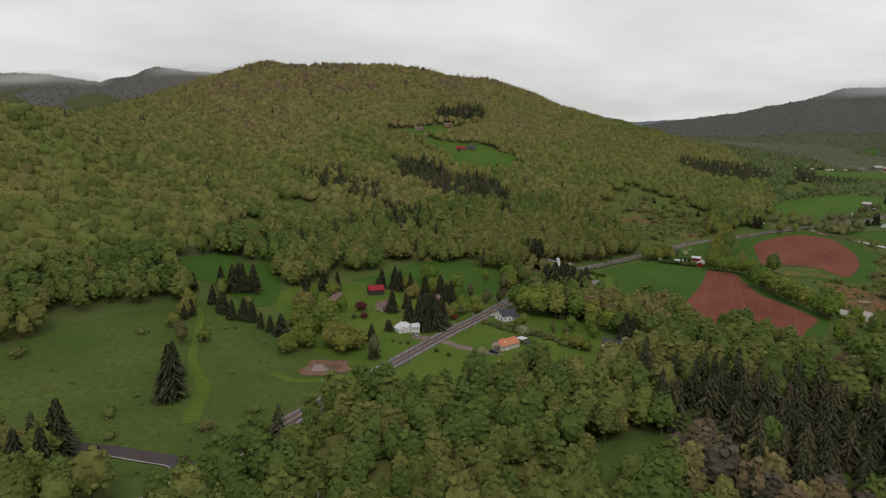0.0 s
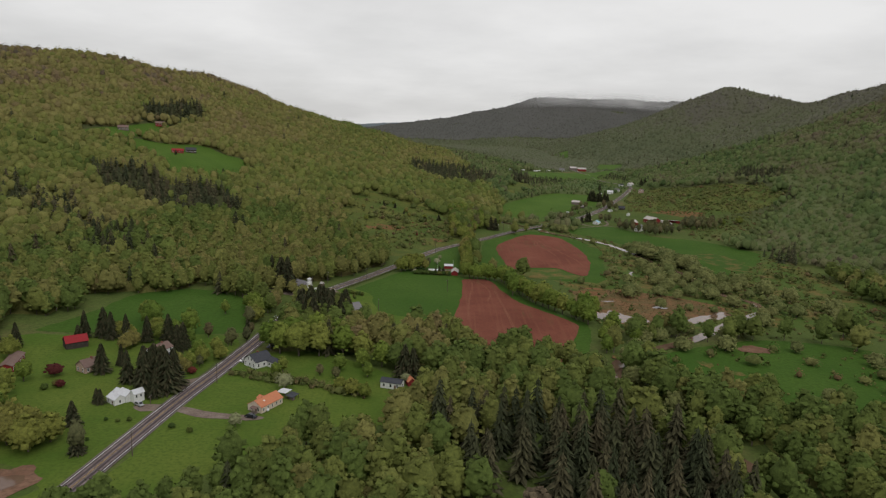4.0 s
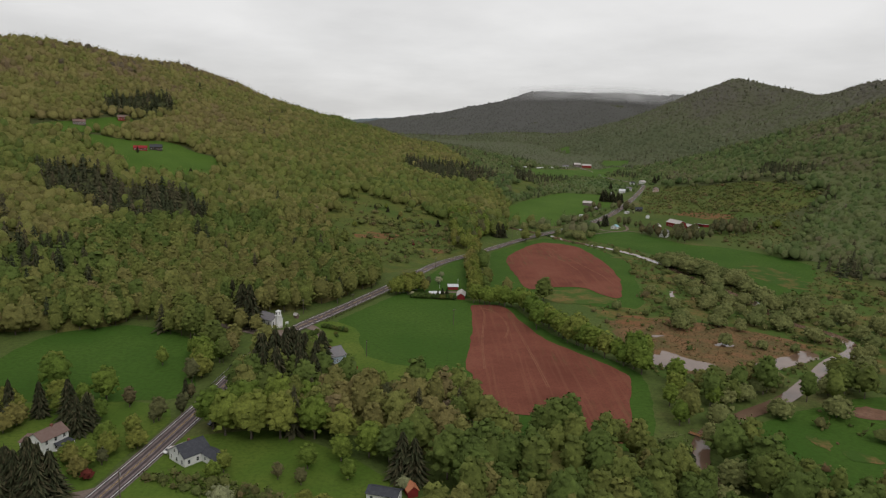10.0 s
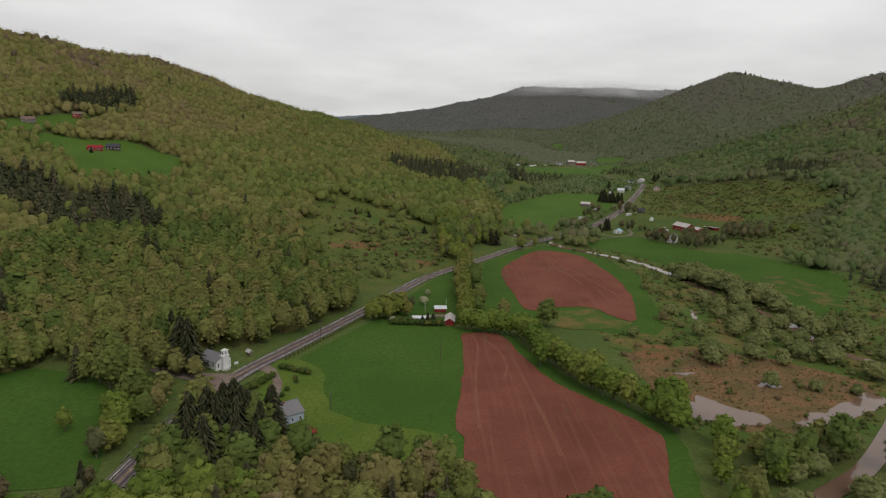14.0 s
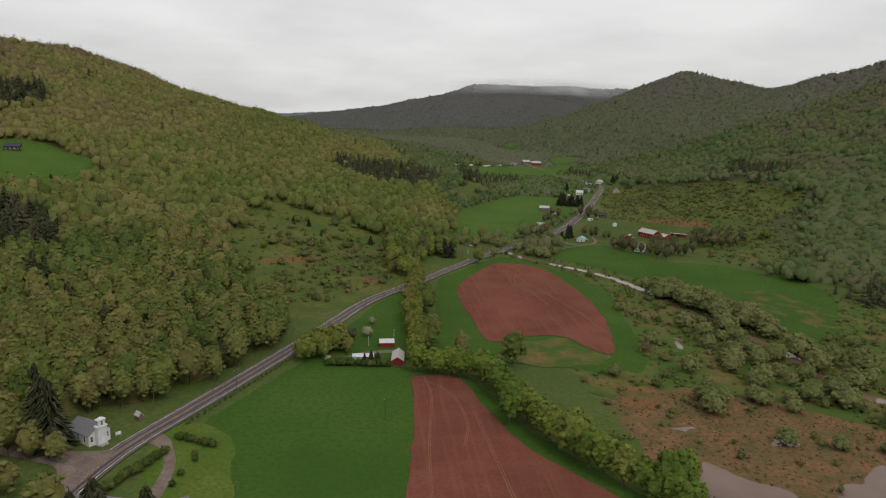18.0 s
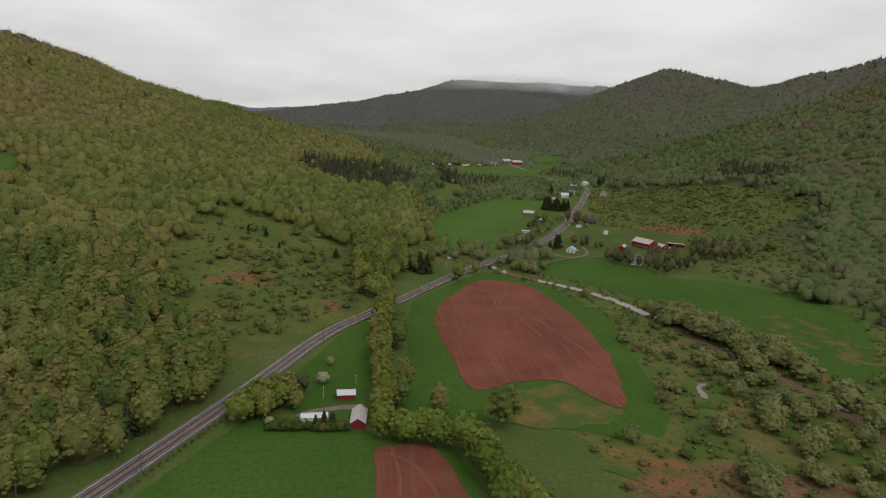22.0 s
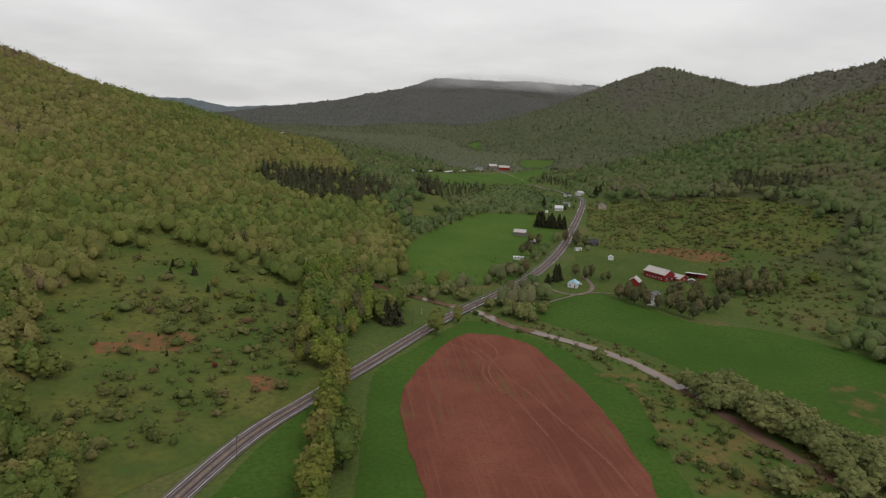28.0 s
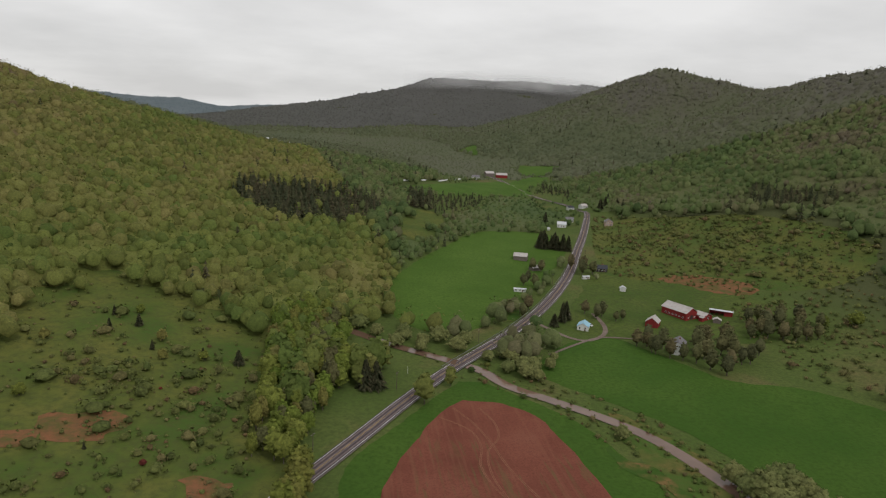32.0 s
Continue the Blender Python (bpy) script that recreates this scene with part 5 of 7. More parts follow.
stand("bare_tree", BROWN, [(-39, 206, 7), (-26, 172, 7), (-51, 205, 7), (-24, 208, 7), (-44, 198, 7), (-32, 196, 8), (-18, 196, 7), (-36, 212, 6), (-28, 184, 7), (-44, 142, 5), (-52, 145, 5), (-122, 195, 7), (-107, 182, 5), (-102, 200, 4), (-102, 206, 5), (-110, 150, 5), (-119, 62, 10), (-210, 30, 9), (-218, 36, 8), (-131, 182, 9), (-12, 416, 6), (-16, 420, 5), (-108, 222, 9), (-100, 190, 7), (-106, 184, 8), (160, 740, 8), (152, 748, 8), (168, 756, 9), (210, 736, 9), (216, 742, 9), (206, 748, 8), (225, 690, 10), (230, 680, 11), (222, 672, 10), (250, 676, 12), (258, 682, 12), (262, 670, 11), (248, 664, 10), (270, 676, 12), (276, 690, 11), (285, 668, 9), (236, 868, 11), (244, 860, 12), (250, 852, 10), (240, 850, 11), (310, 720, 10), (318, 712, 11), (228, 735, 6), (222, 732, 6), (200, 862, 9), (206, 856, 9), (180, 815, 8), (188, 812, 9), (186, 825, 8), (216, 685, 9), (221, 675, 9), (228, 666, 10), (234, 662, 9), (240, 658, 10), (243, 648, 10), (248, 640, 10), (256, 650, 9), (266, 655, 9), (222, 684, 8), (250, 664, 10), (300, 702, 9), (307, 693, 10), (314, 688, 10), (320, 684, 10), (327, 684, 9), (334, 683, 9), (296, 694, 8), (331, 717, 11), (324, 708, 11), (338, 706, 10), (305, 697, 11), (312, 704, 12), (318, 722, 10), (346, 698, 9), (342, 714, 10), (330, 696, 10), (258, 690, 10), (266, 664, 11), (272, 656, 10)],
      "thin brownish tree just coming into leaf", "tree", "bare spring trees", rng, (7, 11), grow=1.3)
# Tall weeds and low willow shoots along both banks.
bx, by = jittered(60, 250, 280, 700, 3.2, rng)
gap = near_line(bx, by, RIVER[::2])
ok = (gap > 3.2) & (gap < 7.5) & (rng.random(len(bx)) < 0.45) & (near_line(bx, by, ROAD[::3]) > 7)
h = rng.uniform(0.5, 2.0, ok.sum())
bank = [(*planted(BUSHES, bx[ok], by[ok], h, rng.uniform(0.8, 1.3, ok.sum()), np.clip(rng.normal(0.3, 0.2, ok.sum()), 0, 1), rng), SHRUB)]
tagged(new("bank_weeds", tri_mesh("bank_weeds", bank)), "tall weeds and shoots along the river banks", "shrubs", kind="stuff")

# Dead sedge standing in clumps over the marsh.
TUSSOCKS = [crown_shape(rng, 4, 5, 0.2, low=-0.15, wide=rng.uniform(0.6, 0.9), top=0.95, fine=False) for _ in range(5)]
mx, my = jittered(92, 202, 244, 356, 1.9, rng)
ok = inside(mx, my, OPEN["marsh"][1]) & (rng.random(len(mx)) < 0.25 + 0.75 * patchy(mx * 3, my * 3))
for pond in WATERS.values():
    ok &= ~inside(mx, my, pond)
h = rng.uniform(0.25, 0.9, ok.sum())
sedge = [(*planted(TUSSOCKS, mx[ok], my[ok], h, rng.uniform(0.9, 1.5, ok.sum()), rng.random(ok.sum()), rng), SEDGE_LEAF)]
tagged(new("marsh_sedge", tri_mesh("marsh_sedge", sedge)), "brown dead sedge in clumps over the marsh", "sedge", kind="stuff")

# ---- buildings ----
def part(name, bm, mat, parent, label=""):
    me = bpy.data.meshes.new(name)
    bm.to_mesh(me)
    bm.free()
    me.materials.append(mat)
    ob = new(name, me)
    ob.parent = parent
    return tagged(ob, label)


def block(x0, x1, y0, y1, z0, z1, bm=None, bevel=0.0):
    """A box between two corners, added to bm."""
    bm = bm or bmesh.new()
    made = bmesh.ops.create_cube(bm, size=1)["verts"]
    for v in made:
        v.co = Vector(((x0 + x1) / 2 + v.co.x * (x1 - x0), (y0 + y1) / 2 + v.co.y * (y1 - y0), (z0 + z1) / 2 + v.co.z * (z1 - z0)))
    if bevel:
        bmesh.ops.bevel(bm, geom=list({e for v in made for e in v.link_edges}), offset=bevel, segments=1, affect="EDGES")
    return bm


def slab(points, thick, bm=None):
    """A flat plate with these corners, given a thickness along its back."""
    bm = bm or bmesh.new()
    top = [bm.verts.new(p) for p in points]
    n = (Vector(points[1]) - Vector(points[0])).cross(Vector(points[2]) - Vector(points[0])).normalized() * thick
    low = [bm.verts.new(Vector(p) - n) for p in points]
    k = len(points)
    bm.faces.new(top)
    bm.faces.new(low[::-1])
    for i in range(k):
        bm.faces.new((top[i], low[i], low[(i + 1) % k], top[(i + 1) % k]))
    return bm


WHITE = plain("white_clapboard", (0.70, 0.70, 0.69), 0.6, (0.55, 0.55, 0.53), 0.8)
CREAM = plain("cream_siding", (0.62, 0.53, 0.44), 0.6, (0.50, 0.43, 0.36), 0.8)
PINK = plain("pinkish_siding", (0.46, 0.33, 0.27), 0.7, (0.38, 0.28, 0.23), 0.8)
RED = plain("barn_red_boards", (0.25, 0.035, 0.035), 0.75, (0.17, 0.03, 0.03), 0.8)
DARK_WALL = plain("dark_boards", (0.055, 0.045, 0.04), 0.85, (0.09, 0.075, 0.065), 0.8)
GREY_WALL = plain("weathered_boards", (0.17, 0.14, 0.125), 0.85, (0.24, 0.20, 0.18), 0.7)
BLUE_WALL = plain("pale_blue_siding", (0.36, 0.42, 0.50), 0.6, (0.28, 0.33, 0.4), 0.8)
BLUE_DARK = plain("slate_blue_siding", (0.10, 0.125, 0.155), 0.6, (0.08, 0.10, 0.125), 0.8)
ROOF_ORANGE = plain("orange_shingles", (0.50, 0.20, 0.11), 0.8, (0.42, 0.17, 0.10), 0.9)
ROOF_WHITE = plain("white_metal_roof", (0.60, 0.61, 0.64), 0.45, (0.48, 0.48, 0.50), 0.5)
ROOF_RED = plain("red_metal_roof", (0.27, 0.03, 0.035), 0.6, (0.20, 0.03, 0.035), 0.6)
ROOF_GREY = plain("grey_shingles", (0.20, 0.19, 0.20), 0.85, (0.15, 0.145, 0.15), 0.9)
ROOF_DARK = plain("dark_shingles", (0.055, 0.058, 0.068), 0.8, (0.085, 0.085, 0.095), 0.9)
ROOF_BROWN = plain("brown_shingles", (0.17, 0.115, 0.10), 0.85, (0.22, 0.16, 0.14), 0.9)
ROOF_TIN = plain("old_tin_roof", (0.48, 0.45, 0.44), 0.5, (0.34, 0.27, 0.24), 0.5)
ROOF_TEAL = plain("light_blue_roof", (0.30, 0.50, 0.62), 0.5, (0.25, 0.42, 0.52), 0.6)
TRIM = plain("white_trim", (0.74, 0.74, 0.73), 0.5)
BRICK = plain("chimney_brick", (0.22, 0.10, 0.075), 0.9)
POLE_WOOD = plain("pole_wood", (0.13, 0.105, 0.085), 0.9)
PLANK_WOOD = plain("orange_brown_planks", (0.26, 0.13, 0.06), 0.85, (0.18, 0.10, 0.06), 1.2)
STEEL = plain("galvanised_steel", (0.45, 0.46, 0.47), 0.4, metal=0.6)
WHITE_POST = plain("white_post_paint", (0.72, 0.72, 0.71), 0.5)
PLASTIC_BAG = plain("white_bale_wrap", (0.72, 0.73, 0.73), 0.35)
GLASS, gn, gl, gb = material("window_glass", 0.06)
gb.inputs["Base Color"].default_value = (0.03, 0.035, 0.04, 1)
gb.inputs["Specular IOR Level"].default_value = 0.5
CAR_DARK, gn, gl, gb = material("dark_car_paint", 0.25)
gb.inputs["Base Color"].default_value, gb.inputs["Coat Weight"].default_value = (0.02, 0.022, 0.03, 1), 0.6
CAR_GREY, gn, gl, gb = material("silver_car_paint", 0.3)
gb.inputs["Base Color"].default_value, gb.inputs["Coat Weight"].default_value = (0.42, 0.43, 0.45, 1), 0.6
CAR_WHITE, gn, gl, gb = material("white_car_paint", 0.3)
gb.inputs["Base Color"].default_value, gb.inputs["Coat Weight"].default_value = (0.75, 0.75, 0.75, 1), 0.6
TYRE = plain("tyre_rubber", (0.02, 0.02, 0.02), 0.9)


def set_down(top, x, y, turn, lift=0.0):
    top.matrix_basis = pose(x, y, float(ground(x, y)) + lift, 0, 0, turn)
    return top


def window(parent, x, y, z, w, h, face):
    """A sash window on a wall: face is the wall's outward side, one of +x -x +y -y."""
    sx, sy = {"+x": (1, 0), "-x": (-1, 0), "+y": (0, 1), "-y": (0, -1)}[face]
    hw = w / 2

    def box(u0, u1, v0, v1, d0, d1, bm=None):
        if sx:
            return block(min(x + sx * d0, x + sx * d1), max(x + sx * d0, x + sx * d1), y + u0, y + u1, z + v0, z + v1, bm)
        return block(x + u0, x + u1, min(y + sy * d0, y + sy * d1), max(y + sy * d0, y + sy * d1), z + v0, z + v1, bm)

    t = 0.11
    bm = box(-hw - t, hw + t, -t, 0, 0, 0.07)
    box(-hw - t, hw + t, h, h + t, 0, 0.07, bm)
    box(-hw - t, -hw, 0, h, 0, 0.07, bm)
    box(hw, hw + t, 0, h, 0, 0.07, bm)
    box(-hw, hw, h * 0.48, h * 0.53, 0, 0.05, bm)
    fr = part("window", bm, TRIM, parent)
    part("pane", box(-hw, hw, 0, h, 0, 0.025), GLASS, fr)


def door(parent, x, y, w, h, face, mat):
    sx, sy = {"+x": (1, 0), "-x": (-1, 0), "+y": (0, 1), "-y": (0, -1)}[face]
    if sx:
        bm = block(min(x, x + sx * 0.06), max(x, x + sx * 0.06), y - w / 2, y + w / 2, 0.1, h)
    else:
        bm = block(x - w / 2, x + w / 2, min(y, y + sy * 0.06), max(y, y + sy * 0.06), 0.1, h)
    part("door", bm, mat, parent)


def gable(top, x0, x1, y0, y1, high, rise, wall, roof, eave=0.35, base=0.0, ridge="y", foot=-0.8):
    """Walls and a pitched roof over a rectangle; the ridge runs along y or x."""
    bm = bmesh.new()
    if ridge == "y":
        xm = (x0 + x1) / 2
        prof = ((x0, foot), (x1, foot), (x1, high), (xm, high + rise), (x0, high))
        a, b = [bm.verts.new((px, y0, pz)) for px, pz in prof], [bm.verts.new((px, y1, pz)) for px, pz in prof]
    else:
        ym = (y0 + y1) / 2
        prof = ((y1, foot), (y0, foot), (y0, high), (ym, high + rise), (y1, high))
        a, b = [bm.verts.new((x0, py, pz)) for py, pz in prof], [bm.verts.new((x1, py, pz)) for py, pz in prof]
    bm.faces.new(a)
    bm.faces.new(b[::-1])
    for i in range(5):
        bm.faces.new((a[i], b[i], b[(i + 1) % 5], a[(i + 1) % 5]))
    bmesh.ops.recalc_face_normals(bm, faces=bm.faces[:])
    part("wall", bm, wall, top)
    drop, up = eave * rise / (((x1 - x0) if ridge == "y" else (y1 - y0)) / 2), 0.06
    if ridge == "y":
        part("roof", slab([(x0 - eave, y1 + eave, high - drop + up), (x0 - eave, y0 - eave, high - drop + up), (xm, y0 - eave, high + rise + up), (xm, y1 + eave, high + rise + up)], -0.14), roof, top)
        part("roof", slab([(x1 + eave, y0 - eave, high - drop + up), (x1 + eave, y1 + eave, high - drop + up), (xm, y1 + eave, high + rise + up), (xm, y0 - eave, high + rise + up)], -0.14), roof, top)
        part("ridge_cap", block(xm - 0.16, xm + 0.16, y0 - eave, y1 + eave, high + rise + 0.10, high + rise + 0.26), roof, top)
    else:
        part("roof", slab([(x0 - eave, y0 - eave, high - drop + up), (x1 + eave, y0 - eave, high - drop + up), (x1 + eave, ym, high + rise + up), (x0 - eave, ym, high + rise + up)], -0.14), roof, top)
        part("roof", slab([(x1 + eave, y1 + eave, high - drop + up), (x0 - eave, y1 + eave, high - drop + up), (x0 - eave, ym, high + rise + up), (x1 + eave, ym, high + rise + up)], -0.14), roof, top)
        part("ridge_cap", block(x0 - eave, x1 + eave, ym - 0.16, ym + 0.16, high + rise + 0.10, high + rise + 0.26), roof, top)


def windows_round(top, x0, x1, y0, y1, sill, w=0.9, h=1.3, gap=2.6, rows=1, storey=2.7):
    """Windows at even gaps on all four walls."""
    for row in range(rows):
        z = sill + row * storey
        nx, ny = max(1, int((x1 - x0 - 1.2) / gap)), max(1, int((y1 - y0 - 1.2) / gap))
        for i in range(nx):
            x = x0 + (x1 - x0) * (i + 0.5) / nx
            window(top, x, y0, z, w, h, "-y")
            window(top, x, y1, z, w, h, "+y")
        for i in range(ny):
            y = y0 + (y1 - y0) * (i + 0.5) / ny
            window(top, x0, y, z, w, h, "-x")
            window(top, x1, y, z, w, h, "+x")


def chimney(top, x, y, z, tall=1.3, s=0.35):
    bm = block(x - s, x + s, y - s, y + s, z, z + tall)
    block(x - s - 0.07, x + s + 0.07, y - s - 0.07, y + s + 0.07, z + tall, z + tall + 0.12, bm)
    part("chimney", bm, BRICK, top)


def house(name, x, y, turn, wide, deep, high, rise, wall, roof, label, category="house", ridge="y", rows=1, stack=None, entry="-y", group="", glazed=True):
    """A pitched-roof building with its ridge along its own y (or x)."""
    top = set_down(tagged(new(name), label, category, group), x, y, turn)
    x0, x1, y0, y1 = -wide / 2, wide / 2, -deep / 2, deep / 2
    gable(top, x0, x1, y0, y1, high, rise, wall, roof, ridge=ridge)
    if glazed:
        windows_round(top, x0, x1, y0, y1, 0.95, rows=rows)
        ex, ey = {"-y": (wide * 0.22, y0), "+y": (wide * 0.22, y1), "-x": (x0, deep * 0.2), "+x": (x1, deep * 0.2)}[entry]
        door(top, ex, ey, 0.95, 2.1, entry, ROOF_BROWN)
    if stack:
        chimney(top, stack[0], stack[1], high + rise * 0.55, 1.2 + rise * 0.3)
    return top


def orange_house():
    top = set_down(tagged(new("house"), "low cream house with an orange shingle roof and porch", "house"), -67, 108, -26)
    gable(top, -4.6, 4.6, -8.5, 8.5, 3.0, 2.3, CREAM, ROOF_ORANGE)
    gable(top, -6.4, -4.6, 0.5, 5.0, 2.8, 0.9, CREAM, ROOF_ORANGE, ridge="x", eave=0.25)
    windows_round(top, -4.6, 4.6, -8.5, 8.5, 1.0, gap=3.0)
    bm = slab([(-1.4, -11.0, 2.55), (2.6, -11.0, 2.55), (2.6, -8.4, 2.95), (-1.4, -8.4, 2.95)], 0.12)
    part("porch_roof", bm, ROOF_BROWN, top)
    for px in (-1.2, 0.6, 2.4):
        part("porch_post", block(px - 0.07, px + 0.07, -10.9, -10.76, 0, 2.5), ROOF_BROWN, top)
    part("porch_floor", block(-1.4, 2.6, -11.0, -8.5, -0.6, 0.25), GREY_WALL, top)
    part("porch_rail", block(-1.4, -1.3, -10.9, -8.6, 0.95, 1.05), ROOF_BROWN, top)
    part("porch_rail", block(2.5, 2.6, -10.9, -8.6, 0.95, 1.05), ROOF_BROWN, top)
    door(top, 0.8, -8.5, 0.95, 2.1, "-y", ROOF_BROWN)
    part("skylight", slab([(1.7, -3.9, 4.7), (2.5, -3.9, 4.3), (2.5, -3.1, 4.3), (1.7, -3.1, 4.7)], 0.08), TRIM, top)
    bm = bmesh.new()
    bmesh.ops.create_uvsphere(bm, u_segments=10, v_segments=7, radius=0.75)
    for v in bm.verts:
        v.co = Vector((4.6 + 0.75 + v.co.x * 0.8, -4.5 + v.co.y * 1.4, 0.9 + v.co.z))
    part("tank", bm, TRIM, top, "white fuel tank")
    top.scale = (0.78, 0.74, 0.9)
    shed = set_down(tagged(new("lean_to"), "open lean-to with a pale metal roof beside a black tarpaulin", "shed"), -61.5, 119, -26)
    part("roof", slab([(-3.2, -2.0, 2.4), (1.6, -2.0, 2.6), (1.6, 2.2, 2.9), (-3.2, 2.2, 2.7)], 0.1), ROOF_WHITE, shed)
    part("cover", slab([(1.7, -2.4, 1.9), (5.8, -2.4, 1.7), (5.8, 2.0, 2.1), (1.7, 2.0, 2.3)], 0.08), ROOF_DARK, shed, "sagging black tarpaulin")
    for px, py in ((-3.0, -1.8), (1.4, -1.8), (-3.0, 2.0), (1.4, 2.0), (5.6, -2.2), (5.6, 1.8)):
        part("post", block(px - 0.08, px + 0.08, py - 0.08, py + 0.08, -0.2, 1.8 if px > 2 else 2.5), POLE_WOOD, shed)
    part("log_pile", block(2.2, 5.4, -1.6, -0.4, -0.1, 1.1, bevel=0.15), GREY_WALL, shed)


def white_house_low():
    top = set_down(tagged(new("house"), "rambling white house under white metal roofs", "house"), -126, 108, -34)
    gable(top, -4.0, 4.0, -6.5, -0.5, 2.9, 1.7, WHITE, ROOF_WHITE, ridge="x")
    gable(top, -9.5, -3.6, 0.2, 4.6, 2.8, 1.2, WHITE, ROOF_WHITE, ridge="x")
    gable(top, -3.6, 4.6, -0.4, 5.2, 3.4, 1.9, WHITE, ROOF_WHITE, ridge="x")
    gable(top, 4.7, 8.6, 2.0, 8.0, 4.6, 1.6, WHITE, ROOF_WHITE)
    windows_round(top, -4.0, 4.0, -6.5, -0.5, 0.9, gap=2.5)
    for wy in (3.4, 6.0):
        window(top, 8.6, wy, 2.6, 0.9, 1.3, "+x")
    for wx in (-8.0, -5.6):
        window(top, wx, 0.2, 1.0, 0.9, 1.2, "-y")
    door(top, 1.5, -6.5, 0.95, 2.1, "-y", ROOF_BROWN)
    top.scale = (0.74, 0.74, 0.85)


def church():
    top = set_down(tagged(new("church"), "small white clapboard church with a square bell tower", "church"), -95.5, 303.5, 56)
    gable(top, -3.9, 3.9, -5.6, 5.6, 3.7, 2.5, WHITE, ROOF_GREY, eave=0.4)
    part("tower_base", block(-1.6, 1.6, -7.4, -5.5, -0.8, 6.0), WHITE, top)
    part("tower_cornice", block(-1.85, 1.85, -7.65, -5.3, 6.0, 6.25), TRIM, top)
    part("belfry", block(-1.2, 1.2, -7.2, -5.7, 6.25, 8.3), WHITE, top)
    part("belfry_cornice", block(-1.45, 1.45, -7.45, -5.45, 8.3, 8.5), TRIM, top)
    bm = bmesh.new()
    ring = [bm.verts.new(p) for p in ((-1.25, -7.3, 8.5), (1.25, -7.3, 8.5), (1.25, -5.6, 8.5), (-1.25, -5.6, 8.5))]
    tip = bm.verts.new((0, -6.45, 9.3))
    bm.faces.new(ring[::-1])
    for i in range(4):
        bm.faces.new((ring[i], ring[(i + 1) % 4], tip))
    part("spire", bm, WHITE, top)
    for fx, fy, face in ((0, -7.2, "-y"), (-1.2, -6.45, "-x"), (1.2, -6.45, "+x")):
        window(top, fx, fy, 6.6, 0.6, 1.3, face)
    for wy in (-3.4, 0.0, 3.4):
        window(top, -3.9, wy, 1.0, 0.9, 2.0, "-x")
        window(top, 3.9, wy, 1.0, 0.9, 2.0, "+x")
    for wx in (-2.8, 2.8):
        window(top, wx, -5.6, 1.0, 0.8, 1.8, "-y")
    door(top, 0, -7.4, 1.5, 2.5, "-y", TRIM)
    part("step", block(-1.3, 1.3, -8.4, -7.4, -0.6, 0.2), ROOF_TIN, top)


def two_storey():
    top = set_down(tagged(new("farmhouse"), "white two-storey farmhouse with a brown roof and porch", "house"), -133, 160, -20)
    gable(top, -3.4, 3.4, -5.0, 5.0, 5.2, 2.2, WHITE, ROOF_BROWN)
    gable(top, -7.6, -3.4, -4.6, 2.0, 2.9, 1.4, WHITE, ROOF_BROWN, ridge="x")
    windows_round(top, -3.4, 3.4, -5.0, 5.0, 0.9, rows=2, gap=2.3)
    part("porch_roof", slab([(3.4, -1.0, 2.9), (6.6, -1.0, 2.5), (6.6, 4.8, 2.5), (3.4, 4.8, 2.9)], 0.12), ROOF_DARK, top)
    for py in (-0.8, 1.9, 4.6):
        part("porch_post", block(6.35, 6.5, py - 0.07, py + 0.07, -0.4, 2.5), TRIM, top)
    part("porch_floor", block(3.4, 6.6, -1.0, 4.8, -0.6, 0.2), TRIM, top)
    chimney(top, 0, 1.5, 6.6, 1.5)


def gable_house():
    top = set_down(tagged(new("house"), "white roadside house with dark grey roofs and a rear wing", "house"), -83, 158, -38)
    gable(top, -4.6, 4.6, -6.4, 3.0, 3.3, 2.8, WHITE, ROOF_DARK)
    gable(top, 4.5, 12.5, -0.2, 4.6, 2.9, 1.4, WHITE, ROOF_DARK, ridge="x")
    windows_round(top, -4.6, 4.6, -6.4, 3.0, 0.9, gap=2.4)
    for wx in (-1.2, 1.2):
        window(top, wx, -6.4, 3.5, 0.8, 1.1, "-y")
    for wx in (6.5, 9.5):
        window(top, wx, -0.2, 1.0, 0.9, 1.1, "-y")
    window(top, 12.5, 2.2, 1.0, 0.9, 1.1, "+x")
    chimney(top, -0.6, -1.6, 5.2, 1.5)
    door(top, -2.6, -6.4, 0.95, 2.1, "-y", TRIM)
    part("porch_roof", slab([(-7.4, -5.6, 2.4), (-4.5, -5.6, 2.8), (-4.5, 1.6, 2.8), (-7.4, 1.6, 2.4)], -0.12), ROOF_TIN, top)
    for py in (-5.4, -2.0, 1.4):
        part("porch_post", block(-7.3, -7.15, py - 0.07, py + 0.07, -0.4, 2.4), TRIM, top)


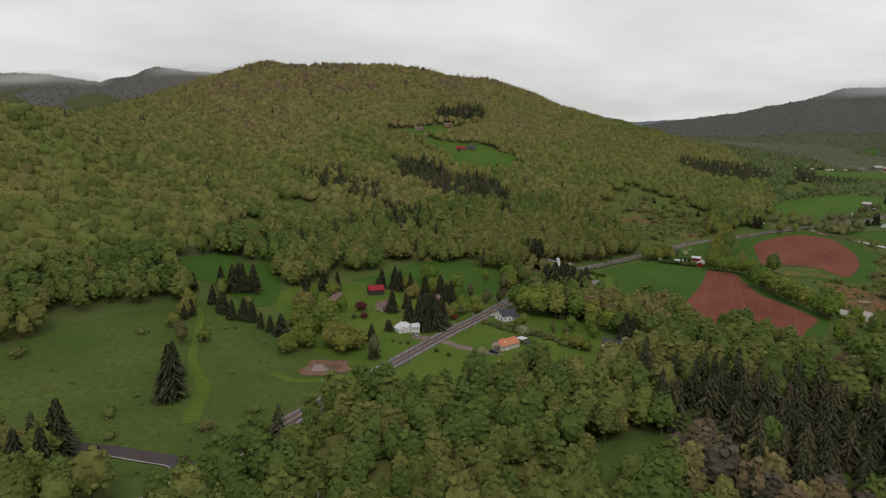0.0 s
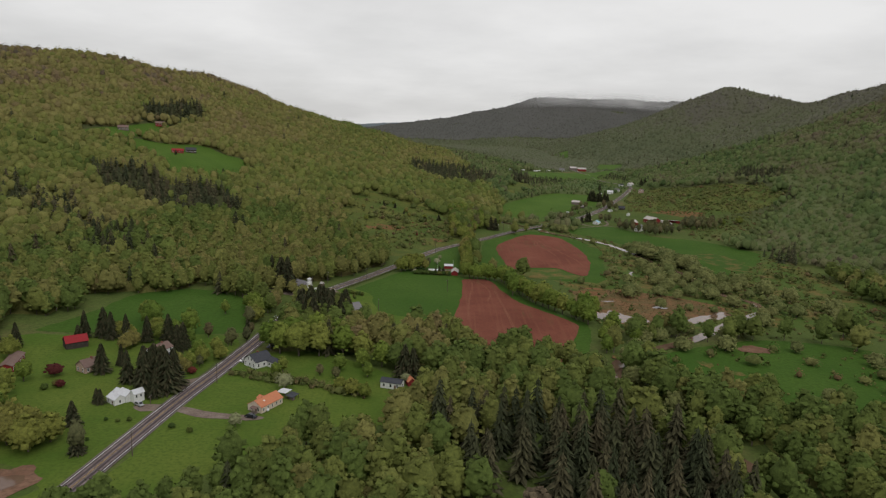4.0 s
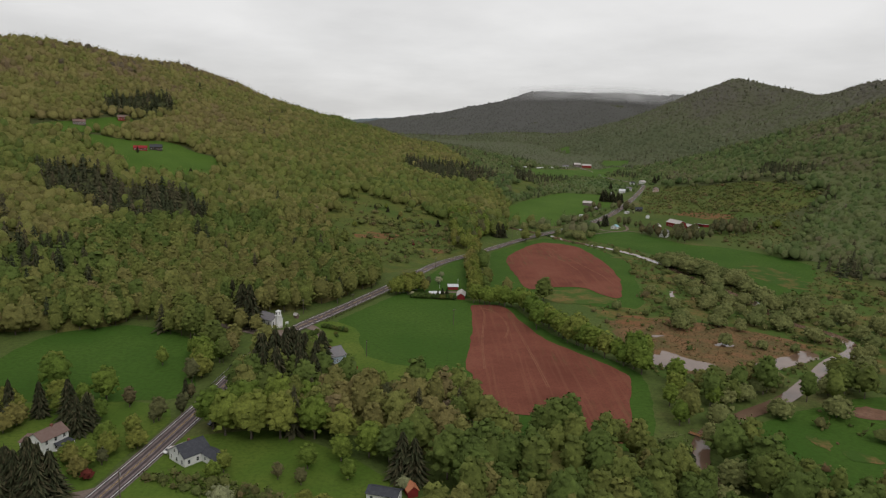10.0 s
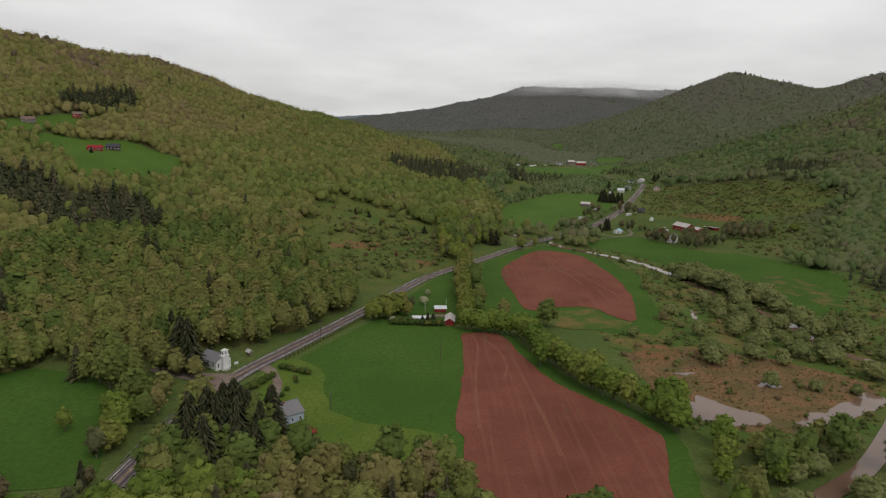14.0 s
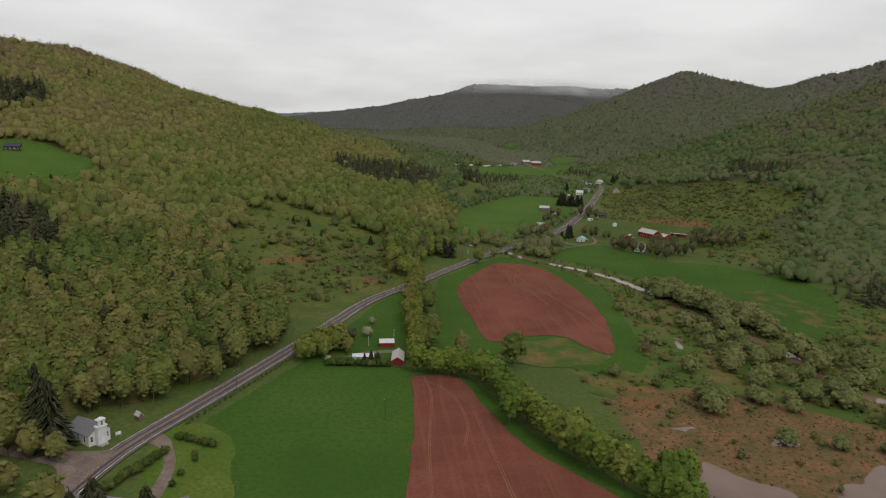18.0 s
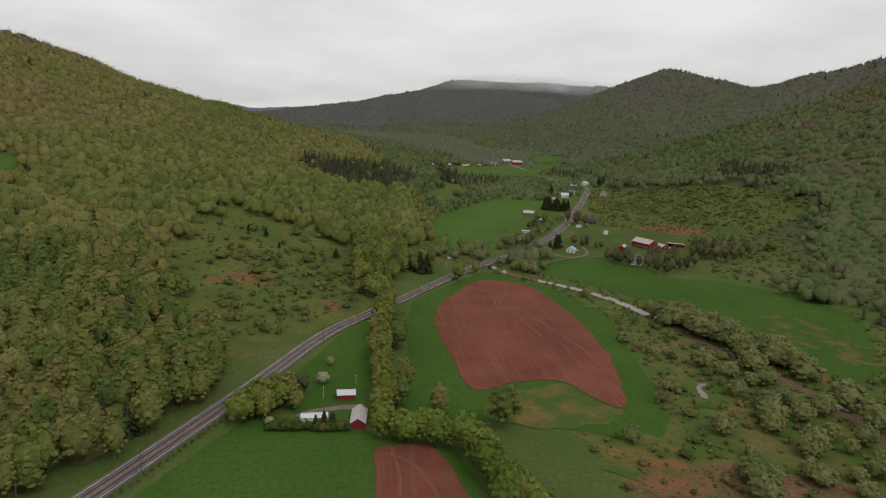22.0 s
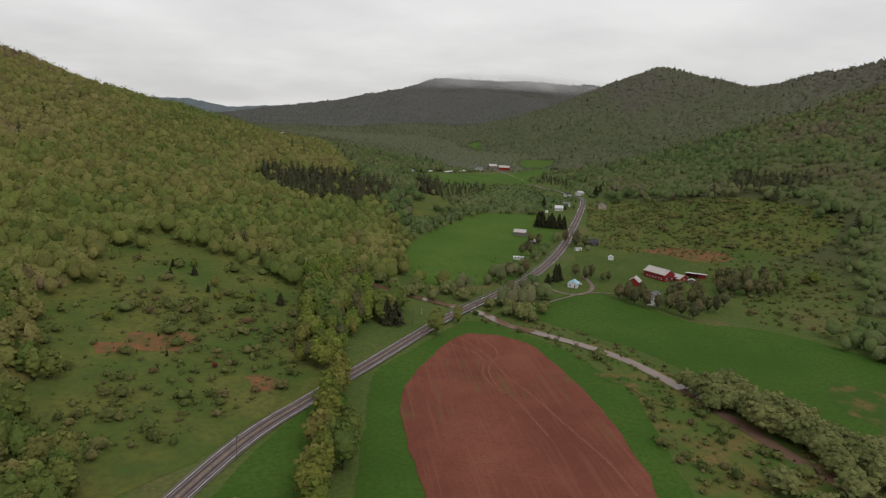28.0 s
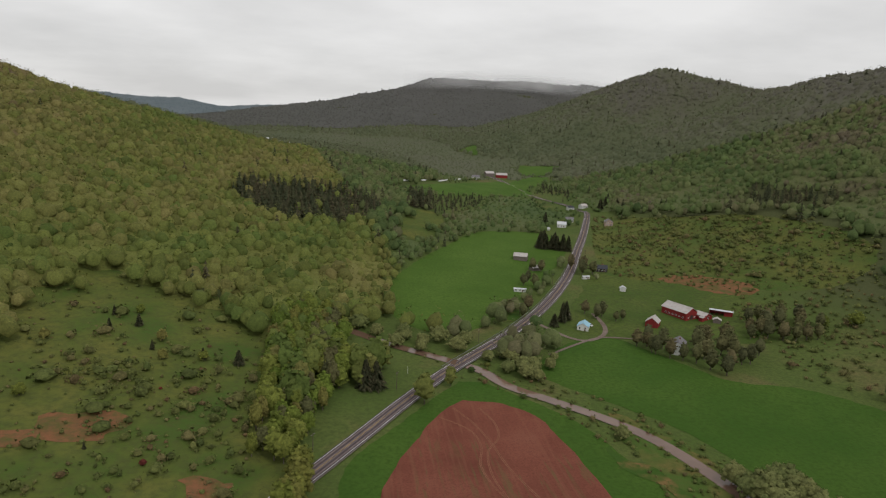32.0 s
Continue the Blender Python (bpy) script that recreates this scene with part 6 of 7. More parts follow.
def red_farm():
    top = set_down(tagged(new("barn"), "long dark red barn with a pale tin roof", "barn", "farm buildings"), 273.5, 744.5, 22)
    gable(top, -5.5, 5.5, -10.7, 10.7, 5.0, 3.3, RED, ROOF_TIN, eave=0.5)
    for wy in (-8, -5, -2, 1, 4, 7):
        window(top, -5.5, wy, 1.2, 0.9, 0.9, "-x")
    for wx in (-3, 3):
        window(top, wx, -10.7, 1.2, 0.9, 0.9, "-y")
    door(top, 0, -10.7, 2.4, 3.2, "-y", DARK_WALL)
    wing = set_down(tagged(new("barn"), "low red barn wing with a pale tin roof", "barn", "farm buildings"), 286.5, 737, 22)
    gable(wing, -4.0, 4.0, -5.0, 4.0, 3.0, 1.6, RED, ROOF_TIN, eave=0.4)
    window(wing, 0, -5.0, 1.0, 1.6, 1.2, "-y")
    part("milk_house", block(-6.4, -4.0, -5.6, -2.6, -0.5, 2.4), RED, wing)
    part("milk_house_roof", slab([(-6.7, -5.9, 2.4), (-4.0, -5.9, 2.7), (-4.0, -2.4, 2.7), (-6.7, -2.4, 2.4)], -0.1), ROOF_TIN, wing)
    shed = set_down(tagged(new("machine_shed"), "open-fronted red shed with a white metal roof", "shed", "farm buildings"), 303, 741, -34)
    bm = block(-7.5, 7.5, 2.6, 2.8, -0.6, 3.0)
    block(-7.5, -7.3, -2.8, 2.6, -0.6, 3.2, bm)
    block(7.3, 7.5, -2.8, 2.6, -0.6, 3.2, bm)
    block(2.0, 7.3, -2.8, -2.6, -0.6, 3.2, bm)
    part("wall", bm, RED, shed)
    part("roof", slab([(-8.0, -3.4, 3.6), (8.0, -3.4, 3.6), (8.0, 3.2, 3.0), (-8.0, 3.2, 3.0)], 0.15), ROOF_WHITE, shed)
    for px in (-4.2, -1.0):
        part("post", block(px - 0.1, px + 0.1, -2.8, -2.6, -0.4, 3.3), RED, shed)


orange_house()
white_house_low()
church()
two_storey()
gable_house()
red_farm()
# name, x, y, turn, width, depth, wall, roof rise, wall and roof materials, label, category, ridge, windowed
for row in (
    ("barn", -181, 172, -48, 7, 10, 3.4, 2.6, DARK_WALL, ROOF_RED, "dark board barn with a red metal roof", "barn", "y", False),
    ("house", -157, 141, -30, 7, 9, 3.0, 2.6, PINK, ROOF_BROWN, "pinkish house with a pale brown roof", "house", "y", True),
    ("mobile_home", -193, 141, 18, 5.5, 19, 2.9, 1.1, RED, ROOF_BROWN, "long low red house with a mottled roof", "house", "y", True),
    ("shed", -17.5, 135, -14, 9.5, 5.0, 3.0, 1.1, WHITE, ROOF_DARK, "white shed with a dark roof among the trees", "shed", "x", True),
    ("shed", -9.5, 139, 20, 3.2, 4.0, 2.2, 1.4, RED, ROOF_ORANGE, "little red shed with a faded orange roof", "shed", "y", False),
    ("house", -55, 254, -48, 10.5, 13, 3.6, 3.0, BLUE_WALL, ROOF_GREY, "pale blue house with a grey shingle roof behind spruces", "house", "y", True),
    ("house", -76, 260, -13, 13, 9.5, 3.0, 2.2, BLUE_DARK, ROOF_GREY, "dark blue-grey house with a grey roof beside the road", "house", "x", True),
    ("cottage", -76, 192, -30, 7, 8, 2.8, 2.4, GREY_WALL, ROOF_DARK, "dark-roofed cottage hidden under maples", "house", "y", True),
    ("cottage", -121, 319, 30, 8, 9, 2.8, 2.2, GREY_WALL, ROOF_TIN, "grey cottage behind the church spruces", "house", "y", True),
    ("notice_board", -85, 320, -40, 2.6, 1.4, 1.9, 0.8, ROOF_BROWN, ROOF_TIN, "small roofed wooden notice board by the church", "sign", "x", False),
    ("shed", 5.2, 409, 4, 7.0, 4.6, 2.4, 1.2, RED, ROOF_WHITE, "small red shed with a white metal roof", "shed", "x", False),
    ("barn", 10.6, 387, -3, 5.2, 12.5, 2.4, 1.7, RED, ROOF_TIN, "narrow red barn with a rusty pale tin roof", "barn", "y", False),
    ("mobile_home", -6, 388, 4, 9.5, 4.0, 2.3, 0.8, WHITE, ROOF_WHITE, "white mobile home behind small spruces", "house", "x", True),
    ("barn", 244, 723, -36, 8, 9, 3.4, 3.0, RED, ROOF_TIN, "small red barn with a grey tin roof", "barn", "y", False),
    ("farmhouse", 238, 676, -30, 8, 13, 5.2, 2.6, WHITE, ROOF_GREY, "white farmhouse half hidden by thin trees", "house", "y", True),
    ("cottage", 194, 717, -28, 7.0, 8.5, 2.8, 2.0, WHITE, ROOF_TEAL, "little white cottage with a light blue roof", "house", "y", True),
    ("barn", 199, 898, -22, 12, 9, 3.8, 2.4, GREY_WALL, ROOF_TIN, "weathered grey barn with a pale roof in a field", "barn", "x", False),
    ("shed", 203, 864, 25, 9, 6, 2.4, 1.6, GREY_WALL, ROOF_TIN, "broken-down grey shed beside the field", "shed", "x", False),
    ("trailer", 173, 799, -14, 9, 3.2, 2.3, 0.4, WHITE, ROOF_WHITE, "pale house trailer beside the road embankment", "trailer", "x", True),
    ("shed", 257, 804, -20, 4.4, 4.0, 2.6, 1.3, WHITE, ROOF_WHITE, "small white garden shed in the farm yard", "shed", "y", False),
    ("house", 262, 863, -10, 9, 7, 3.0, 2.4, DARK_WALL, ROOF_DARK, "dark house under trees at the road bend", "house", "x", True),
    ("trailer", 239, 838, 10, 6, 2.6, 2.2, 0.3, WHITE, ROOF_WHITE, "white camper parked by the road", "trailer", "x", True),
    ("house", 288, 1056, -16, 10, 9, 3.4, 2.6, WHITE, ROOF_WHITE, "white house by the far road bend", "house", "x", True),
    ("house", 306, 1082, -16, 9, 8, 3.2, 2.4, WHITE, ROOF_GREY, "white house with a grey roof by the road bend", "house", "x", True),
    ("house", 340, 1046, -16, 9, 11, 4.6, 2.6, PINK, ROOF_GREY, "tall pale brown house near the far road bend", "house", "y", True),
    ("house", 350, 1160, 20, 9, 8, 3.2, 2.4, WHITE, ROOF_TIN, "white house beyond the road bend", "house", "x", True),
    ("house", 332, 1158, 10, 8, 7, 3.0, 2.2, WHITE, ROOF_DARK, "low white house beyond the road bend", "house", "x", True),
    ("shed", 266, 1038, 0, 5, 3, 2.0, 0.8, WHITE, ROOF_WHITE, "tiny white shed on a lawn", "shed", "x", False),
    ("mobile_home", 58, 660, 32, 11, 4.2, 2.6, 0.9, WHITE, ROOF_TIN, "white mobile home beside the river", "house", "x", True),
    ("house", -349, 716, 20, 14, 8, 3.0, 2.2, RED, ROOF_RED, "red-roofed house in the hill field", "house", "x", True),
    ("house", -338, 732, 20, 13, 9, 3.6, 2.8, DARK_WALL, ROOF_DARK, "dark house in the hill field", "house", "x", True),
    ("house", -436, 752, 25, 13, 9, 3.4, 2.6, GREY_WALL, ROOF_BROWN, "brown house near the hilltop field", "house", "x", True),
    ("house", -407, 800, 25, 12, 9, 3.4, 2.6, RED, ROOF_BROWN, "dark red house near the hilltop field", "house", "x", True),
    ("house", 262, 1452, -5, 13, 9, 4.6, 2.8, WHITE, ROOF_GREY, "distant white farmhouse in the valley", "house", "x", True),
    ("barn", 319, 1503, -5, 20, 11, 5.0, 3.4, RED, ROOF_TIN, "distant red barn with a pale roof", "barn", "x", False),
    ("barn", 300, 1520, 10, 16, 10, 5.0, 3.4, GREY_WALL, ROOF_TIN, "distant grey barn with a tin roof", "barn", "x", False),
    ("barn", 92, 1318, 10, 18, 8, 3.0, 1.6, GREY_WALL, ROOF_WHITE, "distant long shed with a white roof", "barn", "x", False),
    ("house", 135, 1366, 10, 12, 8, 3.0, 2.0, WHITE, ROOF_TIN, "distant white house by the green field", "house", "x", True),
    ("house", -80, 1563, 10, 14, 9, 4.0, 2.5, WHITE, ROOF_WHITE, "distant white house below the hill", "house", "x", True),
    ("house", -62, 1600, 10, 14, 9, 4.0, 2.5, WHITE, ROOF_WHITE, "distant white house below the hill", "house", "x", True),
    ("barn", -100, 1590, 0, 18, 9, 4.0, 2.5, WHITE, ROOF_WHITE, "distant white barn below the hill", "barn", "x", False),
    ("cabin", -250, 330, 30, 9, 8, 3.0, 2.2, GREY_WALL, ROOF_TIN, "grey cabin in a gap in the hillside woods", "house", "x", True),
    ("barn", 292, 727, -30, 5, 4, 2.2, 1.2, GREY_WALL, ROOF_TIN, "small grey outbuilding in the farm yard", "shed", "y", False),
    ("shed", 190, 740, -20, 4, 3.4, 2.2, 1.0, GREY_WALL, ROOF_TIN, "grey shed behind the cottage", "shed", "y", False),
):
    nm, hx, hy, tn, wd, dp, hi, ri, wm, rm, lb, ct, rd, gz_ = row
    house(nm, hx, hy, tn, wd, dp, hi, ri, wm, rm, lb, ct, rd, 2 if hi > 4.4 and gz_ else 1, (0.4, 0.6) if ct == "house" and gz_ and hi >= 3.0 else None, glazed=gz_)
# long low white wrapped hay rows beside the distant field
for bx, by, ln in ((118, 1296, 12), (128, 1310, 34), (196, 1378, 26), (160, 1345, 10), (225, 1412, 14)):
    bm = bmesh.new()
    bmesh.ops.create_cone(bm, cap_ends=True, segments=12, radius1=1.3, radius2=1.3, depth=ln)
    top = tagged(new("bale_row"), "long white plastic-wrapped row of hay bales", "bales", "wrapped bale rows")
    set_down(top, bx, by, 46, 1.1)
    bmesh.ops.rotate(bm, verts=bm.verts[:], cent=(0, 0, 0), matrix=Matrix.Rotation(radians(90), 3, "Y"))
    part("wrap", bm, PLASTIC_BAG, top)


# ---- drives, dirt, tracks ----
for nm, mat, poly, label in (
    ("dirt_heap_ground", BARE, ((-143, 32), (-134, 28), (-127, 33), (-122, 44), (-130, 53), (-141, 46)), "bare reddish dirt patch in the meadow"),
    ("drive_orange", GRAVEL, ((-100, 99), (-88, 95), (-70, 94), (-64, 97), (-70, 99), (-86, 100), (-99, 104)), "reddish gravel drive to the orange-roofed house"),
    ("drive_white", GRAVEL, ((-106, 100), (-114, 98), (-119, 102), (-115, 105), (-106, 105)), "gravel drive to the white house"),
    ("drive_gravel", GRAVEL, ((-101, 118), (-110, 122), (-114, 129), (-108, 134), (-100, 137)), "gravel pull-off beside the road"),
    ("drive_church", GRAVEL, ((-84, 297), (-96, 294), (-110, 295), (-118, 299), (-119, 291), (-106, 287), (-96, 282), (-91, 267), (-87, 268), (-85, 284)), "reddish gravel lane past the church"),
    ("drive_farmhouse", GRAVEL, ((-76, 311), (-70, 306), (-66, 298), (-62, 287), (-61, 272), (-63, 258), (-66, 258), (-65, 272), (-66, 287), (-70, 298), (-78, 305)), "curving gravel drive to the blue house"),
    ("drive_shed", GRAVEL, ((12, 402), (4, 402), (-8, 398), (-14, 392), (-10, 391), (-2, 396), (6, 398), (12, 396)), "grey gravel drive round the red shed"),
    ("dry_patch", DRY_OPEN, ((62, 410), (78, 417), (94, 421), (104, 418), (112, 400), (118, 392), (100, 382), (80, 380), (62, 388)), "patch of dry straw-coloured grass"),
    ("dry_patch_east", DRY, ((250, 520), (275, 540), (290, 500), (280, 450), (262, 440), (255, 470)), "patch of thin dry grass in the green field"),
    ("dry_patch_marsh", DRY_OPEN, ((90, 350), (110, 372), (126, 366), (124, 350), (106, 338)), "straw-coloured grass at the edge of the marsh"),
    ("sand_bar", BARE, ((166, 212), (178, 221), (190, 213), (180, 204)), "bare sandy bank by the river"),
    ("brush_patch", DRY, ((136, 186), (143, 187), (147, 181), (140, 177)), "brown patch of old weeds in the bottom field"),
    ("brush_patch_low", DRY, ((145, 174), (152, 175), (155, 169), (148, 166)), "brown patch of old weeds in the bottom field"),
    ("rust_patch", RUST, ((100, 344), (116, 352), (128, 346), (118, 334), (104, 332)), "rusty brown sedge at the marsh edge"),
    ("rust_patch_flats", DRY, ((150, 400), (164, 404), (170, 394), (158, 386)), "straw-brown sedge round the little pools"),
    ("rust_patch_bank", DRY, ((150, 570), (158, 560), (166, 540), (172, 520), (166, 516), (158, 536), (150, 556)), "rusty grass along the river bank"),
    ("rust_patch_pasture", RUST, ((-78, 585), (-60, 592), (-44, 588), (-50, 572), (-70, 570)), "rusty grass in the pasture"),
    ("bare_patch", RUST, ((-90, 572), (-78, 577), (-72, 569), (-82, 563)), "bare reddish patch in the pasture"),
    ("bare_patch_upper", RUST, ((-16, 546), (-4, 550), (4, 540), (-10, 536)), "bare reddish patch in the pasture"),
    ("dry_patch_farm", RUST, ((296, 832), (322, 836), (352, 806), (356, 782), (334, 776), (312, 806)), "strip of dry reddish grass behind the barns"),
    ("dry_bank", DRY, ((140, 728), (150, 744), (158, 752), (164, 748), (150, 728)), "dry grass bank below the road"),
):
    draped(nm, poly, mat, 0.20 if "dry" in nm else 0.24, label, step=5.0, ragged=5.0 if mat in (DRY, DRY_OPEN, BARE, RUST) else 0.7)
side_road = tagged(strip("side_road", smooth_line(((-118, -58), (-128, -56), (-140, -58), (-156, -61), (-185, -70), (-230, -78))), -3.6, 3.6, ASPHALT, 0.34), "grey asphalt side road joining the main road", "road", kind="structure")
strip("edge_line", smooth_line(((-122, -57), (-128, -56), (-140, -58), (-156, -61), (-185, -70), (-230, -78))), -3.3, -3.1, LINE_WHITE, 0.38, side_road, "pale worn road edge")
tagged(strip("farm_lane", smooth_line(((163, 735), (172, 714), (180, 699), (190, 695), (203, 705), (210, 722), (212, 748))), -1.5, 1.5, GRAVEL, 0.3), "gravel lane to the cottage and farm", "lane", kind="structure")
tagged(strip("field_lane", smooth_line(((158, 672), (179, 688), (200, 700), (226, 696), (250, 690))), -1.0, 1.0, GRAVEL, 0.3), "faint two-wheel lane along the field edge", "lane", kind="structure")
tagged(strip("mown_path", smooth_line(((-269, 78), (-252, 77), (-236, 68), (-215, 44), (-195, 20), (-178, 7), (-165, -3), (-145, -31))), -3.0, 3.0, LAWN, 0.16), "mown grass path through the rough meadow", "path", kind="structure")
tagged(strip("mown_path", smooth_line(((-150, 24), (-134, 22), (-118, 34), (-113, 50))), -2.2, 2.2, LAWN, 0.16), "mown grass path past the dirt heap", "path", kind="structure")
# wheel marks in the tilled earth
for nm, ln, w, mat in (
    ("wheel_mark", ((92, 606), (99, 590), (103, 572), (106, 552), (112, 530), (118, 500), (124, 470), (126, 440)), 0.5, SOIL_LIGHT),
    ("wheel_mark", ((84, 597), (92, 590), (97, 582), (98, 570), (95, 556), (97, 540), (104, 520), (108, 490)), 0.45, SOIL_LIGHT),
    ("wheel_mark", ((104, 606), (108, 592), (107, 578), (100, 566), (98, 548), (101, 528)), 0.45, SOIL_LIGHT),
    ("wheel_mark", ((20, 362), (28, 355), (34, 340), (36, 318), (33, 300)), 0.5, SOIL_LIGHT),
    ("wheel_mark", ((22, 366), (24, 346), (22, 320), (20, 290), (19, 250)), 0.5, SOIL_LIGHT),
    ("wheel_mark", ((40, 330), (42, 300), (44, 270), (46, 230)), 0.6, SOIL_LIGHT),
):
    tagged(strip(nm, smooth_line(ln, 2.0), -w, -w + 0.35, mat, 0.36), "pale wheel mark across the tilled earth", "track", kind="structure")
    tagged(strip(nm, smooth_line(ln, 2.0), w - 0.35, w, mat, 0.36), "pale wheel mark across the tilled earth", "track", kind="structure")


# ---- poles, rails, vehicles, small things ----
def utility_pole(x, y, high=10.0, lamp=False, turn=0.0, arm=True):
    top = set_down(tagged(new("utility_pole"), "brown wooden utility pole" + (" with a lamp and transformer" if lamp else " with a crossarm"), "pole", "utility poles"), x, y, turn)
    bm = bmesh.new()
    bmesh.ops.create_cone(bm, cap_ends=True, segments=8, radius1=0.17, radius2=0.11, depth=high + 0.6)
    bmesh.ops.translate(bm, verts=bm.verts[:], vec=(0, 0, high / 2 - 0.3))
    part("post", bm, POLE_WOOD, top)
    if arm:
        part("crossarm", block(-1.2, 1.2, -0.07, 0.07, high - 0.9, high - 0.75), POLE_WOOD, top)
        for ix in (-1.1, -0.5, 0.5, 1.1):
            part("insulator", block(ix - 0.05, ix + 0.05, -0.05, 0.05, high - 0.75, high - 0.55), STEEL, top)
    if lamp:
        bm = bmesh.new()
        bmesh.ops.create_cone(bm, cap_ends=True, segments=10, radius1=0.25, radius2=0.25, depth=0.9)
        bmesh.ops.translate(bm, verts=bm.verts[:], vec=(0.36, 0, high - 1.8))
        part("transformer", bm, STEEL, top)
    return top


POLES = [(-95, 131, 9.5, True), (-83, 330, 9.0, False), (0, 217, 9.0, True), (5, 322, 9.5, False), (-38, 263, 8.5, False), (-15, 407, 8.0, False), (-156, 175, 8.5, False), (-100, 62, 9.5, False), (-172, -20, 8.5, False), (-113, 105, 4.5, False),
         (67, 625, 9, False), (120, 690, 9, False), (158, 742, 9, False), (205, 820, 9, False), (262, 905, 9, False), (-57, 352, 9, False), (-8, 478, 9, False), (30, 566, 9, False)]
for ux, uy, uh, ul in POLES:
    utility_pole(ux, uy, uh, ul, 50 if uy > 300 else 85)


def wire(a, b, high_a, high_b, sag=1.2):
    """A slack wire between two poles."""
    pts = []
    za, zb = float(ground(*a)) + high_a, float(ground(*b)) + high_b
    for i in range(13):
        s = i / 12
        pts.append((a[0] + s * (b[0] - a[0]), a[1] + s * (b[1] - a[1]), za + s * (zb - za) - 4 * sag * s * (1 - s)))
    verts = [(x + u, y + u, z + v) for x, y, z in pts for u, v in ((0.018, 0), (0, 0.018), (-0.018, 0), (0, -0.018))]
    faces = [(4 * i + k, 4 * i + (k + 1) % 4, 4 * i + 4 + (k + 1) % 4, 4 * i + 4 + k) for i in range(12) for k in range(4)]
    tagged(link_mesh("wire", verts, faces, TYRE, smooth=True), "thin black overhead wire between poles", "wire", "overhead wires")


for a, b in (((-100, 62), (-95, 131)), ((0, 217), (5, 322)), ((0, 217), (-38, 263)), ((-57, 352), (-8, 478)), ((-8, 478), (30, 566)), ((67, 625), (120, 690)), ((120, 690), (158, 742)), ((158, 742), (205, 820)), ((205, 820), (262, 905))):
    wire(a, b, 8.4, 8.4)
# white flag or light poles on the lawns
for fx, fy, fh in ((-4, 409, 5.0), (9, 424, 4.0), (74, 643, 4.0)):
    top = set_down(tagged(new("yard_pole"), "slim white pole standing on the grass", "pole", "yard poles"), fx, fy, 0)
    bm = bmesh.new()
    bmesh.ops.create_cone(bm, cap_ends=True, segments=8, radius1=0.09, radius2=0.06, depth=fh)
    bmesh.ops.translate(bm, verts=bm.verts[:], vec=(0, 0, fh / 2 - 0.1))
    part("post", bm, WHITE_POST, top)
    part("cap", block(-0.14, 0.14, -0.14, 0.14, fh - 0.15, fh + 0.1), WHITE_POST, top)


def guard_rail(name, line, side, label):
    """A roadside rail: weathered posts carrying a steel beam or cable."""
    d = np.gradient(line, axis=0)
    d /= np.linalg.norm(d, axis=1)[:, None]
    p = line + np.stack([d[:, 1], -d[:, 0]], 1) * side
    z = ground(line[:, 0], line[:, 1]) + 0.25
    top = tagged(new(name), label, "guard rail", "guard rails")
    top.matrix_basis = pose(p[0][0], p[0][1], z[0])
    n = len(p)
    off = np.column_stack([p, z]) - (p[0][0], p[0][1], z[0])
    verts = [tuple(v + (0, 0, h)) for h in (0.45, 0.78) for v in off] + [tuple(v + (0.07, 0.0, h)) for h in (0.45, 0.78) for v in off]
    faces = [(i, i + 1, n + i + 1, n + i) for i in range(n - 1)] + [(2 * n + i, 3 * n + i, 3 * n + i + 1, 2 * n + i + 1) for i in range(n - 1)] + [(n + i, n + i + 1, 3 * n + i + 1, 3 * n + i) for i in range(n - 1)]
    link_mesh("beam", verts, faces, STEEL, top)
    me = None
    for v in off[::1]:
        if me is None:
            bm = block(-0.09, 0.09, -0.09, 0.09, -0.5, 0.85)
            post = part("post", bm, POLE_WOOD, top)
            me = post.data
        else:
            post = new("post", me)
            post.parent = top
        post.location = v


def stretch_of_road(a, b, step=4.0):
    k = np.where((ROAD[:, 1] >= a) & (ROAD[:, 1] <= b))[0]
    line = ROAD[k]
    run = np.concatenate([[0], np.cumsum(np.linalg.norm(np.diff(line, axis=0), axis=1))])
    s = np.arange(0, run[-1], step)
    return np.column_stack([np.interp(s, run, line[:, 0]), np.interp(s, run, line[:, 1])])


guard_rail("guard_rail", stretch_of_road(215, 262), -5.2, "steel guard rail on posts beside the road")
guard_rail("guard_rail", stretch_of_road(655, 870), -5.2, "steel guard rail along the road embankment")
guard_rail("guard_rail", stretch_of_road(630, 668), 5.2, "steel guard rail at the river bridge")
guard_rail("guard_rail", stretch_of_road(648, 664), -5.0, "steel guard rail at the river bridge")


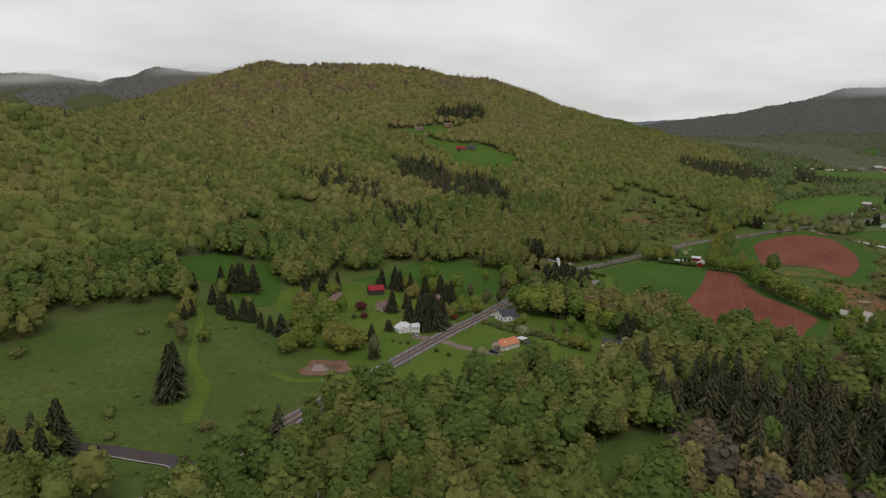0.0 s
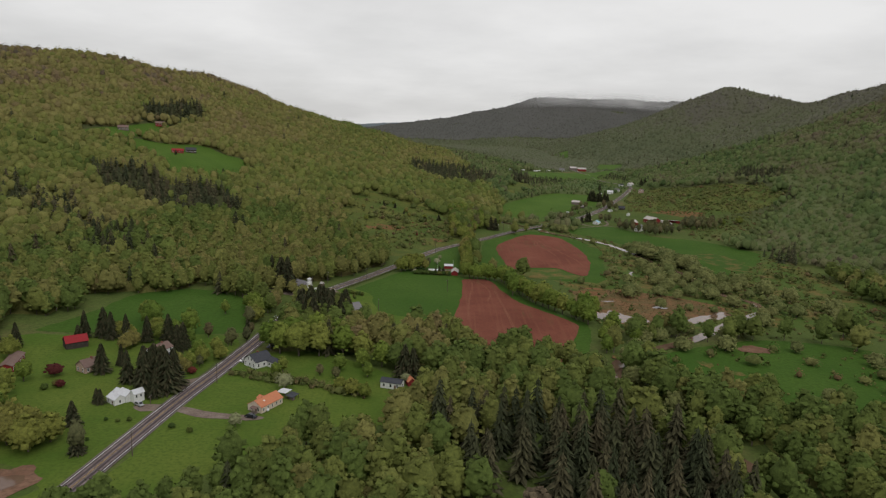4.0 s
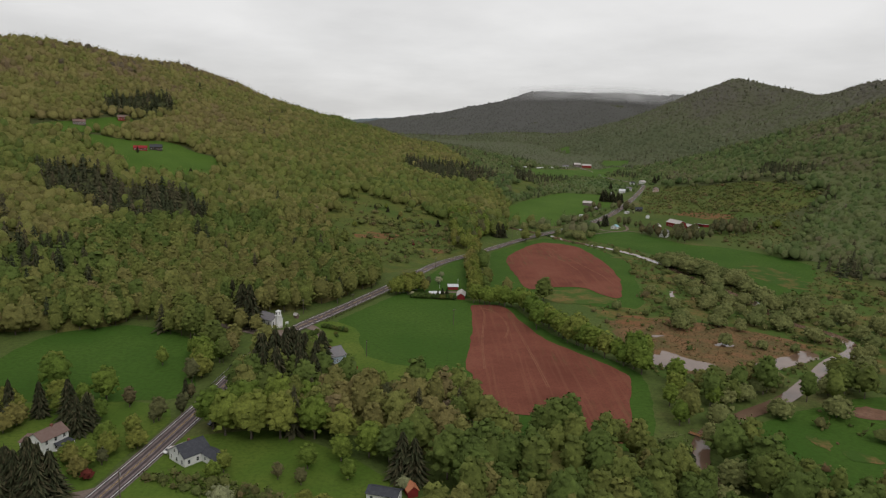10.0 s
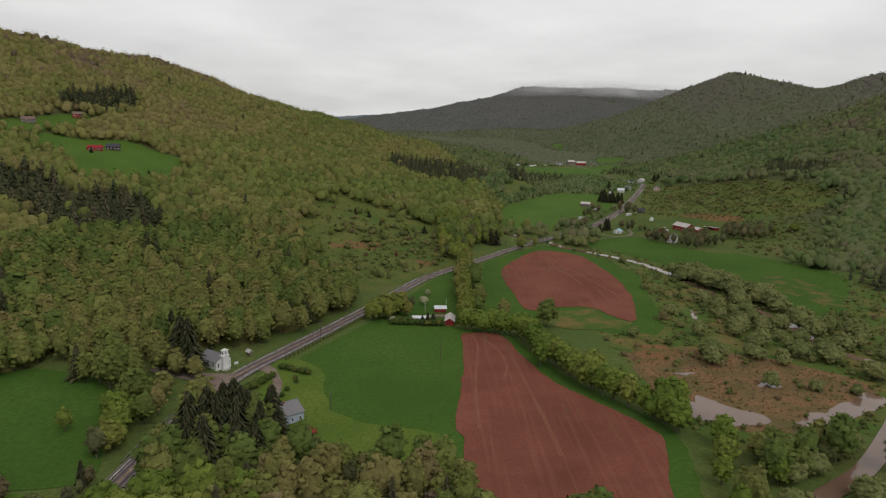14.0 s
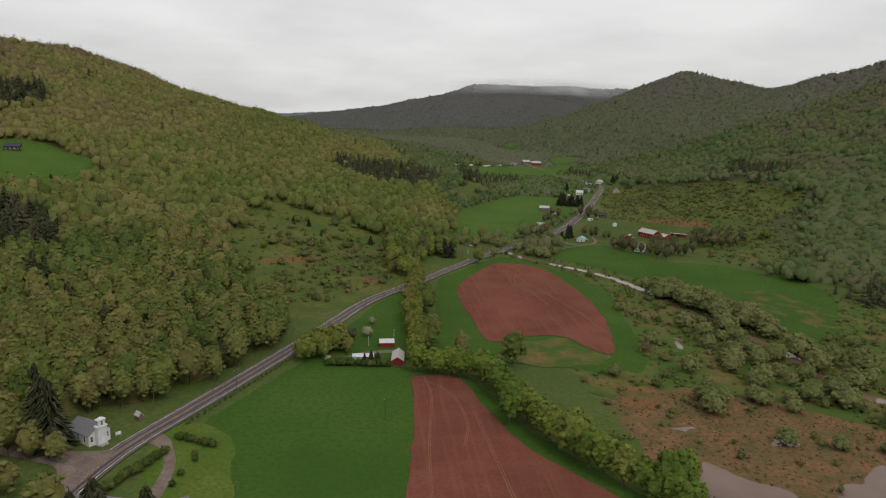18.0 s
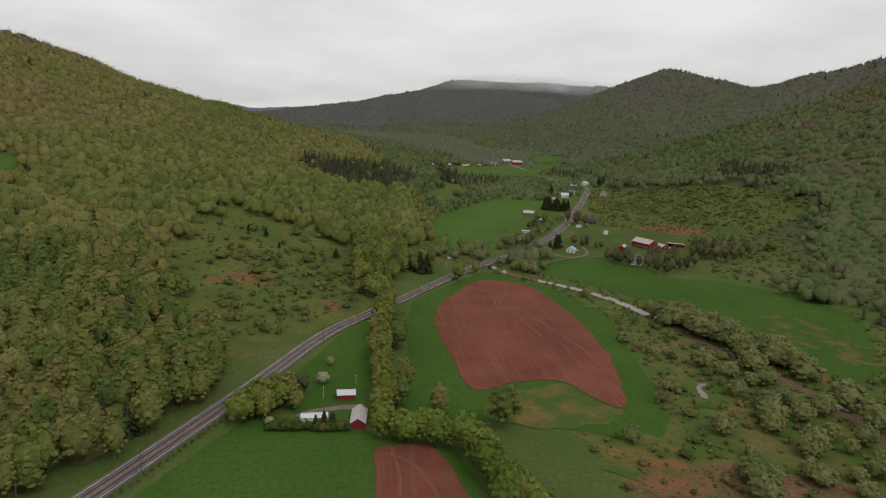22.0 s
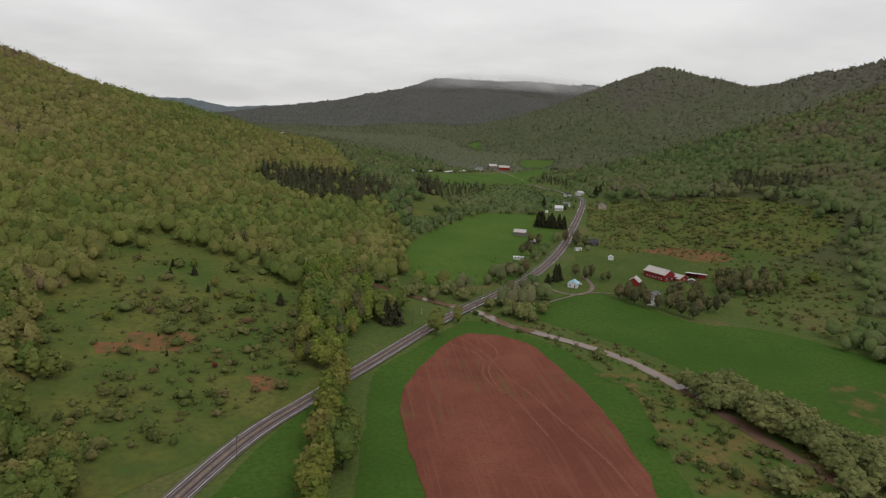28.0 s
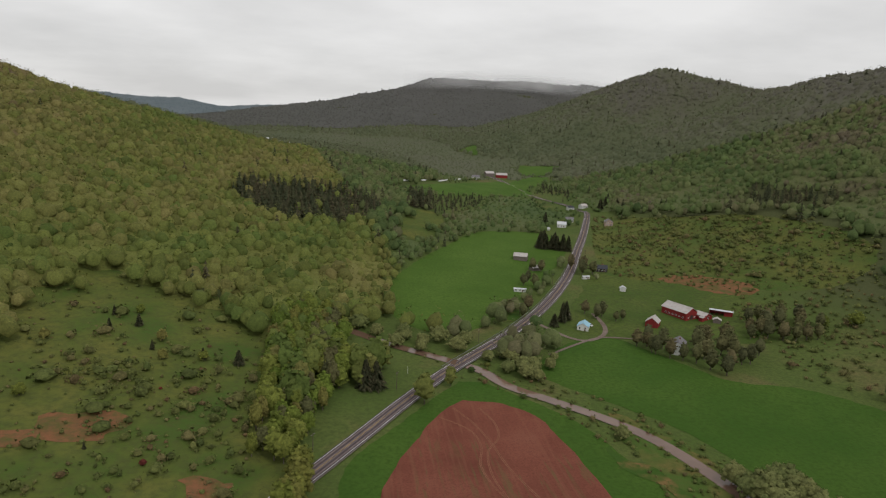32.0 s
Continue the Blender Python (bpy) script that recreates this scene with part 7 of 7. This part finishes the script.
# fence posts and saplings along the hay field
line = stretch_of_road(318, 400, 3.4)
for i, v in enumerate(line[::1]):
    if i == 0:
        fence = tagged(new("roadside_fence"), "row of dark brushy posts along the hay field", "fence")
        fence.matrix_basis = pose(v[0] + 6.5, v[1] - 2.5, float(ground(v[0] + 6.5, v[1])))
        origin = fence.matrix_basis.translation.copy()
        post = part("post", block(-0.09, 0.09, -0.09, 0.09, -0.2, 1.3), POLE_WOOD, fence)
        brush_v, brush_f, brush_n = crown_shape(rng, 5, 50, 0.09, low=0.0, wide=0.36, fine=False)
        brush = tri_mesh("brush", [(brush_v * 2.2, brush_f, np.full(len(brush_v), 0.1), brush_n, SHRUB)])
    x, y = v[0] + 6.5, v[1] - 2.5
    at = Vector((x, y, float(ground(x, y)))) - origin
    if i:
        p2 = new("post", post.data)
        p2.parent, p2.location = fence, at
    b2 = new("brush", brush)
    b2.parent, b2.location = fence, at + Vector((0.3, 0.2, 0))
    b2.rotation_euler[2] = i * 1.3


# plank footbridge over the lower river
bridge = set_down(tagged(new("footbridge"), "plank footbridge on two beams over the muddy river", "bridge"), 97.5, 184.5, -45, 0.5)
for side in (-0.7, 0.7):
    part("beam", block(-6.0, 6.0, side - 0.12, side + 0.12, -0.35, 0.0, bevel=0.02), POLE_WOOD, bridge)
plank = part("plank", block(-0.11, 0.11, -0.95, 0.95, 0.0, 0.06), PLANK_WOOD, bridge)
for k in range(46):
    more = plank if k == 0 else new("plank", plank.data)
    more.parent = bridge
    more.location = (-5.85 + k * 0.26, 0, 0)
for side in (-0.9, 0.9):
    for px in (-5.5, -2.7, 0, 2.7, 5.5):
        part("post", block(px - 0.05, px + 0.05, side - 0.05, side + 0.05, -0.3, 1.0), POLE_WOOD, bridge)
    part("rail", block(-5.7, 5.7, side - 0.04, side + 0.04, 0.95, 1.05), PLANK_WOOD, bridge)


def car(x, y, turn, paint, label, tall=1.45, long=4.4, category="car"):
    top = set_down(tagged(new("car"), label, category), x, y, turn, 0.3)
    bm = bmesh.new()
    prof = ((-long / 2, 0.35), (-long / 2, 0.75), (-long * 0.32, 0.85), (-long * 0.2, tall), (long * 0.22, tall), (long * 0.42, 0.9), (long / 2, 0.8), (long / 2, 0.35))
    a, b = [bm.verts.new((-0.86, py, pz)) for py, pz in prof], [bm.verts.new((0.86, py, pz)) for py, pz in prof]
    bm.faces.new(a)
    bm.faces.new(b[::-1])
    for i in range(len(prof)):
        k = (i + 1) % len(prof)
        bm.faces.new((a[i], b[i], b[k], a[k]))
    bmesh.ops.recalc_face_normals(bm, faces=bm.faces[:])
    bmesh.ops.bevel(bm, geom=bm.edges[:], offset=0.07, segments=2, affect="EDGES")
    part("body", bm, paint, top)
    bm = slab([(-0.88, -long * 0.18, 0.95), (-0.88, long * 0.34, 0.95), (-0.88, long * 0.20, tall - 0.1), (-0.88, -long * 0.16, tall - 0.1)], 0.02)
    part("side_window", bm, GLASS, top)
    bm = slab([(0.88, long * 0.34, 0.95), (0.88, -long * 0.18, 0.95), (0.88, -long * 0.16, tall - 0.1), (0.88, long * 0.20, tall - 0.1)], 0.02)
    part("side_window", bm, GLASS, top)
    part("windscreen", slab([(-0.72, -long * 0.325, 0.92), (0.72, -long * 0.325, 0.92), (0.66, -long * 0.215, tall - 0.06), (-0.66, -long * 0.215, tall - 0.06)], -0.03), GLASS, top)
    for sx in (-0.8, 0.8):
        for sy in (-long * 0.3, long * 0.3):
            bm = bmesh.new()
            bmesh.ops.create_cone(bm, cap_ends=True, segments=14, radius1=0.34, radius2=0.34, depth=0.22)
            bmesh.ops.rotate(bm, verts=bm.verts[:], cent=(0, 0, 0), matrix=Matrix.Rotation(radians(90), 3, "Y"))
            bmesh.ops.translate(bm, verts=bm.verts[:], vec=(sx, sy, 0.34))
            wheel = part("wheel", bm, TYRE, top)
            bm = bmesh.new()
            bmesh.ops.create_cone(bm, cap_ends=True, segments=10, radius1=0.2, radius2=0.2, depth=0.24)
            bmesh.ops.rotate(bm, verts=bm.verts[:], cent=(0, 0, 0), matrix=Matrix.Rotation(radians(90), 3, "Y"))
            bmesh.ops.translate(bm, verts=bm.verts[:], vec=(sx, sy, 0.34))
            part("rim", bm, STEEL, wheel)


car(-69.5, 96.5, 75, CAR_DARK, "dark pickup parked on the gravel drive", 1.6, 5.0)
car(-117, 103.5, 60, CAR_GREY, "silver car parked beside the white house", 1.7, 4.6)
car(-85, 182, -35, CAR_DARK, "dark car parked under the maples", 1.5)
car(-92, 160, -35, CAR_WHITE, "white car beside the roadside house", 1.5)
car(200, 722, 30, CAR_WHITE, "white car on the cottage lawn", 1.5)
car(344, 1132, 40, CAR_GREY, "grey car near the far road bend", 1.5)


def red_playset():
    top = set_down(tagged(new("garden_deck"), "red wooden deck and play frame on the lawn", "deck"), -43, 243, -40)
    part("platform", block(-2.6, 2.6, -2.2, 2.2, 1.0, 1.15), RED, top)
    for px in (-2.4, 0.0, 2.4):
        for py in (-2.0, 2.0):
            part("post", block(px - 0.09, px + 0.09, py - 0.09, py + 0.09, -0.2, 2.3), RED, top)
    for py in (-2.1, 2.1):
        part("rail", block(-2.6, 2.6, py - 0.05, py + 0.05, 1.95, 2.1), RED, top)
    part("bench", block(-2.2, -1.4, -1.8, 1.8, 1.15, 1.6), ROOF_BROWN, top)
    part("ladder", slab([(-0.4, -2.3, 1.1), (0.4, -2.3, 1.1), (0.4, -3.4, -0.1), (-0.4, -3.4, -0.1)], 0.08), RED, top)


red_playset()
# fire ring on the lawn, stone sign and dirt heap
ring = set_down(tagged(new("fire_ring"), "round stone fire ring on the lawn", "fire pit"), -3, 236, 0)
for k in range(10):
    a = k * 2 * math.pi / 10
    bm = block(-0.32, 0.32, -0.2, 0.2, -0.1, 0.32, bevel=0.06)
    bmesh.ops.rotate(bm, verts=bm.verts[:], cent=(0, 0, 0), matrix=Matrix.Rotation(a + 1.57, 3, "Z"))
    bmesh.ops.translate(bm, verts=bm.verts[:], vec=(1.3 * math.cos(a), 1.3 * math.sin(a), 0))
    part("stone", bm, ROOF_TIN, ring)
sign = set_down(tagged(new("church_sign"), "small white sign board before the church", "sign"), -87, 306, 40)
part("board", block(-0.9, 0.9, -0.06, 0.06, 0.6, 1.7), TRIM, sign)
for px in (-0.75, 0.75):
    part("post", block(px - 0.06, px + 0.06, -0.05, 0.05, -0.2, 0.6), TRIM, sign)
draped("pond_mud", ((-141, 36), (-138, 43), (-131, 47), (-126, 43), (-129, 37), (-135, 33)), WATER, 0.34, "shallow red muddy pool in bare earth", step=4.0, ragged=2.5)
# red-leaved shrubs
stand("red_bush", [tree_kind(rng, RED_LEAF, 6, 120, 0.075, 0.02, 0.6)], [(-30, 556, 3.0), (-38, 612, 1.6), (-168, 132, 6.5), (-158, 119, 4), (-88, 190, 3), (-110, 141, 4)], "dark red-leaved ornamental shrub", "bush", "red shrubs", rng, (2, 4))


# ---- low cloud resting on the far hilltops ----
def cloud_material():
    m = bpy.data.materials.new("low_cloud")
    m.use_nodes = True
    n, l = m.node_tree.nodes, m.node_tree.links
    n.clear()
    a = n.new("ShaderNodeAttribute")
    a.attribute_name = "veil"
    wisps = ramp(n, l, noise_node(n, l, 0.006, 2, 0.5), (0.3, (0.25, 0.25, 0.25)), (0.65, (0.62, 0.62, 0.62)))
    thick = n.new("ShaderNodeMath")
    thick.operation = "MULTIPLY"
    l.new(a.outputs["Fac"], thick.inputs[0])
    l.new(wisps, thick.inputs[1])
    near_side, far_side, both = n.new("ShaderNodeBsdfDiffuse"), n.new("ShaderNodeBsdfTranslucent"), n.new("ShaderNodeAddShader")
    for side in (near_side, far_side):
        side.inputs["Color"].default_value = (0.40, 0.40, 0.405, 1)
    clear, mix, out = n.new("ShaderNodeBsdfTransparent"), n.new("ShaderNodeMixShader"), n.new("ShaderNodeOutputMaterial")
    l.new(near_side.outputs[0], both.inputs[0])
    l.new(far_side.outputs[0], both.inputs[1])
    l.new(thick.outputs[0], mix.inputs[0])
    l.new(clear.outputs[0], mix.inputs[1])
    l.new(both.outputs[0], mix.inputs[2])
    l.new(mix.outputs[0], out.inputs["Surface"])
    return m


CLOUD = cloud_material()


def low_cloud(line, deep, label):
    """A thin bank of cloud along a line of (x, y, z), thickest in its middle and fading out all round."""
    p = np.array(line, float)
    run = np.linspace(0, len(p) - 1, 33)
    mid = np.column_stack([np.interp(run, np.arange(len(p)), p[:, k]) for k in range(3)])
    rows, veil = [], []
    for s in np.linspace(-1, 1, 11):
        lean = np.array((0, 25.0 * s, deep * s))
        rows.append(mid + lean)
        veil.append((1 - s * s) ** 1.5 * np.sin(np.pi * np.linspace(0, 1, 33)) ** 0.6)
    verts = [tuple(v) for row in rows for v in row]
    faces = [(a * 33 + b, a * 33 + b + 1, (a + 1) * 33 + b + 1, (a + 1) * 33 + b) for a in range(10) for b in range(32)]
    ob = link_mesh("low_cloud", verts, faces, CLOUD, smooth=True)
    ob.data.attributes.new("veil", "FLOAT", "POINT").data.foreach_set("value", np.concatenate(veil).astype(np.float32))
    return tagged(ob, label, "cloud", kind="structure")


low_cloud(((260, 3120, 282), (560, 3120, 294), (760, 3120, 292), (980, 3110, 286), (1250, 3080, 280)), 42, "grey low cloud resting on the far hilltop")
low_cloud(((-2240, 1130, 212), (-2041, 1353, 240), (-1950, 1470, 232)), 28, "grey low cloud on the western hill")
low_cloud(((-1880, 1540, 268), (-1780, 1650, 282), (-1690, 1733, 274), (-1560, 1860, 262)), 26, "grey low cloud on the western hill")
